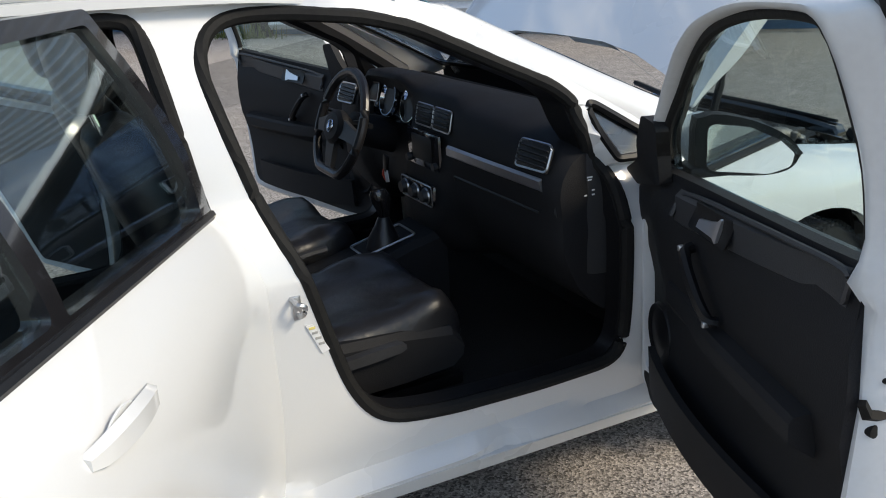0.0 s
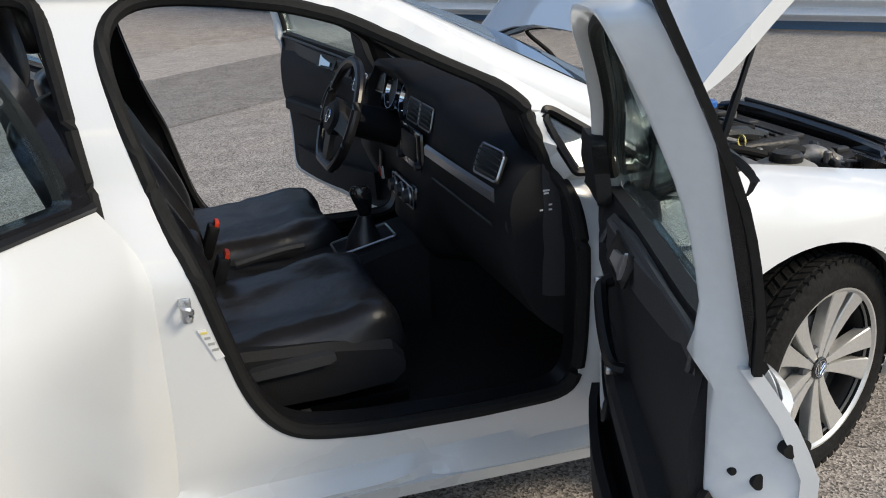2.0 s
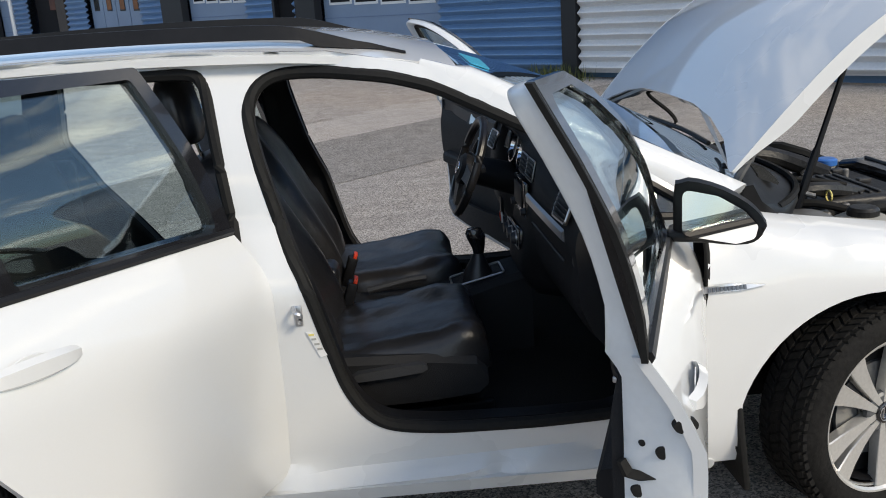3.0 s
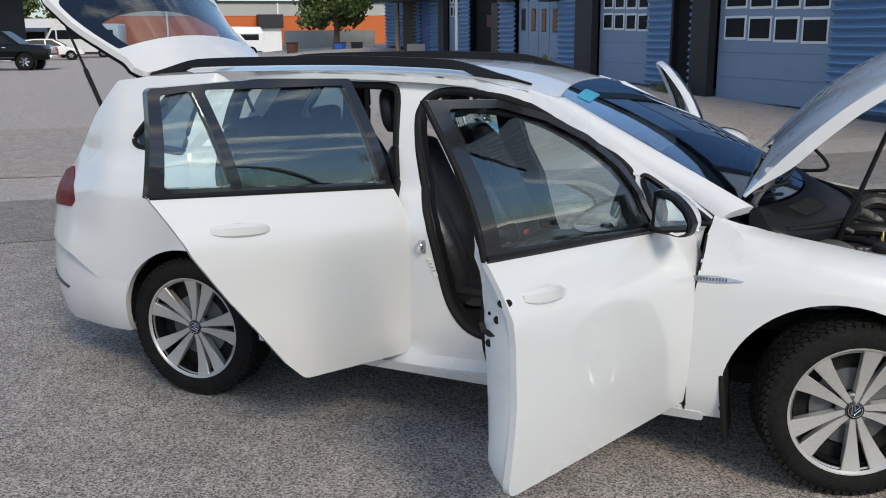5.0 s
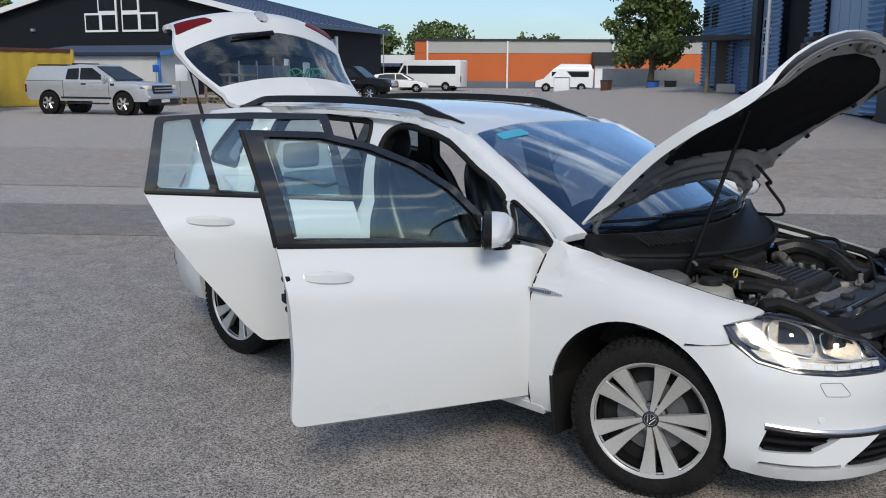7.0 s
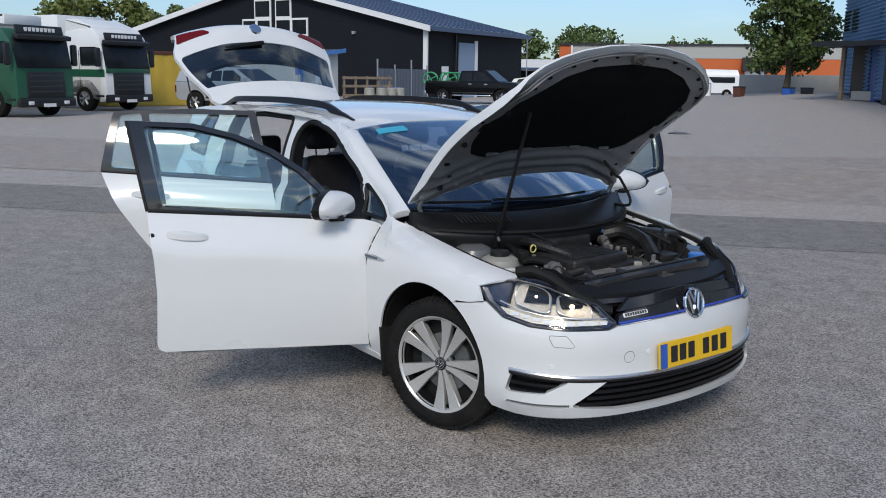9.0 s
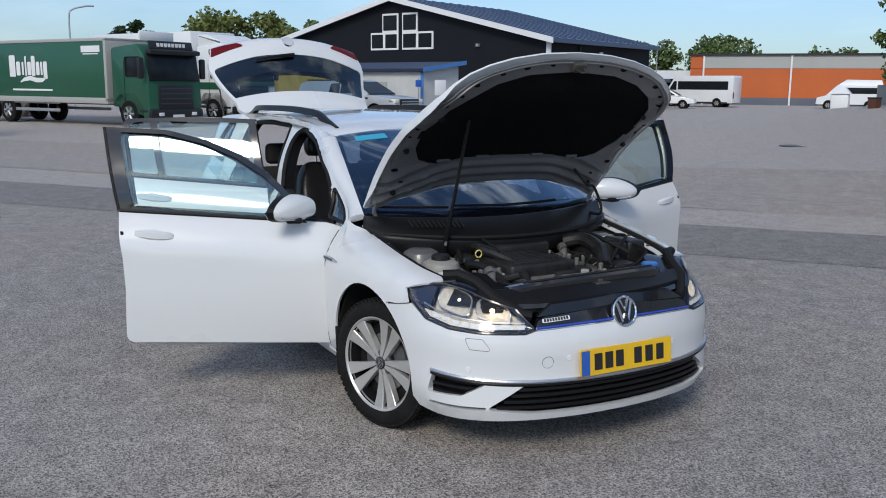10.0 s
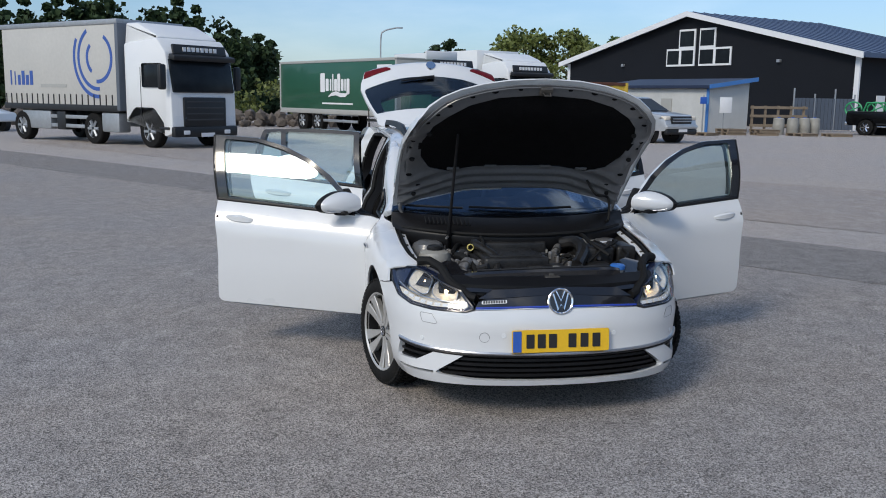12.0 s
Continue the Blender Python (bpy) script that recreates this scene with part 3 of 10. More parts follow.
DOOR_R_TOP = [(-1.618, 0.986), (-1.712, 1.412, 0.02), (-2.10, 1.424), (-2.535, 1.408, 0.03), (-2.606, 1.060)]
DOOR_R_PANE_A = [(-1.675, 1.016, 0.015), (-1.752, 1.388, 0.02), (-2.335, 1.396, 0.015), (-2.262, 1.060, 0.015)]
DOOR_R_PANE_B = [(-2.378, 1.396, 0.015), (-2.498, 1.384, 0.02), (-2.545, 1.086, 0.015), (-2.302, 1.066, 0.015)]
OPEN_F = [(-0.645, 0.52), (-0.649, 0.436), (-0.665, 0.402), (-0.702, 0.390), (-0.918, 0.389), (-1.16, 0.401), (-1.25, 0.413), (-1.315, 0.424), (-1.364, 0.449), (-1.402, 0.497), (-1.434, 0.562), (-1.451, 0.628), (-1.470, 0.70), (-1.504, 0.835), (-1.534, 0.904), (-1.562, 0.992), (-1.594, 1.120),
          (-1.614, 1.217), (-1.621, 1.261), (-1.614, 1.295), (-1.586, 1.337), (-1.547, 1.354), (-1.50, 1.357), (-1.40, 1.353), (-1.25, 1.333), (-1.13, 1.298), (-1.032, 1.247), (-0.904, 1.181), (-0.806, 1.135), (-0.752, 1.088, 0.02), (-0.735, 1.025), (-0.690, 0.940), (-0.648, 0.88), (-0.640, 0.70)]
OPEN_R = [(-1.664, 0.385, 0.10), (-1.664, 0.90), (-1.674, 0.985), (-1.704, 1.225), (-1.722, 1.372, 0.05), (-2.10, 1.382), (-2.475, 1.366, 0.05), (-2.525, 1.05), (-2.44, 0.86, 0.05), (-2.31, 0.70), (-2.19, 0.54), (-2.08, 0.385, 0.10)]
QUARTER_F = [(-0.445, 0.922, 0.008), (-0.650, 0.936, 0.01), (-0.728, 1.098, 0.02)]
QUARTER_R = [(-2.66, 1.085, 0.03), (-2.60, 1.352, 0.03), (-2.76, 1.345, 0.04), (-2.96, 1.11, 0.04)]


DOORS = ring([(-0.500, 0.262), (-0.498, 0.60), (-0.462, 0.905), (-0.655, 0.935), (-0.735, 1.062), (-0.848, 1.176), (-1.0, 1.278), (-1.18, 1.354), (-1.38, 1.404), (-1.70, 1.420), (-2.10, 1.432), (-2.545, 1.416),
              (-2.618, 1.066), (-2.512, 0.86), (-2.402, 0.70), (-2.287, 0.55), (-2.18, 0.41), (-2.095, 0.312), (-1.59, 0.300)], 0.03)
DOOR_EDGE = np.array([tuple(p) for p in DOORS])


PILLAR_LINE = curve((-1.20, 1.366), (-1.05, 1.312), (-0.90, 1.228), (-0.75, 1.133), (-0.58, 1.030), (-0.42, 0.936))


def body_surf(x, z, d):
    """The welded side, let in where the doors close over it."""
    if inside((x, z), DOORS):
        pillar = smooth(belt(x) + 0.0, belt(x) + 0.10, z) * smooth(-1.55, -1.25, x)
        d += 0.062 * (1 - 0.85 * pillar) * smooth(0.0, 0.026, math.sqrt(((DOOR_EDGE - (x, z)) ** 2).sum(1).min()))
    return side_surf(x, z, d)


def eased(outline, step=0.02, rounds=5):
    """A door opening's outline with its corners eased."""
    lp = ring(outline, step)
    for _ in range(rounds):
        lp = [(lp[i - 1] + lp[i] * 2 + lp[(i + 1) % len(lp)]) / 4 for i in range(len(lp))]
    return lp


def body_sides(s):
    """The welded side: pillars, sill, cant rail and rear quarter with its openings."""
    outer = [(-0.50, 0.21), (-0.53, 0.30), (-0.525, 0.62), (-0.478, 0.90), (-0.452, 0.945), (-0.58, 1.035), (-0.75, 1.135), (-0.90, 1.230), (-1.05, 1.315), (-1.18, 1.362), (-1.40, 1.405), (-1.8, 1.432), (-2.4, 1.43), (-2.9, 1.405), (-3.08, 1.385, 0.03),
             (-3.20, 1.24), (-3.29, 1.10), (-3.38, 1.0), (-3.46, 0.93), (-3.55, 0.80, 0.05), (-3.58, 0.66)] + [(-3.3, 0.60), (AXLE - 0.34, 0.42)] + list(ARCH_R) + [(AXLE + 0.352, 0.305), (-2.05, 0.295), (-1.2, 0.255)]
    bm = bmesh.new()
    panel(bm, ring(outer, 0.04), body_surf, [eased(OPEN_F), eased(OPEN_R), ring(QUARTER_F, 0.03), ring(QUARTER_R, 0.04)], 0.034, 0.030)
    side = part("body_side", sided(bm, s), PAINT, car)
    bm = bmesh.new()

    def sill(x, z, d):
        return Vector((x, side_y(x, z) + 0.004 - d, z))
    panel(bm, ring([(-0.44, 0.200, 0.02), (-0.44, 0.240, 0.02), (-2.24, 0.315, 0.02), (-2.22, 0.272, 0.02)], 0.06), sill, [], 0.06, 0.05)
    part("sill_skirt", sided(bm, s), PAINT, side)
    for outline, name in ((OPEN_F, "front_door_seal"), (OPEN_R, "rear_door_seal")):
        lp = eased(outline)
        bm = bmesh.new()
        tube(bm, [body_surf(p[0], p[1], 0.010) for p in lp], 0.017, 8, closed=True)
        part(name, sided(bm, s), RUBBER, side)
        bm = bmesh.new()
        rows = []
        for p in lp:
            c = sum(lp, Vector((0, 0))) / len(lp)
            q = p + (c - p).normalized() * 0.016
            rows.append((body_surf(p[0], p[1], 0.018), body_surf(q[0], q[1], 0.024), side_surf(q[0], q[1], 0.140), side_surf(p[0], p[1], 0.145)))
        loft(bm, rows + [rows[0]], caps=False)
        part("opening_trim", sided(bm, s), BLACK_TRIM, side)
    bm = bmesh.new()
    panel(bm, ring(QUARTER_F, 0.03), lambda x, z, d: side_surf(x, z, d + 0.012), [], 0.05, 0.004)
    pane = part("front_quarter_window", sided(bm, s), GATE_GLASS, side)
    pane.visible_shadow = False
    bm = bmesh.new()
    tube(bm, [side_surf(p[0], p[1], 0.004) for p in ring(QUARTER_F, 0.02)], 0.011, 6, closed=True)
    part("quarter_window_trim", sided(bm, s), BLACK_TRIM, side)
    bm = bmesh.new()
    panel(bm, ring(QUARTER_R, 0.03), lambda x, z, d: side_surf(x, z, d + 0.006), [], 0.06, 0.004)
    pane = part("rear_quarter_window", sided(bm, s), GATE_GLASS, side)
    pane.visible_shadow = False
    bm = bmesh.new()
    tube(bm, [side_surf(p[0], p[1], 0.002) for p in ring(QUARTER_R, 0.03)], 0.012, 6, closed=True)
    part("rear_quarter_trim", sided(bm, s), BLACK_TRIM, side)
    # screen pillar: rolls from the door opening over to the glass
    bm = bmesh.new()
    rows = []
    foot, head = Vector((-0.322, 0.746, 0.984)), Vector((-1.046, 0.597, 1.346))
    for k in range(19):
        t = k / 18
        x = -0.428 - 0.74 * t
        z = PILLAR_LINE(x)
        a = side_surf(x, z, 0.004)
        if x > -1.06:
            g = foot.lerp(head, (x + 0.428) / (-1.06 + 0.428))
        else:
            g = Vector((x + 0.012, 0.603, roof_surf(x + 0.012, 0.603, 0.0).z + 0.001))
        out = Vector((0.25, 0.62, 0.75)) * 0.016
        low = a + Vector((0, 0.003, -0.006 + 0.006 * smooth(-0.85, -0.60, x)))
        rows.append([low, a.lerp(g, 0.12) + out * 0.75, a.lerp(g, 0.35) + out * 1.15, a.lerp(g, 0.62) + out * 1.0, a.lerp(g, 0.86) + out * 0.6, g, g + Vector((0, -0.010, -0.020)), a + Vector((0, -0.020, -0.010))])
    loft(bm, rows)
    part("screen_pillar", sided(bm, s), PAINT, side, angle=50)
    # striker and its plate on the B-pillar
    bm = bmesh.new()
    box(bm, (-1.530, body_surf(-1.530, 0.768, -0.002).y, 0.768), (0.020, 0.006, 0.055), 0.003)
    y0 = body_surf(-1.53, 0.77, 0).y
    tube(bm, spline([(-1.540, y0, 0.790), (-1.536, y0 + 0.034, 0.788), (-1.522, y0 + 0.036, 0.778), (-1.528, y0 + 0.028, 0.758), (-1.530, y0, 0.752)], 4), 0.006, 6)
    part("door_striker", sided(bm, s), SILVER, side)
    return side


def wing(s):
    outline = [(-0.505, 0.225), (-0.503, 0.60), (-0.464, 0.89), (-0.452, 0.925), (-0.445, WING_Z(-0.445) + 0.12), (-0.39, WING_Z(-0.39) + 0.10)]
    outline += [(x, WING_Z(x) + 0.07) for x in (-0.3, -0.15, 0.0, 0.12, 0.24, 0.32)] + [(0.385, 0.862), (0.408, 0.842), (0.402, 0.804), (0.365, 0.773), (0.318, 0.745), (0.342, 0.705), (0.352, 0.680), (0.275, 0.662), (0.196, 0.656)]
    outline += [q for q in reversed(ARCH_F) if q[0] < 0.19] + [(-0.378, 0.225)]
    bm = bmesh.new()
    panel(bm, ring(outline, 0.04), wing_surf, [], 0.06, 0.010)
    w = part("front_wing", sided(bm, s), PAINT, car)
    # black liner inside the arch
    bm = bmesh.new()
    prof = arc(0.0, R_TYRE, 0.385, 190, -10, 24)
    loft(bm, [[(x, 0.862 - 0.5 * max(0, x - 0.06), z), (x, 0.50, z), (x * 1.02, 0.50, z + 0.02), (x * 1.02, 0.862 - 0.5 * max(0, x - 0.06), z + 0.02)] for x, z in prof], closed=True)
    part("wheel_arch_liner", sided(bm, s), RUBBER, w)
    bm = bmesh.new()
    box(bm, (-0.372, 0.785, 0.275), (0.020, 0.20, 0.26), 0.008, turn_y(-6))
    part("mud_flap", sided(bm, s), RUBBER, w)
    # black strip on the wing's edge, drawn for the shade in the door gap
    bm = bmesh.new()
    rows = []
    for k in range(13):
        t = k / 12
        z = 0.262 + 0.628 * t
        x = -0.505 + 0.041 * smooth(0.58, 0.90, z)
        rows.append([side_surf(x - 0.005, z, -0.001), side_surf(x + 0.003, z, -0.0015), side_surf(x + 0.003, z, 0.004), side_surf(x - 0.005, z, 0.020)])
    loft(bm, rows)
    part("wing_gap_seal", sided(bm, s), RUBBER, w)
    # chrome spear with small lettering bars
    bm = bmesh.new()
    panel(bm, ring([(-0.495, 0.743), (-0.495, 0.760), (-0.42, 0.762), (-0.330, 0.751), (-0.40, 0.743)], 0.03), lambda x, z, d: side_surf(x, z, d - 0.006), [], 0.03, 0.008)
    spear = part("wing_badge", sided(bm, s), SILVER, w)
    bm = bmesh.new()
    for k in range(10):
        x = -0.485 + k * 0.0105
        panel(bm, ring([(x, 0.746), (x, 0.757), (x + 0.007, 0.757), (x + 0.007, 0.746)], 0.05), lambda x, z, d: side_surf(x, z, d - 0.0085), [], 0.05, 0.003)
    part("badge_print", sided(bm, s), GREY_BASE, spear)
    return w


def wheel_mesh(parent, s):
    """Tyre, five twin-spoke alloy rim, brake; axis along y, outside at minus y."""
    bm = bmesh.new()
    w = 0.1025
    prof = [(-0.075, 0.220), (-0.090, 0.226), (-0.098, 0.240), (-0.101, 0.262), (-0.096, 0.283), (-0.086, 0.299), (-0.074, 0.307)]
    for c in (-0.045, -0.003, 0.039):
        prof += [(c - 0.004, 0.311), (c - 0.003, 0.304), (c + 0.003, 0.304), (c + 0.004, 0.311)]
    prof += [(0.078, 0.309), (0.088, 0.303), (0.097, 0.288), (w, 0.262), (0.099, 0.235), (0.075, 0.220)]
    lathe(bm, prof, 72, "Y", full=False)
    tyre = part("tyre", bm, TYRE, parent)
    bm = bmesh.new()
    blocks = 64
    for k in range(blocks):
        a = 2 * math.pi * k / blocks
        for c, hw, lean, dr in ((-0.077, 0.011, 0.012, -0.006), (-0.063, 0.013, 0.02, 0), (-0.024, 0.015, -0.018, 0), (0.018, 0.015, 0.018, 0), (0.060, 0.015, -0.02, 0)):
            r0, r1 = 0.303 + dr, 0.3165 + dr
            da = 0.034
            quad = []
            for r in (r0, r1):
                for y, sh in ((c - hw, -lean), (c + hw, lean)):
                    for e in (-da, da):
                        ang = a + e + sh * 1.6 + (0.03 if c > 0 else 0)
                        quad.append(bm.verts.new((r * math.cos(ang), y, r * math.sin(ang))))
            a0, b0, c0, d0, a1, b1, c1, d1 = quad
            for f in ((a1, b1, d1, c1), (a0, a1, c1, c0), (b0, d0, d1, b1), (a0, b0, b1, a1), (c0, c1, d1, d0)):
                bm.faces.new(f)
    bmesh.ops.recalc_face_normals(bm, faces=bm.faces)
    part("tread", bm, TYRE, tyre)
    bm = bmesh.new()
    lathe(bm, [(-0.086, 0.219), (-0.093, 0.226), (-0.094, 0.231), (-0.088, 0.232), (-0.076, 0.224), (-0.072, 0.213), (-0.080, 0.212)], 64, "Y", full=False)
    rim = part("rim", bm, ALLOY, parent)
    bm = bmesh.new()
    lathe(bm, [(-0.072, 0.214), (0.07, 0.210), (0.085, 0.222), (0.07, 0.20), (-0.055, 0.200), (-0.070, 0.206)], 48, "Y", full=False)
    part("rim_barrel", bm, BLACK_TRIM, rim)
    for k in range(5):
        for side in (-1, 1):
            bm = bmesh.new()
            base = radians(72 * k + 90)
            rows = []
            for r, off, wd, y in ((0.028, 0.010, 0.0085, -0.069), (0.062, 0.0155, 0.0125, -0.068), (0.105, 0.0235, 0.0180, -0.070), (0.160, 0.0355, 0.0255, -0.076), (0.218, 0.0500, 0.0350, -0.087)):
                c, sn = math.cos(base), math.sin(base)
                row = []
                for e, dy in ((-wd, 0.003), (-wd * 0.9, 0.0), (wd * 0.9, 0.0), (wd, 0.003), (wd * 0.85, 0.035), (-wd * 0.85, 0.035)):
                    t = side * off + e
                    row.append((r * c - t * sn, y + dy, r * sn + t * c))
                rows.append(row)
            loft(bm, rows)
            part("spoke", bm, ALLOY, rim)
    bm = bmesh.new()
    lathe(bm, [(-0.050, 0.062), (-0.062, 0.060), (-0.067, 0.052), (-0.067, 0.0)], 32, "Y", full=False)
    part("hub", bm, ALLOY_DARK, rim)
    bm = bmesh.new()
    lathe(bm, [(-0.066, 0.033), (-0.074, 0.031), (-0.076, 0.027), (-0.073, 0.025), (-0.073, 0.0)], 28, "Y", full=False)
    part("hub_cap", bm, BLACK_GLOSS, rim)
    bm = bmesh.new()
    for pts in (((-0.016, 0.012), (-0.004, -0.016), (0.0, -0.006), (0.004, -0.016), (0.016, 0.012)), ((-0.009, 0.017), (0.0, -0.001), (0.009, 0.017))):
        tube(bm, [(p[0], -0.0745, p[1]) for p in pts], 0.0022, 5)
    lathe(bm, [(-0.0735, 0.0215), (-0.077, 0.0225), (-0.077, 0.0245), (-0.0735, 0.0255)], 28, "Y", full=False)
    part("hub_emblem", bm, CHROME, rim)
    for k in range(5):
        a = radians(72 * k + 54)
        bm = bmesh.new()
        lathe(bm, [(-0.066, 0.008), (-0.056, 0.009), (-0.05, 0.013)], 8, "Y", (0.045 * math.cos(a), 0, 0.045 * math.sin(a)))
        part("wheel_bolt", bm, BLACK_TRIM, rim)
    bm = bmesh.new()
    lathe(bm, [(-0.03, 0.06), (-0.03, 0.140), (-0.005, 0.140), (-0.005, 0.06)], 40, "Y", full=False)
    part("brake_disc", bm, ALLOY_DARK, parent)
    bm = bmesh.new()
    lathe(bm, [(-0.018, 0.05), (-0.018, 0.2005), (-0.012, 0.2015), (-0.006, 0.05)], 36, "Y", full=False)
    part("dust_shield", bm, RUBBER, parent)
    return parent


def wheels():
    first = new("front_wheel")
    wheel_mesh(first, -1)
    first.parent = car
    spots = [("front_wheel", 0.0, -1, 17.0), ("front_wheel", 0.0, 1, 17.0), ("rear_wheel", AXLE, -1, 0), ("rear_wheel", AXLE, 1, 0)]
    for i, (name, x, s, steer) in enumerate(spots):
        m = Matrix.Translation((x + (0.014 if steer else 0.0), s * 0.70, R_TYRE)) @ pose(0, 0, 0, 0, 0, steer) @ Matrix.Translation((0, s * 0.072, 0)) @ pose(0, 0, 0, 0, 23 + 31 * i, 0 if s < 0 else 180)
        if i == 0:
            first.matrix_basis = m
        else:
            c = copy_thing(first, m)
            c.name = name
            c.parent = car


def front_bumper():
    top = [(0.0, 0.612), (0.20, 0.610), (0.44, 0.602), (0.50, 0.586), (0.70, 0.586), (0.86, 0.593), (0.99, 0.618), (1.08, 0.676), (1.165, 0.658)]
    rim = [(float(np.interp(-x, [-v for v in NX], NOSE_S)), z) for x, z in arc(-0.014, R_TYRE + 0.004, 0.376, 59, -18, 14)]
    rim = [(s, z) for s, z in rim if z > 0.21]
    half = top + rim + [(1.06, 0.196), (0.93, 0.186), (0.7, 0.196), (0.35, 0.203)]
    full = half + [(0, 0.205)] + [(-a, b) for a, b in reversed(half)][:-1]
    grille = [(-0.505, 0.364, 0.012), (-0.672, 0.256, 0.012), (-0.45, 0.236), (0, 0.234), (0.45, 0.236), (0.672, 0.256, 0.012), (0.505, 0.364, 0.012), (0, 0.362)]
    inlets = [[(k * 0.660, 0.374, 0.010), (k * 0.935, 0.390, 0.015), (k * 0.968, 0.296, 0.015), (k * 0.785, 0.308, 0.03)] for k in (-1, 1)]
    slits = [[(k * 0.672, 0.252, 0.004), (k * 0.672, 0.266, 0.004), (k * 0.955, 0.257, 0.004), (k * 0.970, 0.242, 0.004)] for k in (-1, 1)]
    bm = bmesh.new()
    panel(bm, ring(full, 0.045), nose_surf, [ring(h, 0.03) for h in [grille] + inlets + slits], 0.06, 0.035)
    b = part("front_bumper", bm, PAINT, car)
    bm = bmesh.new()
    panel(bm, ring([(-1.0, 0.20), (1.0, 0.20), (1.0, 0.39), (-1.0, 0.39)], 0.06), lambda s, z, d: nose_surf(s, z, d + 0.05), [], 0.08, 0.01)
    part("intake_backing", bm, BLACK_TRIM, b)
    for z in (0.262, 0.288, 0.315, 0.342):
        bm = bmesh.new()
        w = 0.625 - (z - 0.262) * 1.25
        panel(bm, ring([(-w, z - 0.007), (w, z - 0.007), (w, z + 0.007), (-w, z + 0.007)], 0.05), lambda s, z, d: nose_surf(s, z, d + 0.014), [], 0.05, 0.03)
        part("grille_slat", bm, BLACK_TRIM, b)
    for k in (-1, 1):
        for z in (0.308, 0.340):
            bm = bmesh.new()
            panel(bm, ring([(k * 0.76, z - 0.006), (k * 0.945, z - 0.008), (k * 0.945, z + 0.004), (k * 0.72, z + 0.006)], 0.05), lambda s, z, d: nose_surf(s, z, d + 0.016), [], 0.05, 0.03)
            part("inlet_slat", bm, BLACK_TRIM, b)
    bm = bmesh.new()
    strip = [(a, 0.379 + 0.024 * (abs(a) / 0.98) ** 3) for a in np.linspace(-0.945, 0.945, 60)]
    tube(bm, [nose_surf(a, z, -0.004) for a, z in strip], 0.0085, 6)
    part("chrome_strip", bm, SILVER, b)
    bm = bmesh.new()
    tube(bm, [nose_surf(a, z - 0.013, 0.002) for a, z in strip], 0.009, 6)
    part("strip_gap", bm, BLACK_TRIM, b)
    # washer covers, sensors, towing eye cover
    for k in (-1, 1):
        bm = bmesh.new()
        tube(bm, [nose_surf(k * a, z, 0.0006) for a, z in ring([(0.693, 0.567, 0.01), (0.775, 0.567, 0.01), (0.748, 0.520, 0.012), (0.648, 0.517, 0.012)], 0.02)], 0.0011, 4, closed=True)
        part("washer_cover_joint", bm, PAINT_UNDER, b)
        for a, z in ((0.30, 0.475), (0.755, 0.43)):
            bm = bmesh.new()
            c, q = nose_surf(k * a, z, 0.0), nose_surf(k * a, z, 0.02)
            t = bmesh.new()
            lathe(t, [(0.0, 0.013), (0.002, 0.012), (0.0026, 0.009), (0.0015, 0.008), (0.002, 0.0)], 18, "Z", full=False)
            join(bm, t, Matrix.Translation(c) @ (c - q).to_track_quat("Z", "Y").to_matrix().to_4x4())
            part("parking_sensor", bm, PAINT_IN, b)
    bm = bmesh.new()
    tube(bm, [nose_surf(-0.40 + 0.026 * math.cos(a), 0.463 + 0.026 * math.sin(a), 0.0005) for a in np.linspace(0, 6.1, 24)], 0.0014, 4, closed=True)
    part("tow_cover_joint", bm, PAINT_UNDER, b)
    # yellow plate with dark bars in place of its characters
    bm = bmesh.new()

    def plate_surf(y, z, d):
        return Vector((0.868 - 0.09 * (z - 0.45) - d, y, z))
    panel(bm, ring([(-0.26, 0.392, 0.008), (0.26, 0.392, 0.008), (0.26, 0.508, 0.008), (-0.26, 0.508, 0.008)], 0.1), plate_surf, [], 0.2, 0.010)
    plate = part("number_plate", bm, PLATE, b, "yellow number plate with a blue end band")
    bm = bmesh.new()
    panel(bm, ring([(-0.257, 0.396), (-0.213, 0.396), (-0.213, 0.504), (-0.257, 0.504)], 0.1), lambda y, z, d: plate_surf(y, z, d - 0.0035), [], 0.2, 0.003)
    part("blue_band", bm, PLATE_BLUE, plate)
    for y in (-0.165, -0.105, -0.045, 0.060, 0.125, 0.190):
        bm = bmesh.new()
        panel(bm, ring([(y - 0.021, 0.415, 0.004), (y + 0.021, 0.415, 0.004), (y + 0.021, 0.487, 0.004), (y - 0.021, 0.487, 0.004)], 0.1), lambda y, z, d: plate_surf(y, z, d - 0.0035), [], 0.2, 0.003)
        part("plate_bar", bm, PRINT_DARK, plate)
    return b


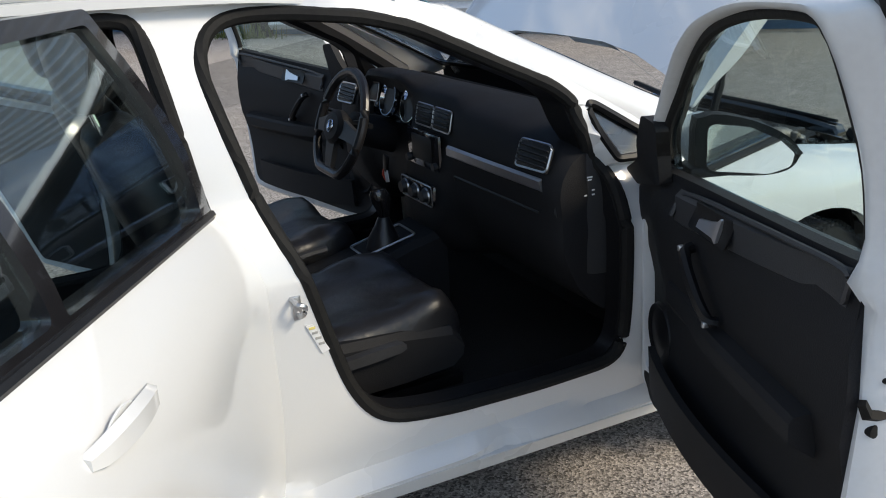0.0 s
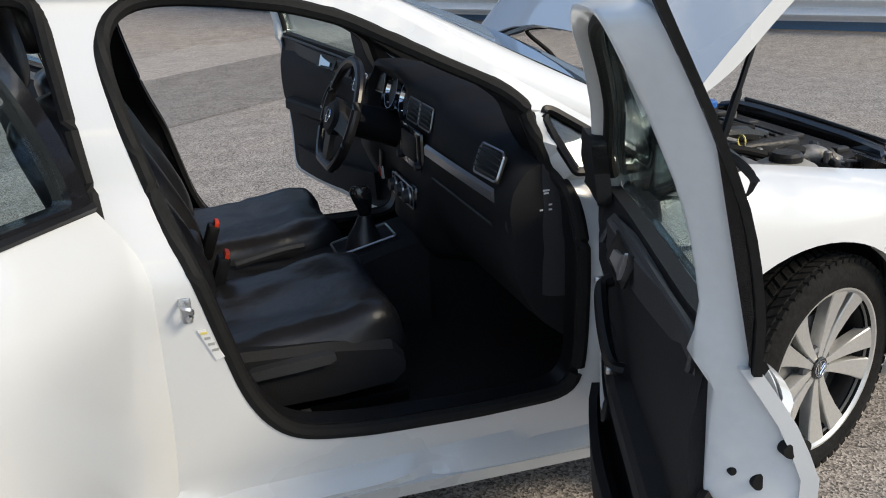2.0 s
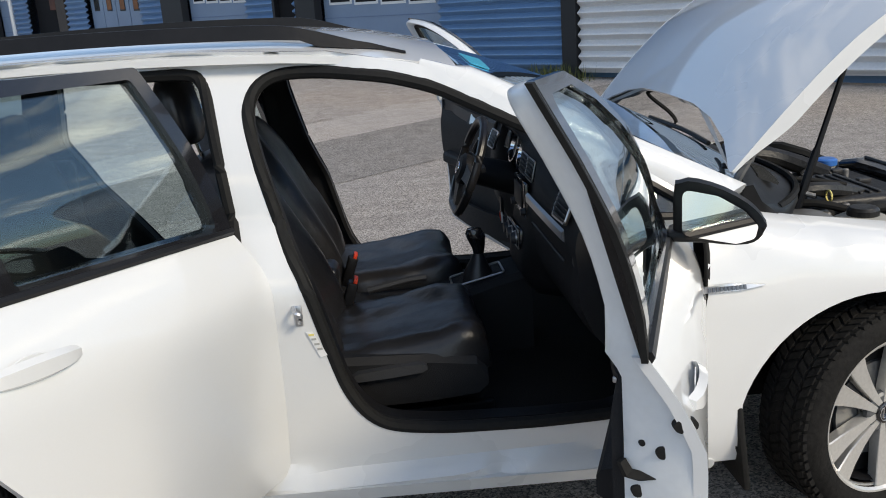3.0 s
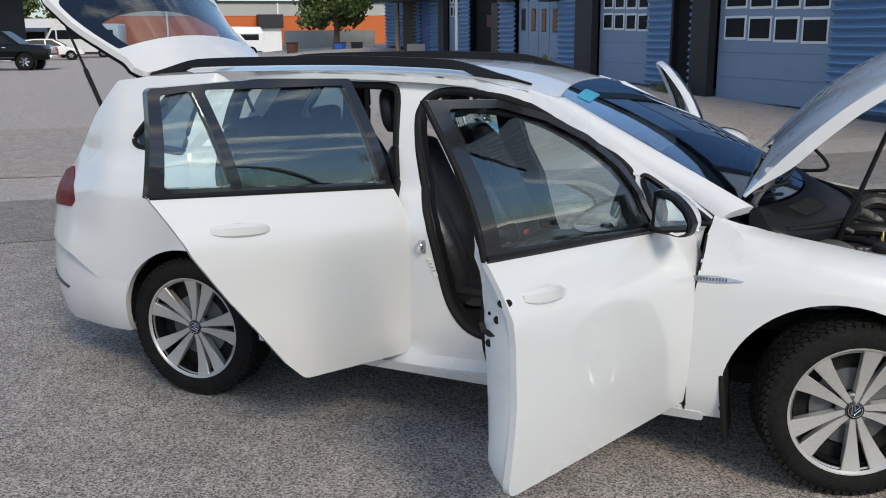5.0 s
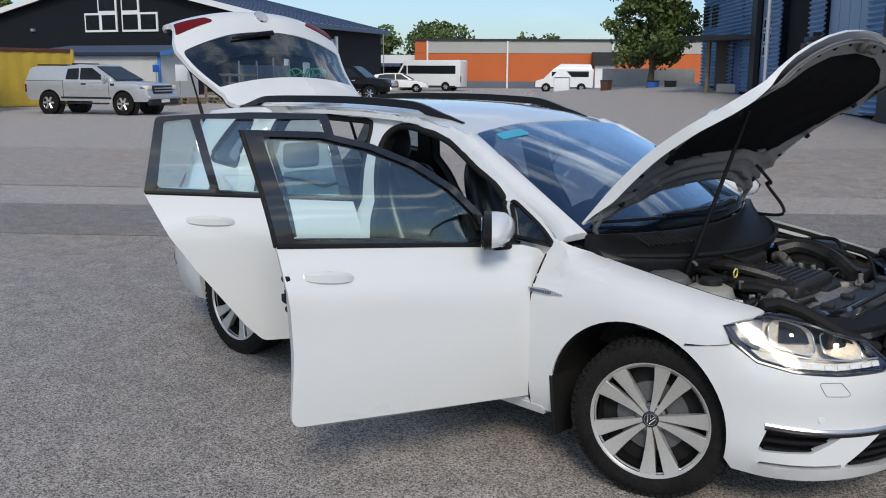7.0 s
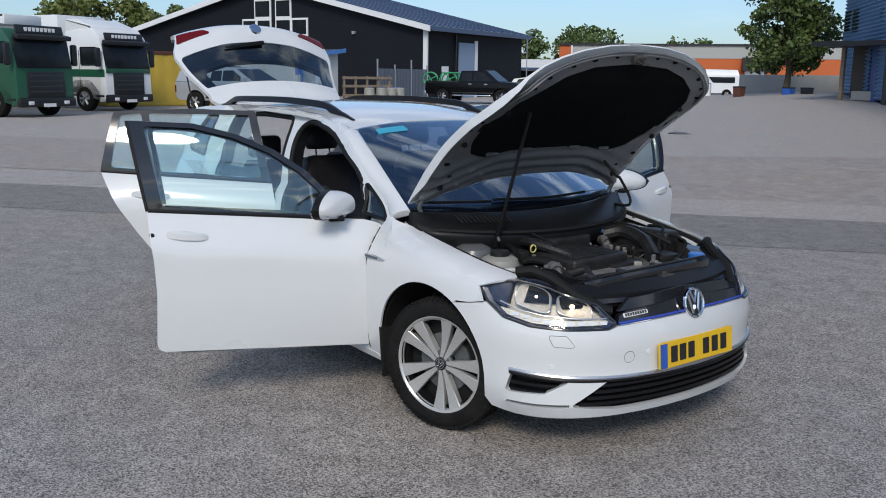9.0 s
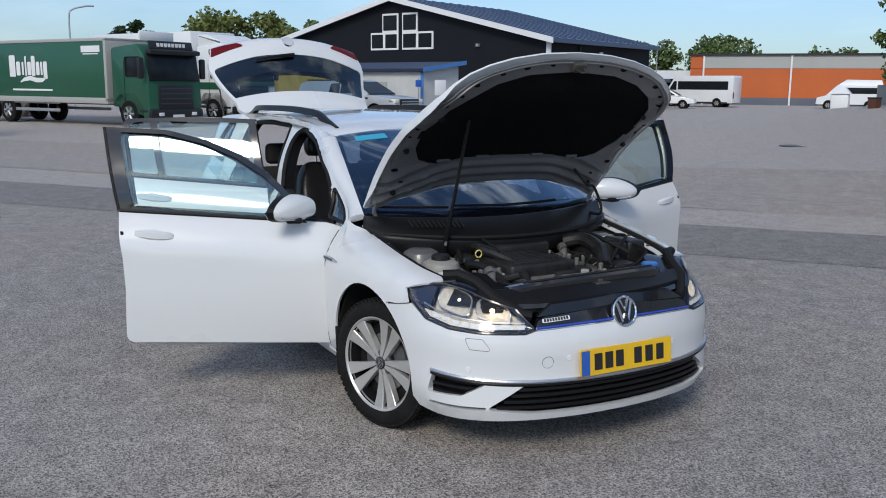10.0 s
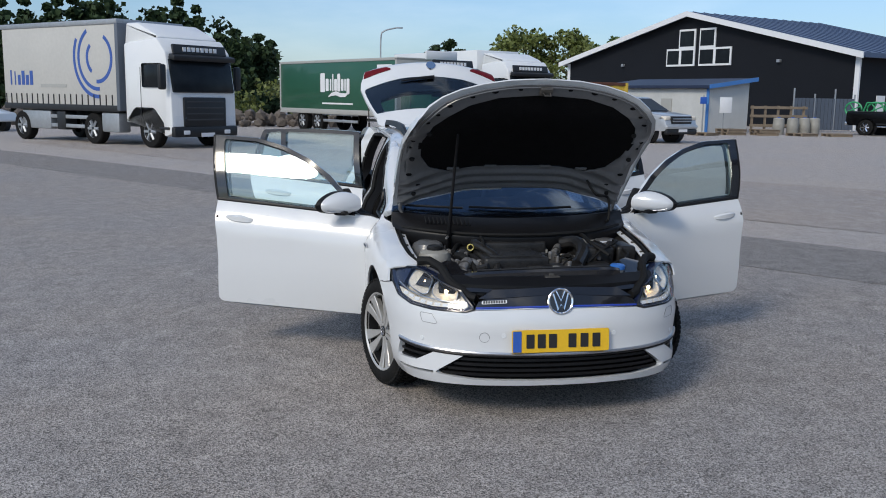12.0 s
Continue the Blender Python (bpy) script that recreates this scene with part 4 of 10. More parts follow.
def headlight(s):
    outline = [(0.458, 0.609, 0.01), (0.505, 0.591, 0.02), (0.70, 0.591), (0.86, 0.598), (0.99, 0.624, 0.05), (1.075, 0.683), (1.123, 0.738, 0.006), (1.06, 0.764, 0.02), (0.96, 0.770, 0.03), (0.80, 0.746), (0.66, 0.715), (0.54, 0.686, 0.02)]
    lp = ring(outline, 0.03)
    bm = bmesh.new()
    panel(bm, lp, lambda a, z, d: nose_surf(a, z, d - 0.002), [], 0.05, 0.004)
    h = part("headlight", sided(bm, s), LENS, car, "clear headlight with its bulb lit")
    h.visible_shadow = False
    c = sum(lp, Vector((0, 0))) / len(lp)
    bm = bmesh.new()
    rows = []
    for p in lp:
        q = p + (c - p) * 0.09
        rows.append((nose_surf(p[0], p[1], 0.003), nose_surf(q[0], q[1], 0.012), nose_surf(q[0], q[1], 0.058), nose_surf(p[0], p[1], 0.065)))
    loft(bm, rows + [rows[0]], caps=False)
    part("lamp_bezel", sided(bm, s), BLUE_BEZEL, h)
    bm = bmesh.new()
    tube(bm, [nose_surf(p[0], p[1], 0.003) for p in lp], 0.006, 6, closed=True)
    part("lamp_surround", sided(bm, s), BLACK_GLOSS, h)
    bm = bmesh.new()
    panel(bm, lp, lambda a, z, d: nose_surf(a, z, d + 0.060), [], 0.06, 0.01)
    part("lamp_housing", sided(bm, s), LAMP_INNER, h)
    # two fluted reflectors, one behind each bulb, over a row of small daytime segments
    for a0, z0, wide, high, r in ((0.655, 0.670, 0.088, 0.036, 0.011), (0.868, 0.702, 0.092, 0.043, 0.007)):
        bm = bmesh.new()
        rows = []
        for k, dep in ((1.0, 0.022), (0.93, 0.034), (0.80, 0.050), (0.58, 0.064), (0.30, 0.072), (0.06, 0.074)):
            row = []
            for q in range(40):
                t = 2 * math.pi * q / 40
                ca, sa = math.copysign(abs(math.cos(t)) ** 0.55, math.cos(t)), math.copysign(abs(math.sin(t)) ** 0.55, math.sin(t))
                row.append(nose_surf(a0 + wide * k * ca, z0 + high * k * sa + 0.20 * wide * k * ca, dep + (0.0025 if q % 2 and 0.1 < k < 0.95 else 0.0)))
            rows.append(row)
        loft(bm, rows, caps=False)
        bowl = part("reflector", sided(bm, s), LAMP_INNER, h, angle=20)
        bm = bmesh.new()
        tube(bm, [nose_surf(a0 + wide * 1.02 * math.copysign(abs(math.cos(t)) ** 0.55, math.cos(t)), z0 + high * 1.02 * math.copysign(abs(math.sin(t)) ** 0.55, math.sin(t)) + 0.20 * wide * math.copysign(abs(math.cos(t)) ** 0.55, math.cos(t)), 0.021) for t in np.linspace(0, 2 * math.pi, 40, endpoint=False)], 0.003, 5, closed=True)
        part("reflector_rim", sided(bm, s), SILVER, bowl)
        t = bmesh.new()
        bmesh.ops.create_uvsphere(t, u_segments=12, v_segments=8, radius=r)
        bm = join(bmesh.new(), t, Matrix.Translation(nose_surf(a0, z0, 0.050)))
        part("bulb", sided(bm, s), LAMP_ON, bowl)
    bm = bmesh.new()
    panel(bm, ring([(0.475, 0.607, 0.01), (0.70, 0.601), (0.86, 0.608), (0.985, 0.634), (1.03, 0.662, 0.01), (0.96, 0.652), (0.85, 0.632), (0.70, 0.623), (0.50, 0.622, 0.01)], 0.03), lambda a, z, d: nose_surf(a, z, d + 0.016), [], 0.04, 0.006)
    strip = part("daytime_strip", sided(bm, s), LAMP_INNER, h)
    for k in range(9):
        a0 = 0.52 + 0.052 * k
        z0 = 0.613 + 0.030 * smooth(0.72, 1.0, a0)
        bm = bmesh.new()
        panel(bm, ring([(a0 - 0.018, z0 - 0.007, 0.003), (a0 + 0.018, z0 - 0.007, 0.003), (a0 + 0.018, z0 + 0.007, 0.003), (a0 - 0.018, z0 + 0.007, 0.003)], 0.02), lambda a, z, d: nose_surf(a, z, d + 0.011), [], 0.03, 0.004)
        part("daytime_segment", sided(bm, s), PRINT_WHITE, strip)
    bm = bmesh.new()
    tube(bm, [nose_surf(a, z, 0.012) for a, z in ((0.50, 0.630), (0.65, 0.632), (0.80, 0.640), (0.92, 0.655), (1.02, 0.685))], 0.0035, 6)
    part("lamp_shelf", sided(bm, s), SILVER, h)
    bm = bmesh.new()
    panel(bm, ring([(0.985, 0.655, 0.01), (1.06, 0.690), (1.108, 0.736, 0.006), (1.055, 0.757, 0.01), (0.985, 0.758, 0.01)], 0.02), lambda a, z, d: nose_surf(a, z, d + 0.014), [], 0.03, 0.03)
    part("lamp_end_panel", sided(bm, s), BLUE_BEZEL, h)
    return h


def grille():
    bm = bmesh.new()
    panel(bm, ring([(-0.455, 0.607), (-0.44, 0.640), (-0.40, 0.655), (0, 0.682), (0.40, 0.655), (0.44, 0.640), (0.455, 0.607), (0, 0.618)], 0.05), nose_surf, [], 0.06, 0.03)
    g = part("radiator_grille", bm, BLACK_GLOSS, car)
    bm = bmesh.new()
    tube(bm, [nose_surf(a, 0.624 - 0.012 * (a / 0.45) ** 2, -0.002) for a in np.linspace(-0.45, 0.45, 40)], 0.0055, 6)
    part("blue_line", bm, BLUE_LINE, g)
    bm = bmesh.new()
    tube(bm, [nose_surf(a, 0.6155 - 0.012 * (a / 0.45) ** 2, -0.002) for a in np.linspace(-0.45, 0.45, 40)], 0.0035, 6)
    part("chrome_line", bm, CHROME, g)
    bm = bmesh.new()
    panel(bm, ring([(-0.42, 0.632, 0.004), (-0.285, 0.640, 0.004), (-0.285, 0.655, 0.004), (-0.42, 0.647, 0.004)], 0.05), lambda s, z, d: nose_surf(s, z, d - 0.004), [], 0.1, 0.006)
    badge = part("grille_badge", bm, PRINT_WHITE, g)
    bm = bmesh.new()
    for k in range(9):
        a = -0.412 + k * 0.0137
        panel(bm, ring([(a, 0.6365 + 0.0008 * k), (a + 0.009, 0.6365 + 0.0008 * k), (a + 0.009, 0.6475 + 0.0008 * k), (a, 0.6475 + 0.0008 * k)], 0.1), lambda s, z, d: nose_surf(s, z, d - 0.0065), [], 0.1, 0.003)
    part("badge_print", bm, PRINT_DARK, badge)
    # round emblem
    m = Matrix.Translation((0.828, 0, 0.650)) @ turn_y(90 - 14).to_4x4()
    t = bmesh.new()
    lathe(t, [(0.0, 0.070), (0.010, 0.069), (0.013, 0.064), (0.010, 0.058), (0.005, 0.056)], 44, "Z", full=False)
    e = part("emblem", join(bmesh.new(), t, m), CHROME, g)
    t = bmesh.new()
    lathe(t, [(-0.004, 0.066), (0.004, 0.058), (0.004, 0.0)], 40, "Z", full=False)
    part("emblem_field", join(bmesh.new(), t, m), BLACK_GLOSS, e)
    for pts in (((0.040, -0.040), (-0.045, -0.015), (-0.016, 0.0), (-0.045, 0.015), (0.040, 0.040)), ((0.052, -0.023), (0.002, 0.0), (0.052, 0.023))):
        t = bmesh.new()
        tube(t, [(-p[0], p[1], 0.007) for p in pts], 0.0065, 6)
        part("emblem_stroke", join(bmesh.new(), t, m), CHROME, e)


ROOF_Z = curve((-3.10, 1.418), (-3.0, 1.432), (-2.5, 1.460), (-2.0, 1.468), (-1.6, 1.460), (-1.3, 1.432), (-1.15, 1.400), (-1.05, 1.375))


def roof_surf(x, y, d):
    w = max(0.3, side_y(x, 1.40 if x < -1.3 else 1.36))
    return Vector((x, y, ROOF_Z(x) - 0.052 * (abs(y) / w) ** 2.4 - d))


def roof():
    lp = [(-1.085, 0.0), (-1.080, -0.3), (-1.060, -0.575, 0.02), (-1.25, -0.622), (-1.6, -0.640), (-2.2, -0.640), (-2.8, -0.618), (-3.06, -0.585, 0.03), (-3.09, 0)]
    full = lp + [(a[0], -a[1], *a[2:]) for a in reversed(lp[1:-1])]
    bm = bmesh.new()
    panel(bm, ring(full, 0.07), roof_surf, [], 0.10, 0.02)
    r = part("roof", bm, PAINT, car)
    bm = bmesh.new()
    panel(bm, ring([(-1.12, -0.52), (-1.12, 0.52), (-2.95, 0.52), (-2.95, -0.52)], 0.1), lambda x, y, d: roof_surf(x, y, d + 0.045), [], 0.15, 0.015)
    part("headliner", bm, HEADLINER, r)
    for s in (-1, 1):
        bm = bmesh.new()
        xs = np.linspace(-1.19, -3.10, 42)
        rows = []
        for x in xs:
            k = min(1.0, smooth(-1.19, -1.55, x) if x > -2 else smooth(-3.10, -2.75, x))
            y = 0.520 if x > -2.4 else 0.520 - 0.05 * smooth(-2.4, -3.1, x)
            z = roof_surf(x, y, 0).z
            h = 0.006 + 0.046 * k
            lo = 0.0 if k < 0.8 else 0.014
            wd = 0.010 + 0.008 * k
            rows.append([(x, s * (y - wd), z + lo), (x, s * (y - wd * 0.7), z + h), (x, s * (y + wd * 0.6), z + h), (x, s * (y + wd * 1.3), z + lo)])
        loft(bm, rows)
        part("roof_rail", bm, BLACK_TRIM, r)


def screen_surf(u, v, d):
    """The windscreen: u across, v from 0 at the cowl to 1 at the roof."""
    xb = -0.16 - 0.178 * (u / 0.70) ** 2
    xt = -1.085 + 0.026 * (abs(u) / 0.60) ** 2
    w = 0.744 - 0.147 * v
    y = u / 0.70 * w
    x = xb * (1 - v) + xt * v
    bulge = 0.045 * math.sin(math.pi * v) * (1 - 0.7 * (u / 0.7) ** 2)
    zb = 0.965 + 0.020 * (u / 0.7) ** 2
    zt = 1.378 - 0.036 * (abs(u) / 0.7) ** 2.2
    return Vector((x + bulge * 0.35 - d * 0.45, y, zb * (1 - v) + zt * v + bulge * 0.55 - d * 0.9))


def windscreen():
    bm = bmesh.new()
    lp = ring([(-0.70, 0.0), (0.70, 0.0), (0.70, 1.0, 0.04), (-0.70, 1.0, 0.04)], 0.08)
    panel(bm, lp, screen_surf, [], 0.11, 0.005)
    w = part("windscreen", bm, SCREEN_GLASS, car)
    w.visible_shadow = False
    bm = bmesh.new()
    inner = ring([(-0.676, 0.05, 0.04), (0.676, 0.05, 0.04), (0.682, 0.965, 0.04), (-0.682, 0.965, 0.04)], 0.08)
    panel(bm, lp, lambda u, v, d: screen_surf(u, v, d + 0.007), [inner], 0.08, 0.004)
    part("black_screen_border", bm, BLACK_TRIM, w)
    bm = bmesh.new()
    panel(bm, ring([(-0.57, 0.875, 0.01), (-0.34, 0.875, 0.01), (-0.34, 0.942, 0.01), (-0.57, 0.942, 0.01)], 0.05), lambda u, v, d: screen_surf(u, v, d - 0.004), [], 0.1, 0.003)
    part("turquoise_label", bm, BLUE_FILM, w)
    bm = bmesh.new()
    box(bm, screen_surf(0, 0.80, 0.05), (0.05, 0.24, 0.062), 0.02, turn_y(8))
    tube(bm, [screen_surf(0, 0.90, 0.01), screen_surf(0, 0.82, 0.05)], 0.012, 8)
    part("inner_mirror", bm, BLACK_TRIM, w)
    for s, a in ((1, (0.36, 0.04)), (-1, (-0.30, 0.03))):
        bm = bmesh.new()
        pts = [screen_surf(a[0], 0.035, -0.03), screen_surf(a[0] - 0.30, 0.055, -0.016), screen_surf(a[0] - 0.62 if s > 0 else a[0] - 0.33, 0.075, -0.012)]
        tube(bm, spline(pts, 6), 0.008, 6)
        part("wiper", bm, BLACK_TRIM, w)
    return w


HINGE_F, HINGE_R, TURN_F, TURN_R = (-0.530, 0.835), (-1.649, 0.853), 69.0, 60.5


def placed_door(ob, s, hinge, angle):
    h = Vector((hinge[0], s * hinge[1], 0))
    ob.matrix_basis = Matrix.Translation(h) @ Matrix.Rotation(radians(-s * angle), 4, "Z") @ Matrix.Translation(-h)


def handle(x0, x1, z0, z1, s, door):
    bm = bmesh.new()
    rows = []
    for k in range(11):
        t = k / 10
        x, z = x0 + (x1 - x0) * t, z0 + (z1 - z0) * t
        y = side_y(x, z) + 0.004 + 0.017 * math.sin(math.pi * t) ** 0.5
        hgt = 0.012 + 0.012 * math.sin(math.pi * t) ** 0.5
        rows.append([(x, y - 0.014, z - hgt), (x, y, z - hgt * 0.6), (x, y, z + hgt * 0.6), (x, y - 0.014, z + hgt)])
    loft(bm, rows)
    part("door_handle", sided(bm, s), PAINT, door)
    bm = bmesh.new()
    xm, zm = (x0 * 0.45 + x1 * 0.55), (z0 * 0.45 + z1 * 0.55)
    t = bmesh.new()
    lathe(t, [(0.0, 0.040), (0.0022, 0.038), (0.0030, 0.030), (0.001, 0.0)], 24, "Y", full=False)
    bmesh.ops.scale(t, vec=(1.45, 1, 0.72), verts=t.verts)
    join(bm, t, Matrix.Translation((xm, side_y(xm, zm) - 0.0005, zm)))
    part("handle_recess", sided(bm, s), PAINT, door)


def front_door(s):
    low = ring(DOOR_F_LOW, 0.045)
    bm = bmesh.new()
    panel(bm, low, door_surf, [], 0.07, 0.022)
    door = part("front_door", sided(bm, s), PAINT, car, "open front door")
    # inner shell: one white pressed frame, rolled from the skin's edge to the card and the glass
    outer = [(-1.54, 0.303), (-1.0, 0.285), (-0.56, 0.278), (-0.53, 0.32), (-0.525, 0.60), (-0.495, 0.885), (-0.66, 0.925), (-0.74, 1.055), (-0.85, 1.165), (-1.0, 1.266), (-1.18, 1.341), (-1.38, 1.392), (-1.64, 1.408), (-1.684, 1.395),
             (-1.640, 1.20), (-1.594, 0.990), (-1.588, 0.80), (-1.576, 0.60), (-1.586, 0.345)]
    inside = [(-1.47, 0.40), (-1.0, 0.38), (-0.62, 0.365), (-0.585, 0.40), (-0.575, 0.60), (-0.57, 0.86), (-0.705, 0.935), (-0.768, 1.060), (-0.873, 1.156), (-1.018, 1.249), (-1.192, 1.327), (-1.385, 1.371), (-1.560, 1.380), (-1.586, 1.352),
              (-1.556, 1.16), (-1.532, 0.990), (-1.548, 0.80), (-1.525, 0.60), (-1.510, 0.42)]
    roll = ((0.0, 0.010), (0.02, 0.030), (0.10, 0.050), (0.22, 0.078), (0.36, 0.098), (0.44, 0.112), (0.60, 0.128), (0.80, 0.136), (1.0, 0.138), (1.02, 0.10), (1.02, 0.03))
    rows = []
    n = len(outer)
    for i in range(n):
        for j in range(5):
            k = j / 5
            p = Vector(outer[i]).lerp(Vector(outer[(i + 1) % n]), k)
            q = Vector(inside[i]).lerp(Vector(inside[(i + 1) % n]), k)
            rows.append([(p.lerp(q, a), d) for a, d in roll])
    for _ in range(3):
        rows = [[((a[0] + 2 * b[0] + c[0]) / 4, b[1]) for a, b, c in zip(rows[i - 1], rows[i], rows[(i + 1) % len(rows)])] for i in range(len(rows))]
    bm = bmesh.new()
    solid = []
    for row in rows:
        ahead = smooth(-1.0, -0.85, row[0][0][0])
        up = smooth(0.90, 1.06, row[0][0][1]) * (1 - ahead) + smooth(0.87, 0.94, row[0][0][1]) * ahead
        thin = (0.010, 0.020, 0.030, 0.043, 0.053, 0.058, 0.058, 0.052, 0.036, 0.030, 0.020)
        line = []
        for (p, d), e in zip(row, thin):
            q = door_surf(p[0], p[1], d * (1 - up) + e * up)
            q.y = max(q.y, side_y(p[0], 0.75) - 0.128 - 0.3 * smooth(belt(p[0]) - 0.02, belt(p[0]) + 0.10, p[1]))
            line.append(q)
        solid.append(line)
    loft(bm, solid + [solid[0]], caps=False, closed=False)
    part("inner_shell", sided(bm, s), PAINT_IN, door, angle=60)
    frame_out = ring(DOOR_F_TOP, 0.04)
    pane = ring(DOOR_F_PANE, 0.04)
    bm = bmesh.new()
    panel(bm, frame_out, lambda x, z, d: door_surf(x, z, d - 0.001), [pane], 0.05, 0.011)
    part("window_frame", sided(bm, s), BLACK_GLOSS, door)
    edge = spline([(-0.748, 0.985, 0), (-0.782, 1.062, 0), (-0.885, 1.152, 0), (-1.028, 1.243, 0), (-1.198, 1.320, 0), (-1.385, 1.364, 0), (-1.545, 1.374, 0), (-1.578, 1.352, 0), (-1.566, 1.27, 0), (-1.548, 1.15, 0), (-1.530, 1.02, 0)], 6)
    bm = bmesh.new()
    tube(bm, [door_surf(p[0], p[1], 0.030) for p in edge], 0.011, 8)
    part("glass_run_seal", sided(bm, s), RUBBER, door)
    bm = bmesh.new()
    rows = []
    for k in range(13):
        t = k / 12
        x, z = -1.609 - 0.079 * t, 0.990 + 0.420 * t
        rows.append([door_surf(x - 0.006, z, 0.000), door_surf(x + 0.010, z, -0.002), door_surf(x + 0.010, z, 0.010), door_surf(x - 0.006, z, 0.010)])
    loft(bm, rows)
    part("rear_frame_seal", sided(bm, s), RUBBER, door)
    bm = bmesh.new()
    panel(bm, ring([(p[0], p[1]) for p in pane], 0.05), lambda x, z, d: door_surf(x, z, d + 0.012), [], 0.07, 0.004)
    g = part("window_pane", sided(bm, s), GLASS, door)
    g.visible_shadow = False
    bm = bmesh.new()
    tube(bm, [door_surf(x, belt(x) + 0.004, -0.002) for x in np.linspace(-0.70, -1.605, 16)], 0.010, 6)
    part("belt_trim", sided(bm, s), BLACK_TRIM, door)
    handle(-1.335, -1.525, 0.866, 0.884, s, door)
    # mirror: white shell, black surround and foot, silvered glass
    c = Vector((-0.735, 0.928, 0.995))

    def sweep(y):
        return -0.55 * (y - 0.83)

    def mirror_section(t, k, x0):
        """One upright section of the mirror, t from its root (0) to its tip (1)."""
        hi = (0.004 + 0.080 * max(0, 1 - t ** 2.1) ** 0.66) * (0.86 + 0.14 * smooth(0, 0.2, t)) * k
        lo = (0.004 + 0.050 * max(0, 1 - t ** 6) ** 0.5) * k
        dep = 0.128 * math.sqrt(max(0.02, 1 - (0.35 + 0.62 * t) ** 3)) * k
        y = c.y - 0.105 + 0.192 * t
        row = []
        for q in range(15):
            a = math.pi * (q / 14 - 0.5)
            z = (hi if a > 0 else lo) * math.copysign(abs(math.sin(a)) ** 0.75, a)
            row.append((x0 + sweep(y) + dep * math.cos(a) ** 0.8, y, c.z + z + 0.004 * t))
        return row
    bm = bmesh.new()
    loft(bm, [mirror_section(t, 1.0 if 0 < t < 1 else 0.72, c.x) for t in (0, 0.06, 0.15, 0.28, 0.42, 0.56, 0.7, 0.82, 0.89, 0.94, 0.975, 0.992, 1.0)])
    mir = part("side_mirror", sided(bm, s), PAINT, door)
    bm = bmesh.new()
    rows = []
    for t in (-0.02, 0.0, 0.06, 0.15, 0.28, 0.42, 0.56, 0.7, 0.82, 0.89, 0.94, 0.975, 0.995, 1.02):
        q = mirror_section(min(1, max(0, t)), 1.03 if -0.01 < t < 1 else 0.6, c.x)
        zs = [p[2] for p in q]
        y = c.y - 0.105 + 0.192 * t
        w = c.x + sweep(y)
        rows.append([(w + 0.012, y, min(zs) - 0.002), (w + 0.012, y, max(zs) + 0.002), (w - 0.022, y, max(zs)), (w - 0.030, y, (max(zs) + min(zs)) / 2), (w - 0.022, y, min(zs))])
    loft(bm, rows)
    part("mirror_surround", sided(bm, s), BLACK_TRIM, mir)
    bm = bmesh.new()
    panel(bm, ring([(-0.088, -0.043, 0.02), (0.030, -0.044, 0.03), (0.068, -0.026, 0.02), (0.074, 0.004, 0.012), (0.045, 0.034, 0.03), (-0.01, 0.060, 0.03), (-0.088, 0.066, 0.02)], 0.02), lambda y, z, d: Vector((c.x + sweep(c.y + y) - 0.034 + d, c.y + y, c.z + z)), [], 0.03, 0.003)
    part("mirror_glass", sided(bm, s), MIRROR, mir)
    bm = bmesh.new()
    box(bm, (c.x + 0.010, 0.872, 0.945), (0.085, 0.135, 0.030), 0.014)
    part("mirror_foot", sided(bm, s), BLACK_TRIM, mir)
    bm = bmesh.new()
    tube(bm, [Vector(mirror_section(t, 1.01, c.x)[3]) for t in (0.2, 0.4, 0.6, 0.8, 0.92)], 0.005, 6)
    part("indicator_strip", sided(bm, s), SILVER, mir)
    door_card(s, door)
    placed_door(door, s, HINGE_F, TURN_F if s < 0 else 73.0)
    return door


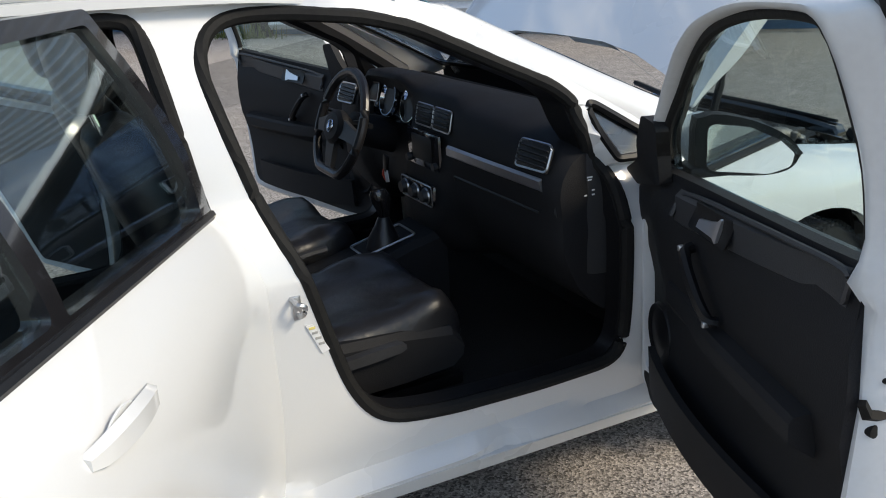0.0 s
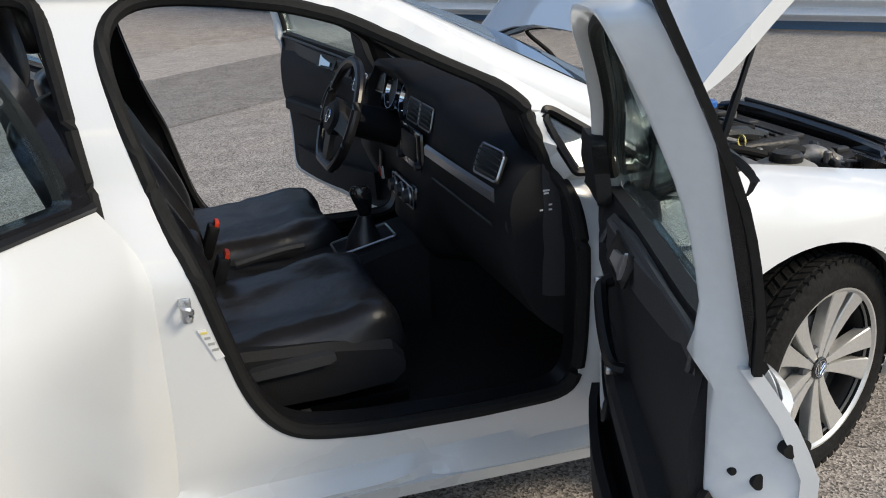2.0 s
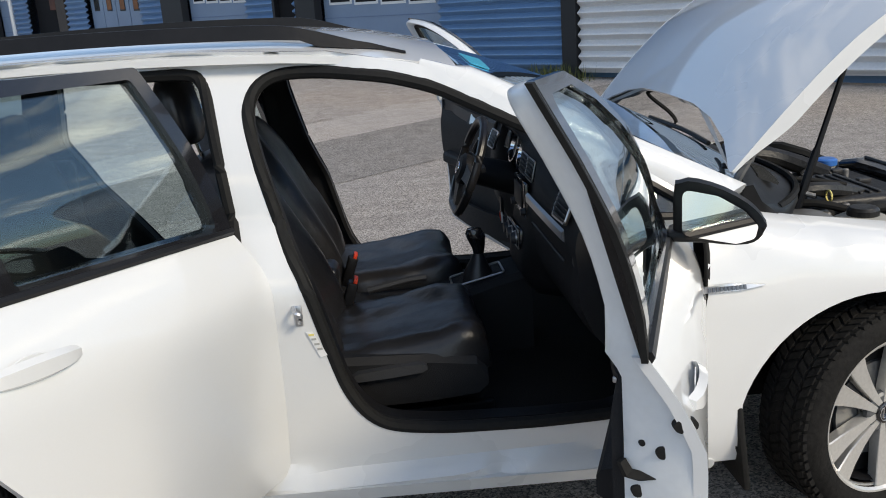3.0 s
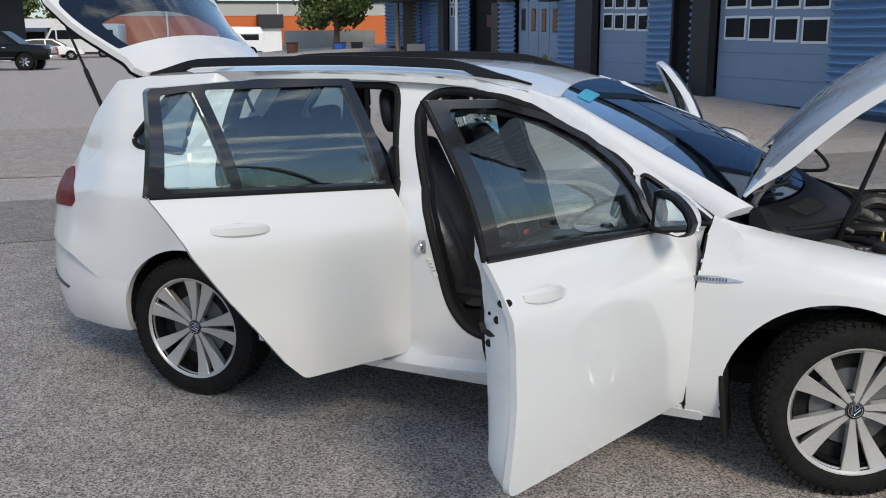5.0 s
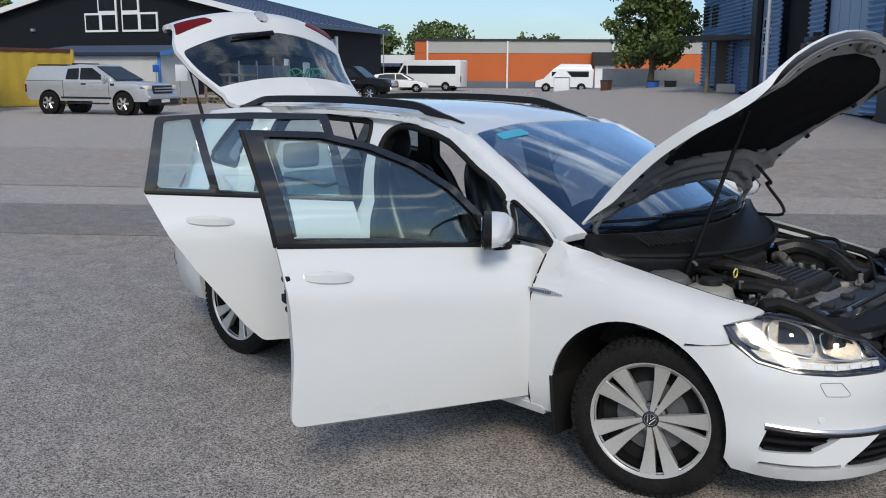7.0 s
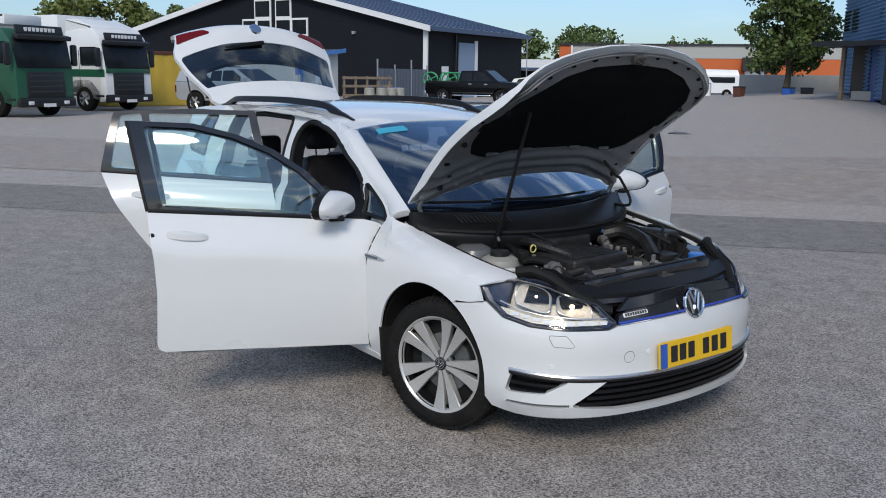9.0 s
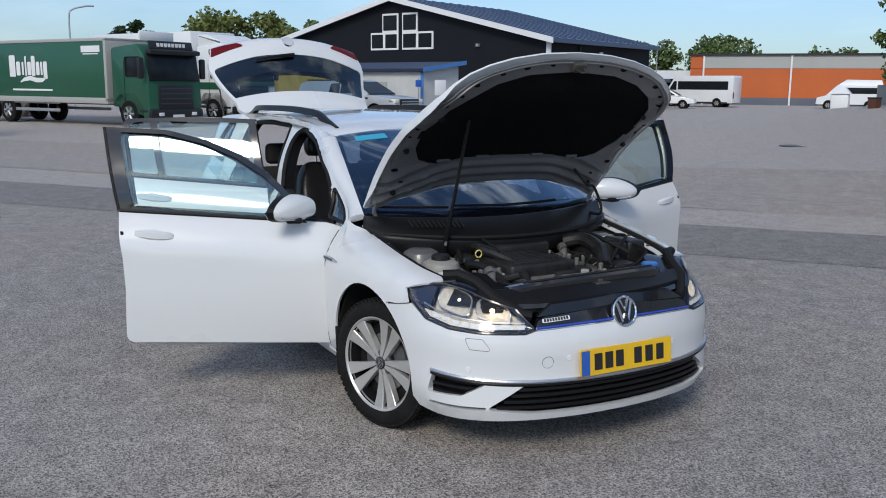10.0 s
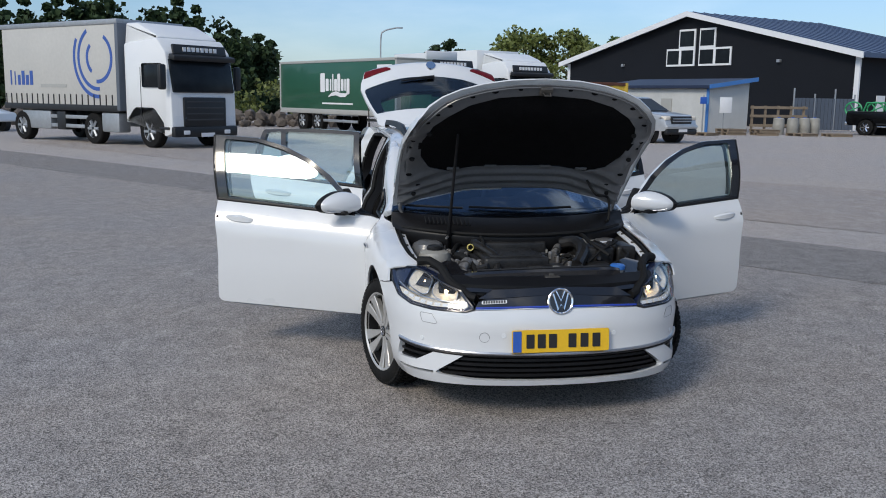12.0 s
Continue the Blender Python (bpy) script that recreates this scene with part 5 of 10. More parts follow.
def door_card(s, door):
    """Black lined inside of the front door: card, armrest, grab bar, pull, speaker, pocket."""
    def card(x, z, d):
        bulge = 0.020 * smooth(0.62, 0.74, z) * smooth(0.97, 0.88, z) + 0.018 * smooth(0.40, 0.34, z)
        lean = smooth(belt(x) - 0.045, belt(x) + 0.03, z) * smooth(-1.535, -1.42, x)
        y = side_y(x, min(z, 0.80)) - 0.128 + 0.028 * smooth(-0.76, -0.60, x) - bulge
        return Vector((x, y * (1 - lean) + (door_y(x, z) - 0.045) * lean + d, z))
    bm = bmesh.new()
    panel(bm, ring([(-0.575, 0.345, 0.06), (-0.558, 0.60), (-0.55, 0.86), (-0.58, 0.93, 0.02), (-0.72, 0.952), (-1.540, 1.014, 0.02), (-1.556, 0.80), (-1.532, 0.60), (-1.500, 0.385, 0.06)], 0.04), card, [], 0.05, 0.028)
    c = part("door_card", sided(bm, s), PLASTIC, door)
    bm = bmesh.new()
    panel(bm, ring([(-0.515, 0.86, 0.02), (-0.53, 0.905, 0.02), (-0.665, 0.965), (-0.735, 1.085, 0.02), (-0.80, 1.075, 0.02), (-0.785, 0.93, 0.02)], 0.03), lambda x, z, d: Vector((x, door_y(x, z) - 0.084 + 0.10 * max(0, z - 0.9) + d, z)), [], 0.05, 0.03)
    part("mirror_corner_cover", sided(bm, s), PLASTIC, c)
    bm = bmesh.new()
    rows = []
    for k in range(15):
        t = k / 14
        x = -0.86 - 0.65 * t
        z = 0.908 + 0.062 * t
        w = 0.016 * math.sin(math.pi * min(1, t * 1.1 + 0.05)) + 0.008
        y = card(x, z, 0).y
        rows.append([(x, y + 0.004, z - 0.055), (x, y - w, z - 0.035), (x, y - w, z + 0.020), (x, y + 0.004, z + 0.034)])
    loft(bm, rows)
    part("trim_panel", sided(bm, s), PLASTIC_GREY, c)
    bm = bmesh.new()
    pts = [(-0.865, 0.885), (-0.870, 0.922), (-0.93, 0.946), (-1.15, 0.968), (-1.33, 0.985), (-1.49, 0.996), (-1.520, 0.982), (-1.512, 0.945)]
    tube(bm, spline([card(x, z, -0.012) for x, z in pts], 6), 0.006, 6)
    part("trim_line", sided(bm, s), PLASTIC_GREY, c)
    bm = bmesh.new()
    panel(bm, ring([(-0.98, 0.898, 0.01), (-0.98, 0.950, 0.01), (-1.150, 0.958, 0.015), (-1.150, 0.900, 0.015)], 0.03), lambda x, z, d: card(x, z, d - 0.026), [], 0.05, 0.004)
    part("pull_recess", sided(bm, s), BLACK_TRIM, c)
    bm = bmesh.new()
    loft(bm, [[Vector(card(x, z - w, -0.024)), Vector(card(x, z - w, -0.031)), Vector(card(x, z + w, -0.034)), Vector(card(x, z + w, -0.026))] for x, z, w in ((-1.020, 0.918, 0.008), (-1.065, 0.922, 0.012), (-1.095, 0.926, 0.016), (-1.110, 0.928, 0.024), (-1.114, 0.928, 0.022))])
    part("inside_handle", sided(bm, s), SILVER, c)
    # grab bar with bright ends
    bm = bmesh.new()
    a, b = Vector((-0.975, card(-0.975, 0.85, -0.010).y, 0.850)), Vector((-1.100, card(-1.10, 0.73, -0.010).y, 0.730))
    mid = (a + b) / 2 + Vector((0, -0.026, 0))
    bar = spline([a, a + Vector((-0.01, -0.020, -0.01)), mid, b + Vector((0.01, -0.020, 0.01)), b], 6)
    tube(bm, bar, 0.013, 8)
    part("grab_bar", sided(bm, s), BLACK_TRIM, c)
    for p in (a, b):
        bm = bmesh.new()
        box(bm, p + Vector((0, -0.024, 0)), (0.012, 0.016, 0.014), 0.004)
        part("grab_bar_end", sided(bm, s), SILVER, c)
    bm = bmesh.new()
    rows = []
    for k in range(13):
        t = k / 12
        x = -0.80 - 0.66 * t
        z = 0.690 + 0.02 * t
        out = 0.012 + 0.028 * smooth(0.1, 0.5, t)
        y = card(x, z, 0).y
        rows.append([(x, y + 0.01, z - 0.07), (x, y - out, z - 0.035), (x, y - out, z), (x, y - out * 0.8, z + 0.012), (x, y + 0.01, z + 0.02)])
    loft(bm, rows)
    part("armrest", sided(bm, s), PLASTIC, c)
    bm = bmesh.new()
    rows = []
    for k in range(11):
        t = k / 10
        x = -0.72 - 0.70 * t
        y = card(x, 0.45, 0).y
        o = 0.045 * math.sin(math.pi * (0.12 + 0.8 * t)) + 0.012
        rows.append([(x, y + 0.01, 0.375), (x, y - o, 0.385), (x, y - o - 0.006, 0.500), (x, y - o + 0.012, 0.500), (x, y - o + 0.016, 0.40), (x, y + 0.01, 0.40)])
    loft(bm, rows)
    part("door_pocket", sided(bm, s), PLASTIC, c)
    bm = bmesh.new()
    t = bmesh.new()
    lathe(t, [(0, 0.082), (-0.010, 0.078), (-0.004, 0.066), (-0.010, 0.03), (-0.012, 0)], 28, "Y", full=False)
    join(bm, t, Matrix.Translation((-0.70, card(-0.70, 0.50, 0).y, 0.52)))
    part("speaker_grille", sided(bm, s), BLACK_TRIM, c)
    # rear end face: latch and rubber plugs
    def plug(x, d, z, r, wide=1.0):
        t = bmesh.new()
        lathe(t, [(0.012, r * 0.85), (-0.001, r * 0.85), (-0.002, r * 0.6), (-0.002, 0)], 18, "X", full=False)
        bmesh.ops.scale(t, vec=(1, wide, 1), verts=t.verts)
        bm = join(bmesh.new(), t, Matrix.Translation((x, door_y(x, z) - d, z)) @ Matrix.Rotation(radians(-20), 4, "Z"))
        part("end_plug", sided(bm, s), RUBBER, door)
    plug(-1.5805, 0.066, 0.829, 0.014)
    plug(-1.5745, 0.095, 0.840, 0.0065)
    plug(-1.5680, 0.105, 0.752, 0.0135)
    plug(-1.5960, 0.012, 0.884, 0.015, 1.5)
    bm = bmesh.new()
    tube(bm, [(-1.570, side_y(-1.55, 0.79) - d, z) for d, z in ((0.132, 0.806), (0.122, 0.784), (0.104, 0.780), (0.078, 0.780))], [0.010, 0.013, 0.012, 0.008], 4, 0.8)
    part("latch", sided(bm, s), RUBBER, door)


def rear_door(s):
    bm = bmesh.new()
    panel(bm, ring(DOOR_R_LOW, 0.045), door_surf, [], 0.07, 0.022)
    door = part("rear_door", sided(bm, s), PAINT, car, "open rear door")
    bm = bmesh.new()
    panel(bm, ring([(-1.61, 0.345, 0.05), (-1.612, 0.60), (-1.62, 0.975), (-2.56, 1.04), (-2.45, 0.85), (-2.34, 0.70), (-2.225, 0.55), (-2.13, 0.42), (-2.05, 0.36, 0.05)], 0.05), lambda x, z, d: door_surf(x, z, 0.022 + d * (0.55 if z > 0.85 else 1.0)), [], 0.09, 0.11)
    part("inner_shell", sided(bm, s), PAINT_IN, door)
    bm = bmesh.new()
    panel(bm, ring([(-1.64, 0.38, 0.05), (-1.64, 0.99), (-2.52, 1.045), (-2.42, 0.87), (-2.31, 0.70), (-2.19, 0.55), (-2.10, 0.44), (-2.04, 0.38, 0.05)], 0.05), lambda x, z, d: Vector((x, side_y(x, min(z, 0.8)) - 0.135 - 0.03 * smooth(0.62, 0.74, z) * smooth(0.97, 0.86, z) + d, z)), [], 0.06, 0.02)
    part("door_card", sided(bm, s), PLASTIC, door)
    a, b = ring(DOOR_R_PANE_A, 0.04), ring(DOOR_R_PANE_B, 0.03)
    bm = bmesh.new()
    panel(bm, ring(DOOR_R_TOP, 0.04), lambda x, z, d: door_surf(x, z, d - 0.001), [a, b], 0.05, 0.04)
    part("window_frame", sided(bm, s), BLACK_GLOSS, door)
    for lp, name in ((a, "window_pane"), (b, "fixed_pane")):
        bm = bmesh.new()
        panel(bm, lp, lambda x, z, d: door_surf(x, z, d + 0.012), [], 0.07, 0.004)
        g = part(name, sided(bm, s), GLASS, door)
        g.visible_shadow = False
    bm = bmesh.new()
    tube(bm, [door_surf(x, belt(x) + 0.004, -0.002) for x in np.linspace(-1.62, -2.60, 16)], 0.010, 6)
    part("belt_trim", sided(bm, s), BLACK_TRIM, door)
    bm = bmesh.new()
    tube(bm, spline([door_surf(x, z, 0.024) for x, z in ((-2.572, 1.03), (-2.478, 0.855), (-2.368, 0.695), (-2.253, 0.545), (-2.150, 0.408))], 6), 0.009, 6)
    part("edge_seal", sided(bm, s), RUBBER, door)
    bm = bmesh.new()
    tube(bm, spline([door_surf(x, z, 0.012) for x, z in ((-1.590, 0.34), (-1.572, 0.45), (-1.562, 0.60), (-1.566, 0.74), (-1.590, 0.85), (-1.616, 0.975))], 6), 0.005, 6)
    part("edge_seal", sided(bm, s), RUBBER, door)
    handle(-2.205, -2.425, 0.918, 0.936, s, door)
    placed_door(door, s, HINGE_R, TURN_R)
    return door


def bonnet_surf(x, y, d):
    z = BONNET_Z(x) + (0.028 + 0.022 * smooth(-0.45, 0.2, x)) * (1 - (abs(y) / 0.74) ** 2.2)
    return Vector((x, y, z - d))


REAR_EDGE = curve((0.0, -0.285), (0.25, -0.29), (0.42, -0.315), (0.58, -0.365), (0.70, -0.435), (0.74, -0.45))


def bonnet():
    half = [(-0.285, 0.0), (-0.29, 0.25), (-0.315, 0.42), (-0.365, 0.58), (-0.435, 0.70), (-0.45, 0.732, 0.012), (-0.2, 0.742), (0.0, 0.742), (0.22, 0.738), (0.38, 0.712), (0.48, 0.680), (0.56, 0.625), (0.62, 0.555), (0.665, 0.465), (0.702, 0.345), (0.728, 0.19), (0.738, 0.0)]
    full = half + [(a[0], -a[1], *a[2:]) for a in reversed(half[1:-1])]
    bm = bmesh.new()
    panel(bm, ring(full, 0.05), bonnet_surf, [], 0.07, 0.006)
    top = part("bonnet", bm, PAINT, car, "open bonnet, white outside, shade-darkened grey frame and black felt beneath")
    for s in (-1, 1):
        bm = bmesh.new()
        rows = []
        line = [q for q in ring(half, 0.03, close=False) if q[1] > 0.05 and not (q[0] < -0.3 and q[1] < 0.72)]
        for i, q in enumerate(line):
            w = 0.010 + (0.036 if s < 0 else 0.006) * smooth(-0.44, -0.22, q[0]) * smooth(0.62, 0.40, q[0])
            o = bonnet_surf(q[0], s * q[1], 0.0) + Vector((0, s * 0.003, 0.001))
            rows.append([o, o + Vector((0, 0, -w)), o + Vector((0, -s * 0.0025, -w)), o + Vector((0, -s * 0.0025, -0.0005))])
        loft(bm, rows)
        part("bonnet_edge", bm, PAINT, top)
    inner_half = [(-0.270, 0.0), (-0.275, 0.25), (-0.300, 0.41), (-0.350, 0.565), (-0.415, 0.685), (-0.425, 0.712, 0.015), (0.0, 0.722), (0.22, 0.718), (0.37, 0.692), (0.465, 0.660), (0.54, 0.607), (0.60, 0.540), (0.645, 0.452), (0.682, 0.335), (0.708, 0.185), (0.718, 0.0)]
    inner = inner_half + [(a[0], -a[1], *a[2:]) for a in reversed(inner_half[1:-1])]
    felt_half = [(-0.065, 0.0), (-0.07, 0.27, 0.02), (-0.105, 0.43, 0.04), (-0.06, 0.55, 0.05), (0.06, 0.615, 0.06), (0.24, 0.628), (0.40, 0.588), (0.50, 0.515), (0.575, 0.405), (0.625, 0.25), (0.645, 0.0)]
    felt = felt_half + [(a[0], -a[1], *a[2:]) for a in reversed(felt_half[1:-1])]

    def under(x, y, d):
        rim = 0.012 + 0.022 * smooth(0.735, 0.66, abs(y)) + 0.006 * math.sin(26 * x) * smooth(0.56, 0.64, abs(y))
        e = x - REAR_EDGE(abs(y))
        e += 0.035 * smooth(0.30, 0.55, abs(y))
        ridge = 0.016 * math.exp(-((e - 0.032) / 0.014) ** 2) + 0.024 * math.exp(-((e - 0.100) / 0.020) ** 2) + 0.020 * math.exp(-((e - 0.165) / 0.018) ** 2) + 0.014 * math.exp(-((e - 0.26) / 0.02) ** 2) * smooth(0.40, 0.52, abs(y))
        p = bonnet_surf(x, y, rim + ridge)
        p.z += d
        return p
    # inner frame, its grey deepened for the shade on the underside
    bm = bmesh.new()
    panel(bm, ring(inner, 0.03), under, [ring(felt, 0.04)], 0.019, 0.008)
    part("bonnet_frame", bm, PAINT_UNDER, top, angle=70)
    bm = bmesh.new()

    def felt_surf(x, y, d):
        p = bonnet_surf(x, y, 0.030 + 0.006 * noise.noise((x * 7, y * 7, 3)))
        p.z += d
        return p
    grow = [(a * 1.0 + (0.012 if a > 0 else -0.012), b * 1.03) for a, b in [q[:2] for q in felt]]
    panel(bm, ring(grow, 0.05), felt_surf, [], 0.06, 0.012)
    part("sound_felt", bm, FELT, top)
    bm = bmesh.new()
    box(bm, bonnet_surf(0.682, 0, 0.045), (0.05, 0.07, 0.03), 0.008)
    tube(bm, [bonnet_surf(0.68, -0.02, 0.05), bonnet_surf(0.685, -0.018, 0.09), bonnet_surf(0.685, 0.018, 0.09), bonnet_surf(0.68, 0.02, 0.05)], 0.005, 6)
    part("lock_striker", bm, STEEL, top)
    for s in (-1, 1):
        for x, y, r in ((0.16, 0.688, 0.010), (0.24, 0.680, 0.008), (0.44, 0.628, 0.011), (0.515, 0.578, 0.008), (0.575, 0.520, 0.011), (0.635, 0.40, 0.009), (0.668, 0.28, 0.012), (0.684, 0.14, 0.008), (-0.12, 0.665, 0.011), (-0.22, 0.60, 0.009)):
            bm = bmesh.new()
            t = bmesh.new()
            lathe(t, [(0.002, r), (-0.0015, r * 0.9), (-0.001, 0)], 12, "Z", full=False)
            bmesh.ops.scale(t, vec=(1, 1.7, 1), verts=t.verts)
            join(bm, t, Matrix.Translation(under(x, s * y, -0.001)))
            part("frame_hole", bm, FELT, top)
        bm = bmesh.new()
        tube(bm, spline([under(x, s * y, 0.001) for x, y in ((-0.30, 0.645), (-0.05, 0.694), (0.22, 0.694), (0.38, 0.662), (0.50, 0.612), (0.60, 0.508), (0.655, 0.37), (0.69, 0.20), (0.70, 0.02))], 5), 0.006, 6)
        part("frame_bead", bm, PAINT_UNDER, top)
        for x, y in ((-0.30, 0.62), (0.05, 0.665), (0.33, 0.60)):
            bm = bmesh.new()
            t = bmesh.new()
            lathe(t, [(0, 0.016), (-0.012, 0.012), (-0.012, 0)], 14, "Z", full=False)
            join(bm, t, Matrix.Translation(under(x, s * y, -0.002)))
            part("rubber_buffer", bm, RUBBER, top)
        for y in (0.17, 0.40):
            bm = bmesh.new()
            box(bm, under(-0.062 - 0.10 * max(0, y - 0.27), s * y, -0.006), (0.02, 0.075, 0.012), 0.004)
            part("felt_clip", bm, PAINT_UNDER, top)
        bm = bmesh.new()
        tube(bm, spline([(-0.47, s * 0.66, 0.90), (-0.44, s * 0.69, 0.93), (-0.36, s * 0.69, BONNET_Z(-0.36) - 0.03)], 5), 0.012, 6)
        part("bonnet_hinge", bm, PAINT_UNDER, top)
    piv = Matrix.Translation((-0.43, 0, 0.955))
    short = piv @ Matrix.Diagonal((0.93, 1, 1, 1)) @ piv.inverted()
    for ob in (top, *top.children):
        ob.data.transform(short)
    lift = Matrix.Translation((0.095, 0, 0.060)) @ piv @ Matrix.Rotation(radians(-53.0), 4, "Y") @ piv.inverted()
    top.matrix_basis = lift
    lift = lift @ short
    # the stay
    bm = bmesh.new()
    foot, z = Vector((-0.034, -0.441, 0.80)), 1.2
    while z < 1.8:
        p = foot + Vector((0.320, 0.014, 1.0)) * (z - 0.80)
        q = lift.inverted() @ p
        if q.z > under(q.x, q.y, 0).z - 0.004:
            break
        z += 0.004
    tube(bm, [foot, foot.lerp(p, 0.28), foot.lerp(p, 0.30), p], [0.013, 0.013, 0.009, 0.008], 8)
    part("bonnet_stay", bm, BLACK_TRIM, car)
    bm = bmesh.new()
    tube(bm, spline([lift @ under(-0.17, 0.46, -0.01), lift @ under(-0.20, 0.50, -0.10), (-0.16, 0.60, 1.08), (-0.07, 0.58, 0.99), (-0.06, 0.57, 0.945), (-0.16, 0.60, 0.93), (-0.28, 0.64, 0.93)], 7), 0.008, 7)
    part("washer_hose", bm, RUBBER, car)
    return top


GATE_LINE = [Vector((p[0], p[1])) for p in spline([(-3.02, 1.448, 0), (-3.055, 1.480, 0), (-3.097, 1.535, 0), (-3.19, 1.628, 0), (-3.309, 1.752, 0), (-3.395, 1.868, 0), (-3.445, 1.948, 0),
                                                   (-3.49, 1.998, 0), (-3.56, 2.012, 0), (-3.66, 2.002, 0), (-3.71, 1.97, 0)], 6)]


def gate_surf(y, v, d):
    """The raised tailgate: v runs along its skin from the hinge, d inwards."""
    k = max(0.0, min(0.9999, v)) * (len(GATE_LINE) - 1)
    i = int(k)
    p = GATE_LINE[i].lerp(GATE_LINE[i + 1], k - i)
    t = (GATE_LINE[i + 1] - GATE_LINE[i]).normalized()
    q = p - Vector((t.y, -t.x)) * d
    bow = (abs(y) / 0.62) ** 2.2
    return Vector((q.x - 0.045 * bow, y, q.y - (0.055 + 0.05 * smooth(0.1, 0.4, v)) * bow))


def tailgate():
    half = [(0.0, 0.0), (0.50, 0.0, 0.02), (0.545, 0.1), (0.548, 0.2), (0.580, 0.3), (0.630, 0.4), (0.668, 0.5, 0.03), (0.662, 0.56), (0.640, 0.63), (0.625, 0.72), (0.60, 0.9), (0.58, 1.0, 0.03), (0, 1.0)]
    full = half + [(-a[0], a[1], *a[2:]) for a in reversed(half[1:-1])]
    win = [(-0.540, 0.255, 0.015), (0.540, 0.255, 0.015), (0.560, 0.30), (0.612, 0.41), (0.640, 0.482, 0.025), (0.30, 0.505), (0, 0.510), (-0.30, 0.505), (-0.640, 0.482, 0.025), (-0.612, 0.41), (-0.560, 0.30)]
    bm = bmesh.new()
    panel(bm, ring(full, 0.04), gate_surf, [ring(win, 0.04)], 0.045, 0.030)
    g = part("tailgate", bm, PAINT, car, "raised tailgate with a dark rear window")
    bm = bmesh.new()
    panel(bm, ring(win, 0.04), lambda y, v, d: gate_surf(y, v, d + 0.004), [], 0.05, 0.005)
    p = part("rear_window", bm, GATE_GLASS, g)
    p.visible_shadow = False
    bm = bmesh.new()
    clear = [(-0.465, 0.262, 0.01), (0.465, 0.262, 0.01), (0.480, 0.30), (0.502, 0.375, 0.03), (0.3, 0.393), (0, 0.397), (-0.3, 0.393), (-0.502, 0.375, 0.03), (-0.480, 0.30)]
    panel(bm, ring(win, 0.04), lambda y, v, d: gate_surf(y, v, d + 0.011), [ring(clear, 0.04)], 0.05, 0.006)
    part("black_window_border", bm, BLACK_GLOSS, g)
    bm = bmesh.new()
    panel(bm, ring([(a * 0.97, 0.02 + b * 0.96) for a, b in [q[:2] for q in full]], 0.05), lambda y, v, d: gate_surf(y, v, d + 0.032), [ring([(a * 1.02, b) for a, b in [q[:2] for q in clear]], 0.05)], 0.06, 0.03)
    part("inner_lining", bm, PLASTIC, g)
    for s in (-1, 1):
        bm = bmesh.new()
        panel(bm, ring([(s * 0.37, 0.635, 0.02), (s * 0.640, 0.60, 0.015), (s * 0.618, 0.735, 0.02), (s * 0.42, 0.70, 0.03)], 0.03), lambda y, v, d: gate_surf(y, v, d - 0.006), [], 0.04, 0.02)
        part("tail_lamp", bm, RED_LENS, g)
    bm = bmesh.new()
    t = bmesh.new()
    lathe(t, [(0, 0.050), (0.012, 0.046), (0.012, 0)], 28, "Z", full=False)
    c, e = gate_surf(0, 0.655, 0.004), gate_surf(0, 0.655, -0.02)
    join(bm, t, Matrix.Translation(c) @ (e - c).to_track_quat("Z", "Y").to_matrix().to_4x4())
    part("tailgate_emblem", bm, CHROME, g)
    bm = bmesh.new()
    tube(bm, [gate_surf(0.02, 0.495, -0.015), gate_surf(-0.10, 0.485, -0.02), gate_surf(-0.30, 0.475, -0.014)], [0.02, 0.014, 0.008], 6)
    part("rear_wiper", bm, BLACK_TRIM, g)
    for s in (-1, 1):
        bm = bmesh.new()
        e = gate_surf(s * 0.60, 0.44, 0.06)
        b = Vector((-3.20, s * 0.60, 1.14))
        tube(bm, [b, b.lerp(e, 0.55), b.lerp(e, 0.56), e], [0.011, 0.011, 0.006, 0.006], 8)
        part("gas_strut", bm, BLACK_TRIM, car)


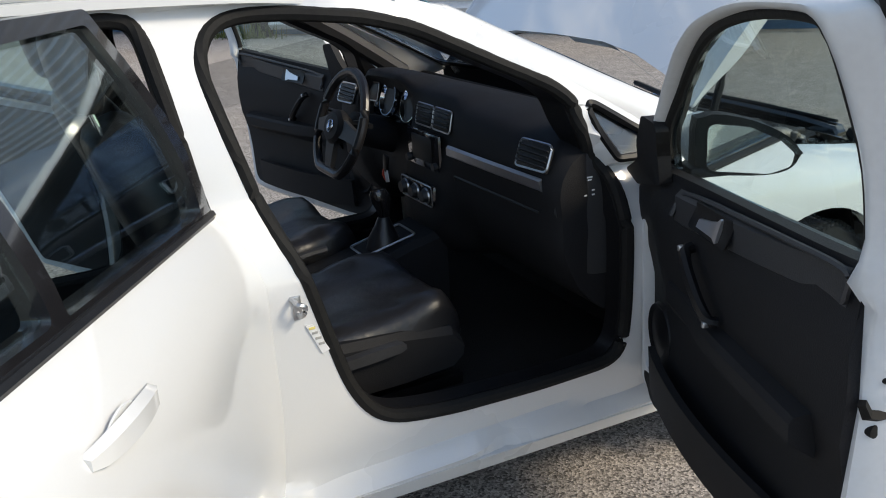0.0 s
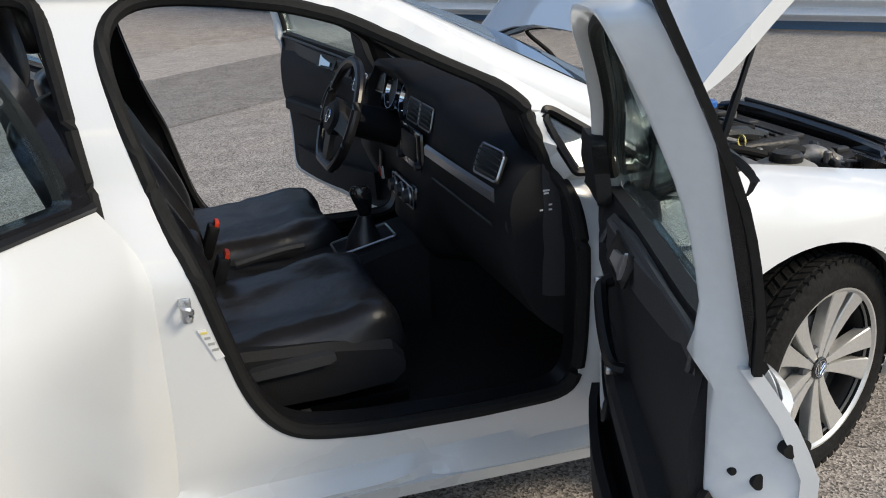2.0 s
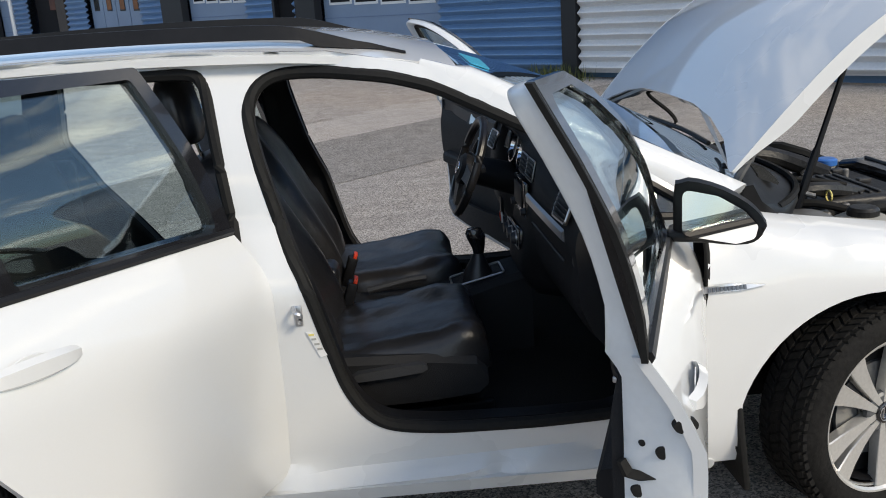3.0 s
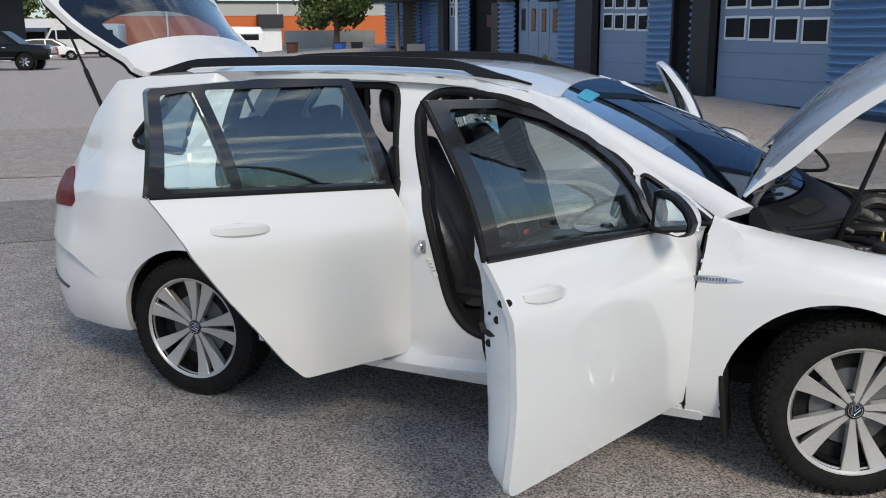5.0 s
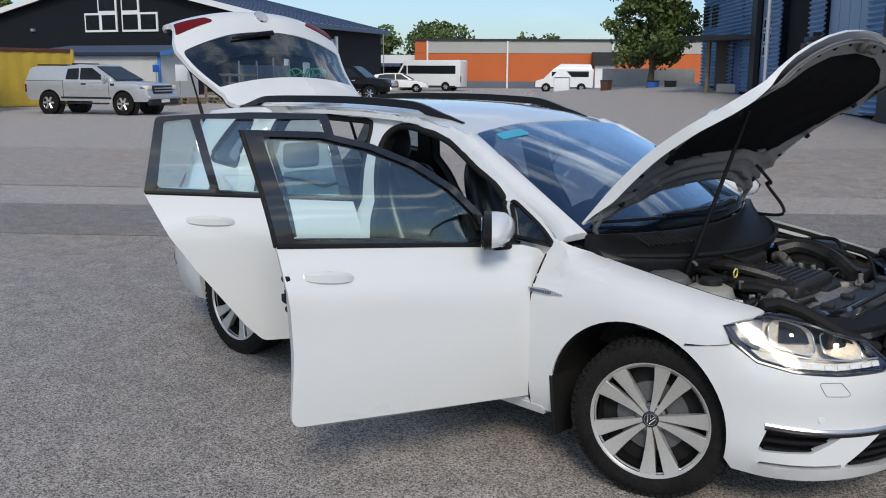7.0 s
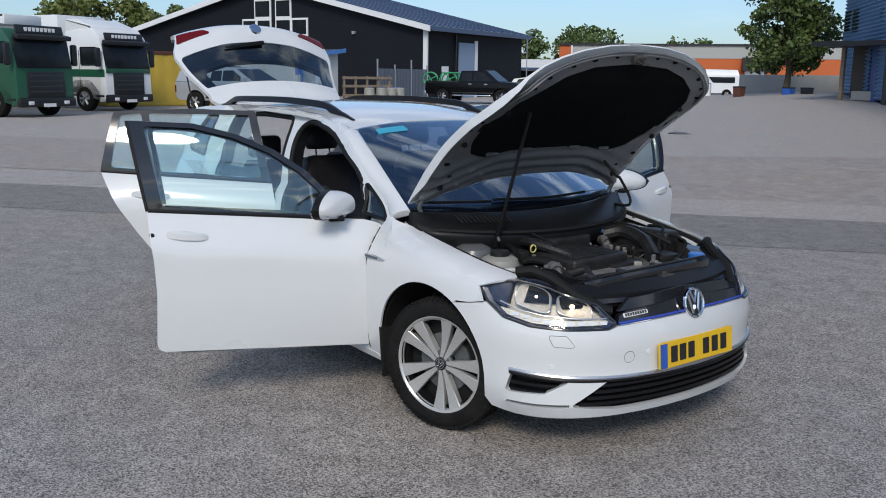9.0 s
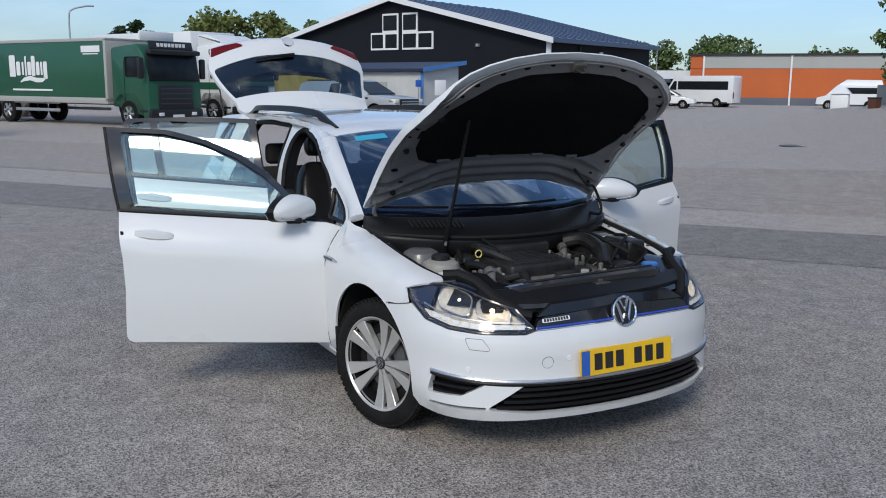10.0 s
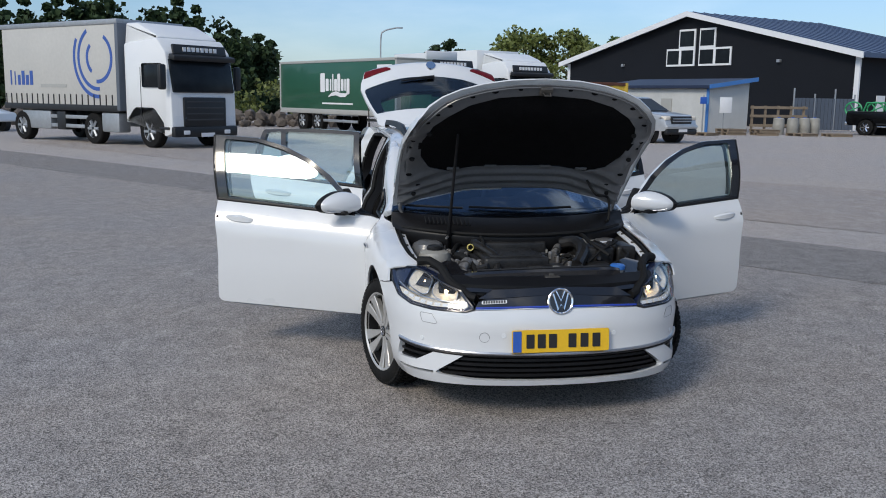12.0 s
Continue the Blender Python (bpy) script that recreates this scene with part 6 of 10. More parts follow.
def tail():
    """Rear bumper, tail lamps and the load bay frame."""
    def back(s, z, d):
        a = abs(s)
        y = a if a < 0.50 else 0.50 + 0.31 * math.sin(min(1, (a - 0.50) / 0.62) * math.pi / 2)
        x = -3.70 + 0.05 * (min(a, 0.7) / 0.7) ** 2 + (0 if a < 0.50 else 0.48 * (1 - math.cos(min(1, (a - 0.50) / 0.62) * math.pi / 2))) + max(0, a - 1.12)
        if a > 0.9:
            y = y * (1 - smooth(0.9, 1.2, a)) + half_width(x) * smooth(0.9, 1.2, a)
        o = curve((0.20, 0.10), (0.30, 0.03), (0.45, 0.0), (0.60, 0.012), (0.68, 0.04))(z)
        k = (1 - smooth(0.55, 1.1, a))
        p = Vector((x + (o + d) * k, y - (o + d) * (1 - k), z))
        return Vector((p.x, p.y if s > 0 else -p.y, z))
    half = [(0, 0.66), (0.6, 0.66), (0.95, 0.665), (1.2, 0.655), (1.36, 0.56), (1.33, 0.47), (1.312, 0.40), (1.30, 0.30), (1.29, 0.255), (1.0, 0.235), (0, 0.235)]
    full = half + [(-a, b) for a, b in reversed(half[1:-1])]
    bm = bmesh.new()
    panel(bm, ring(full, 0.06), back, [], 0.08, 0.03)
    b = part("rear_bumper", bm, PAINT, car)
    for s in (-1, 1):
        bm = bmesh.new()
        panel(bm, ring([(s * 0.72, 0.440, 0.01), (s * 0.92, 0.405, 0.01), (s * 0.93, 0.418, 0.01), (s * 0.72, 0.466, 0.01)], 0.03), lambda a, z, d: back(a, z, d - 0.004), [], 0.05, 0.01)
        part("bumper_slot", bm, BLACK_GLOSS, b)
        bm = bmesh.new()
        panel(bm, ring([(-3.54, 0.795, 0.02), (-3.46, 0.960, 0.02), (-3.37, 0.990, 0.02), (-3.28, 0.845, 0.02), (-3.31, 0.815, 0.015)], 0.03), lambda x, z, d: side_surf(x, z, d - 0.006), [], 0.04, 0.03)
        part("tail_lamp", sided(bm, s), RED_LENS, car, "red tail lamp in a black surround")
        bm = bmesh.new()
        loft(bm, [[(x, s * 0.90, z), (x, s * 0.50, z), (x + 0.02 * (x - AXLE), s * 0.50, z + 0.02), (x + 0.02 * (x - AXLE), s * 0.85, z + 0.02)] for x, z in arc(AXLE, R_TYRE, 0.375, 185, -5, 24)])
        bmesh.ops.translate(bm, vec=(0, -s * 0.075, 0), verts=bm.verts)
        part("wheel_arch_liner", bm, RUBBER, car)
        bm = bmesh.new()
        box(bm, (-2.90, s * 0.60, 0.80), (0.88, 0.10, 0.40), 0.03)
        part("boot_side_lining", bm, PLASTIC, car)
    bm = bmesh.new()
    box(bm, (-3.0, 0, 0.56), (1.20, 1.14, 0.05), 0.02)
    part("boot_floor", bm, CARPET, car)


def underbody():
    for name, at, size, r in (("floor_pan", (-1.55, 0, 0.255), (2.3, 1.42, 0.07), 0.03), ("rear_pan", (-3.0, 0, 0.34), (1.1, 0.96, 0.26), 0.05), ("engine_tray", (0.05, 0, 0.27), (1.10, 0.98, 0.10), 0.04)):
        bm = bmesh.new()
        box(bm, at, size, r)
        part(name, bm, RUBBER, car)


for side in (-1, 1):
    body_sides(side)
    wing(side)
    headlight(side)
    front_door(side)
    rear_door(side)
wheels()
front_bumper()
grille()
roof()
windscreen()
bonnet()
tailgate()
tail()
underbody()

# ---- the car's inside ----
def inner_trims():
    for s in (-1, 1):
        bm = bmesh.new()
        outer = [(-0.56, 0.30), (-0.55, 0.90), (-0.72, 1.06), (-0.90, 1.19), (-1.08, 1.29), (-1.4, 1.375), (-1.9, 1.40), (-2.5, 1.395), (-2.95, 1.36), (-3.2, 1.06), (-3.2, 0.70), (-2.5, 0.70), (-2.2, 0.30)]
        grow = lambda o, k: [(p[0], p[1]) for p in ring(o, 0.05)]
        panel(bm, ring(outer, 0.06), lambda x, z, d: side_surf(x, z, d + 0.102), [ring(grow(OPEN_F, 0), 0.06), ring(grow(OPEN_R, 0), 0.06), ring(QUARTER_R, 0.05)], 0.09, 0.02)
        part("inner_side_trim", sided(bm, s), PLASTIC, car)
        bm = bmesh.new()
        tube(bm, spline([side_surf(-0.55, 0.98, 0.10), side_surf(-0.80, 1.15, 0.10), side_surf(-1.08, 1.31, 0.10)], 6), 0.035, 8)
        part("screen_pillar_trim", sided(bm, s), PLASTIC_GREY, car)
    bm = bmesh.new()
    box(bm, (-1.40, 0, 0.305), (1.95, 1.40, 0.03), 0.01)
    part("floor_carpet", bm, CARPET, car)
    bm = bmesh.new()
    box(bm, (-0.44, 0, 0.64), (0.03, 1.44, 0.66), 0.01)
    part("bulkhead", bm, CARPET, car)
    for s in (-1, 1):
        bm = bmesh.new()
        panel(bm, ring([(-0.62, 0.315, 0.03), (-0.62, 0.365, 0.03), (-1.46, 0.375, 0.03), (-1.46, 0.315, 0.03)], 0.08), lambda x, z, d: Vector((x, 0.735 - 0.3 * (z - 0.315) - d, z)), [], 0.1, 0.03)
        part("sill_trim", sided(bm, s), PLASTIC, car)


def soft_block(bm, rows):
    """A stuffed body from cross rows, relaxed a little."""
    loft(bm, rows)
    bmesh.ops.subdivide_edges(bm, edges=list(bm.edges), cuts=1, use_grid_fill=True, smooth=0.0)
    for _ in range(2):
        bmesh.ops.smooth_vert(bm, verts=bm.verts, factor=0.5, use_axis_x=True, use_axis_y=True, use_axis_z=True)
    return bm


def crumple(bm, amount, size, seed):
    for v in bm.verts:
        k = noise.noise((v.co.x * size + seed, v.co.y * size, v.co.z * size * 0.6)) + 0.5 * noise.noise((v.co.x * size * 2.3, v.co.y * size * 2.6 + seed, v.co.z * size))
        v.co += v.normal * amount * k


def seat(y, s):
    """A front seat with a loose leather cover; s is its outer side."""
    base = new("front_seat")
    base.parent = car
    base["label"] = "front seat in a creased black leather cover"
    bm = bmesh.new()
    rows = []
    for x, top, w, bot in ((-1.56, 0.520, 0.225, 0.43), (-1.50, 0.560, 0.245, 0.42), (-1.40, 0.560, 0.250, 0.42), (-1.25, 0.575, 0.250, 0.42), (-1.12, 0.598, 0.248, 0.42), (-1.045, 0.598, 0.238, 0.43), (-1.015, 0.560, 0.220, 0.44), (-1.012, 0.50, 0.205, 0.45)):
        row = []
        for e, h in ((-1.0, 0.0), (-1.04, 0.45), (-0.98, 0.88), (-0.80, 1.04), (-0.55, 0.96), (-0.2, 0.90), (0.2, 0.90), (0.55, 0.96), (0.80, 1.04), (0.98, 0.88), (1.04, 0.45), (1.0, 0.0)):
            row.append((x, y + e * w, bot + (top - bot) * h))
        rows.append(row)
    soft_block(bm, rows)
    bmesh.ops.subdivide_edges(bm, edges=list(bm.edges), cuts=1, use_grid_fill=True)
    bm.normal_update()
    crumple(bm, 0.011, 9.0, y * 10)
    part("seat_cushion", bm, LEATHER, base, angle=60)
    bm = bmesh.new()
    rows = []
    for t, w, th in ((0.0, 0.235, 0.11), (0.12, 0.250, 0.13), (0.3, 0.255, 0.13), (0.5, 0.25, 0.12), (0.7, 0.235, 0.11), (0.88, 0.20, 0.095), (0.97, 0.165, 0.08), (1.0, 0.13, 0.05)):
        cx, cz = -1.535 - 0.235 * t - 0.03 * t * t, 0.50 + 0.62 * t
        row = []
        for e, f in ((-1.0, -0.4), (-1.04, 0.4), (-0.92, 0.95), (-0.7, 1.0), (-0.35, 0.72), (0, 0.66), (0.35, 0.72), (0.7, 1.0), (0.92, 0.95), (1.04, 0.4), (1.0, -0.4), (0.6, -0.72), (0, -0.78), (-0.6, -0.72)):
            row.append((cx + f * th * 0.93, y + e * w, cz + f * th * 0.36))
        rows.append(row)
    soft_block(bm, rows)
    bm.normal_update()
    crumple(bm, 0.006, 8.0, y * 7 + 3)
    part("seat_back", bm, LEATHER, base, angle=60)
    bm = bmesh.new()
    rows = []
    for t, w, th in ((0, 0.10, 0.035), (0.15, 0.125, 0.05), (0.5, 0.13, 0.055), (0.85, 0.118, 0.05), (1.0, 0.09, 0.03)):
        cx, cz = -1.825 - 0.03 * t, 1.165 + 0.19 * t
        rows.append([(cx + th * math.cos(a), y + w * math.copysign(abs(math.sin(a)) ** 0.6, math.sin(a)), cz) for a in np.linspace(0, 2 * math.pi, 16, endpoint=False)])
    soft_block(bm, rows)
    part("headrest", bm, LEATHER, base, angle=60)
    for e in (-0.05, 0.05):
        bm = bmesh.new()
        tube(bm, [(-1.80, y + e, 1.10), (-1.825, y + e, 1.19)], 0.006, 8)
        part("headrest_post", bm, CHROME, base)
    bm = bmesh.new()
    rows = []
    for x, z0, z1 in ((-1.58, 0.395, 0.56), (-1.45, 0.385, 0.555), (-1.20, 0.385, 0.54), (-1.06, 0.395, 0.52), (-1.03, 0.42, 0.48)):
        rows.append([(x, y + s * 0.20, z0), (x, y + s * 0.262, z0 + 0.012), (x, y + s * 0.270, z1 - 0.02), (x, y + s * 0.255, z1), (x, y + s * 0.20, z1)])
    loft(bm, rows)
    part("seat_side_cover", bm, PLASTIC, base)
    bm = bmesh.new()
    rows = []
    for x, r in ((-1.42, 0.006), (-1.40, 0.014), (-1.30, 0.016), (-1.22, 0.014), (-1.205, 0.006)):
        rows.append([(x, y + s * 0.268, 0.500 - r + (x + 1.4) * 0.06), (x, y + s * 0.290, 0.500 - r * 0.8 + (x + 1.4) * 0.06), (x, y + s * 0.290, 0.500 + r + (x + 1.4) * 0.06), (x, y + s * 0.268, 0.500 + r * 1.2 + (x + 1.4) * 0.06)])
    loft(bm, rows)
    part("height_lever", bm, PLASTIC_GREY, base)
    for e in (-0.20, 0.22):
        bm = bmesh.new()
        box(bm, (-1.32, y + e, 0.338), (0.62, 0.035, 0.035), 0.006)
        part("seat_rail", bm, BLACK_TRIM, base)
    bm = bmesh.new()
    box(bm, (-1.285, y + s * 0.248, 0.355), (0.03, 0.02, 0.024), 0.006)
    part("rail_bolt", bm, SILVER, base)
    # belt buckle on the inner side
    bm = bmesh.new()
    box(bm, (-1.42, y - s * 0.215, 0.58), (0.035, 0.055, 0.11), 0.008, turn_y(20))
    b = part("belt_buckle", bm, BLACK_TRIM, base)
    bm = bmesh.new()
    box(bm, (-1.395, y - s * 0.215, 0.634), (0.014, 0.045, 0.022), 0.003, turn_y(20))
    part("buckle_button", bm, RED_PLASTIC, b)


def rear_bench():
    base = new("rear_bench")
    base.parent = car
    base["label"] = "dark cloth rear bench"
    bm = bmesh.new()
    soft_block(bm, [[(x, y, z) for y, z in ((-0.64, 0.36), (-0.65, top - 0.02), (-0.5, top), (-0.15, top - 0.012), (0.15, top - 0.012), (0.5, top), (0.65, top - 0.02), (0.64, 0.36))] for x, top in ((-2.46, 0.56), (-2.3, 0.575), (-2.1, 0.60), (-1.98, 0.59), (-1.95, 0.52))])
    part("bench_cushion", bm, CLOTH, base, angle=60)
    bm = bmesh.new()
    soft_block(bm, [[(cx - 0.06, y, cz), (cx + 0.06, y, cz + 0.01), (cx + 0.075, y * 0.5, cz + 0.012), (cx + 0.06, 0, cz + 0.01), (cx + 0.075, -y * 0.5, cz + 0.012), (cx + 0.06, -y, cz + 0.01), (cx - 0.06, -y, cz)] for cx, cz, y in ((-2.44, 0.55, 0.62), (-2.49, 0.75, 0.63), (-2.55, 0.95, 0.60), (-2.58, 1.05, 0.54))])
    part("bench_back", bm, CLOTH, base, angle=60)
    for y in (-0.38, 0.38):
        bm = bmesh.new()
        box(bm, (-2.60, y, 1.13), (0.09, 0.24, 0.15), 0.035, seg=3)
        part("rear_headrest", bm, CLOTH, base)


DASH = {
    "outer": [(-0.36, 0.93), (-0.55, 0.990), (-0.70, 1.000), (-0.768, 0.978), (-0.800, 0.925), (-0.808, 0.855), (-0.800, 0.800), (-0.80, 0.70), (-0.755, 0.60), (-0.68, 0.52), (-0.50, 0.50), (-0.40, 0.60)],
    "wheel": [(-0.36, 0.93), (-0.55, 0.990), (-0.68, 1.035), (-0.775, 1.040), (-0.785, 1.022), (-0.725, 0.960), (-0.740, 0.880), (-0.760, 0.780), (-0.75, 0.68), (-0.70, 0.60), (-0.50, 0.55), (-0.40, 0.60)],
    "middle": [(-0.36, 0.93), (-0.55, 0.990), (-0.67, 1.018), (-0.745, 1.008), (-0.765, 0.985), (-0.783, 0.900), (-0.805, 0.800), (-0.825, 0.700), (-0.840, 0.60), (-0.80, 0.52), (-0.50, 0.50), (-0.40, 0.60)],
}


def dash():
    stations = [(-0.745, "outer"), (-0.70, "outer"), (-0.42, "outer"), (-0.22, "outer"), (-0.145, "middle"), (0.0, "middle"), (0.13, "middle"), (0.185, "wheel"), (0.30, "wheel"), (0.48, "wheel"), (0.55, "outer"), (0.70, "outer"), (0.745, "outer")]
    rows = []
    for y, k in stations:
        shrink = 0.03 if abs(y) > 0.72 else 0.0
        rows.append([(x + shrink * (0.6 if x < -0.5 else 0), y, z - shrink * 0.5 - 0.03 * smooth(0.45, 0.75, abs(y)) * smooth(0.85, 0.95, z) + (0.012 * math.cos(y * 2) if z > 0.9 else 0)) for x, z in DASH[k]])
    bm = bmesh.new()
    loft(bm, rows)
    bmesh.ops.subdivide_edges(bm, edges=list(bm.edges), cuts=1, use_grid_fill=True)
    for _ in range(1):
        bmesh.ops.smooth_vert(bm, verts=bm.verts, factor=0.4, use_axis_x=True, use_axis_y=True, use_axis_z=True)
    d = part("dashboard", bm, PLASTIC, car, angle=50)
    # round end panel with small print
    for s in (-1, 1):
        bm = bmesh.new()
        panel(bm, ring([(-0.46, 0.60, 0.05), (-0.52, 0.93, 0.10), (-0.70, 0.955, 0.08), (-0.79, 0.90, 0.06), (-0.795, 0.80, 0.05), (-0.72, 0.62, 0.06)], 0.04), lambda x, z, dd: Vector((x, 0.748 - dd - 0.03 * ((x + 0.62) / 0.2) ** 2, z)), [], 0.06, 0.02)
        e = part("end_panel", sided(bm, s), PLASTIC_GREY, d)
        for x, z, w in ((-0.70, 0.885, 0.016), (-0.70, 0.878, 0.012), (-0.69, 0.850, 0.008), (-0.712, 0.838, 0.008), (-0.69, 0.838, 0.008)):
            bm = bmesh.new()
            box(bm, (x, 0.747 - 0.03 * ((x + 0.62) / 0.2) ** 2 + 0.0015, z), (w, 0.002, 0.004))
            part("end_panel_print", sided(bm, s), PRINT_WHITE, e)
    # side vents
    for y in (-0.640, 0.640):
        m = Matrix.Translation((-0.800, y, 0.937)) @ turn_y(22).to_4x4()
        t = bmesh.new()
        tube(t, [(0, a, b) for a, b in ring([(-0.072, -0.030, 0.015), (0.072, -0.036, 0.015), (0.078, 0.036, 0.015), (-0.066, 0.040, 0.02)], 0.02)], 0.0035, 5, closed=True)
        v = part("side_vent", join(bmesh.new(), t, m), SILVER, d)
        t = bmesh.new()
        box(t, (0.004, 0, 0), (0.012, 0.138, 0.068), 0.004)
        part("vent_throat", join(bmesh.new(), t, m), PRINT_DARK, v)
        for z in (-0.022, -0.008, 0.006, 0.020):
            t = bmesh.new()
            box(t, (-0.003, 0, z), (0.016, 0.132, 0.003), 0.0, turn_y(25))
            part("vent_slat", join(bmesh.new(), t, m), PLASTIC_GREY, v)
    for y in (-0.106, 0.014):
        m = Matrix.Translation((-0.786, y, 0.946)) @ turn_y(12).to_4x4()
        t = bmesh.new()
        tube(t, [(0, a, b) for a, b in ring([(-0.056, -0.034, 0.012), (0.056, -0.034, 0.012), (0.056, 0.034, 0.012), (-0.056, 0.034, 0.012)], 0.02)], 0.003, 5, closed=True)
        v = part("middle_vent", join(bmesh.new(), t, m), SILVER, d)
        t = bmesh.new()
        box(t, (0.004, 0, 0), (0.012, 0.108, 0.064), 0.004)
        part("vent_throat", join(bmesh.new(), t, m), PRINT_DARK, v)
        for z in (-0.020, -0.006, 0.008, 0.022):
            t = bmesh.new()
            box(t, (-0.003, 0, z), (0.016, 0.10, 0.003), 0.0, turn_y(25))
            part("vent_slat", join(bmesh.new(), t, m), PLASTIC_GREY, v)
    m = Matrix.Translation((-0.765, 0.475, 0.962)) @ turn_y(12).to_4x4()
    t = bmesh.new()
    tube(t, [(0, a, b) for a, b in ring([(-0.050, -0.030, 0.012), (0.045, -0.036, 0.012), (0.055, 0.030, 0.012), (-0.050, 0.036, 0.012)], 0.02)], 0.003, 5, closed=True)
    v = part("cluster_vent", join(bmesh.new(), t, m), SILVER, d)
    t = bmesh.new()
    box(t, (0.004, 0, 0), (0.012, 0.095, 0.060), 0.004)
    part("vent_throat", join(bmesh.new(), t, m), PRINT_DARK, v)
    # bright strip over the glove box, and its joint
    bm = bmesh.new()
    rows = []
    for k in range(12):
        y = -0.185 - 0.50 * k / 11
        x = -0.812 + 0.006 * (k / 11) ** 2
        rows.append([(x, y, 0.852), (x - 0.008, y, 0.858), (x - 0.008, y, 0.880), (x, y, 0.887)])
    loft(bm, rows)
    part("dash_strip", bm, SILVER, d, "satin silver strip")
    bm = bmesh.new()
    tube(bm, [(-0.802, -0.20, 0.79), (-0.802, -0.66, 0.79)], 0.004, 5)
    tube(bm, [(-0.805, -0.20, 0.79), (-0.74, -0.20, 0.58)], 0.004, 5)
    part("glove_box_joint", bm, PRINT_DARK, d)
    # instrument cluster
    m = Matrix.Translation((-0.745, 0.270, 0.946)) @ turn_y(18).to_4x4()
    t = bmesh.new()
    box(t, (0.01, 0.02, 0), (0.02, 0.36, 0.135), 0.03, seg=3)
    c = part("instrument_binnacle", join(bmesh.new(), t, m), BLACK_GLOSS, d)
    for y in (-0.085, 0.085):
        t = bmesh.new()
        lathe(t, [(0.0, 0.064), (-0.014, 0.062), (-0.014, 0.058), (0.0, 0.054)], 32, "X", (-0.004, y, 0), full=False)
        part("dial_ring", join(bmesh.new(), t, m), CHROME, c)
        t = bmesh.new()
        lathe(t, [(-0.002, 0.055), (-0.002, 0)], 32, "X", (-0.002, y, 0), full=False)
        part("dial_face", join(bmesh.new(), t, m), PRINT_DARK, c)
    # radio, climate panel with knobs
    bm = bmesh.new()
    box(bm, (-0.800, 0, 0.838), (0.02, 0.225, 0.125), 0.01)
    r = part("radio_panel", bm, BLACK_GLOSS, d)
    bm = bmesh.new()
    box(bm, (-0.812, 0, 0.845), (0.006, 0.135, 0.080), 0.004)
    part("radio_screen", bm, PRINT_DARK, r)
    for y in (-0.092, 0.092):
        bm = bmesh.new()
        lathe(bm, [(-0.012, 0), (-0.012, 0.012), (0.01, 0.014)], 20, "X", (-0.812, y, 0.80), full=False)
        part("radio_knob", bm, PLASTIC_GREY, r)
    bm = bmesh.new()
    box(bm, (-0.824, 0.012, 0.705), (0.02, 0.225, 0.070), 0.01, turn_y(6))
    k = part("climate_panel", bm, BLACK_GLOSS, d)
    bm = bmesh.new()
    tube(bm, [(-0.835, a + 0.012, b) for a, b in ring([(-0.11, 0.672, 0.01), (0.11, 0.672, 0.01), (0.11, 0.738, 0.01), (-0.11, 0.738, 0.01)], 0.03)], 0.0025, 5, closed=True)
    part("climate_frame", bm, SILVER, k)
    for y in (-0.075, 0.0, 0.075):
        bm = bmesh.new()
        lathe(bm, [(-0.022, 0), (-0.022, 0.018), (-0.004, 0.022), (0.0, 0.026), (0.004, 0.026)], 24, "X", (-0.835, y + 0.012, 0.705), full=False)
        part("climate_knob", bm, PLASTIC_GREY, k)
        bm = bmesh.new()
        lathe(bm, [(-0.003, 0.0225), (-0.006, 0.0245), (-0.001, 0.027)], 24, "X", (-0.837, y + 0.012, 0.705), full=False)
        part("knob_ring", bm, SILVER, k)
    # key fob with a tag hanging from the column
    bm = bmesh.new()
    box(bm, (-0.835, 0.245, 0.75), (0.012, 0.032, 0.062), 0.005, turn_x(10))
    key = part("car_key", bm, BLACK_TRIM, d)
    bm = bmesh.new()
    box(bm, (-0.838, 0.240, 0.705), (0.004, 0.03, 0.042), 0.002, turn_x(-14))
    part("key_tag", bm, PRINT_WHITE, key)
    bm = bmesh.new()
    tube(bm, spline([(-0.836, 0.255, 0.73), (-0.84, 0.265, 0.71), (-0.837, 0.250, 0.69)], 5), 0.005, 6)
    part("key_ribbon", bm, RED_PLASTIC, key)


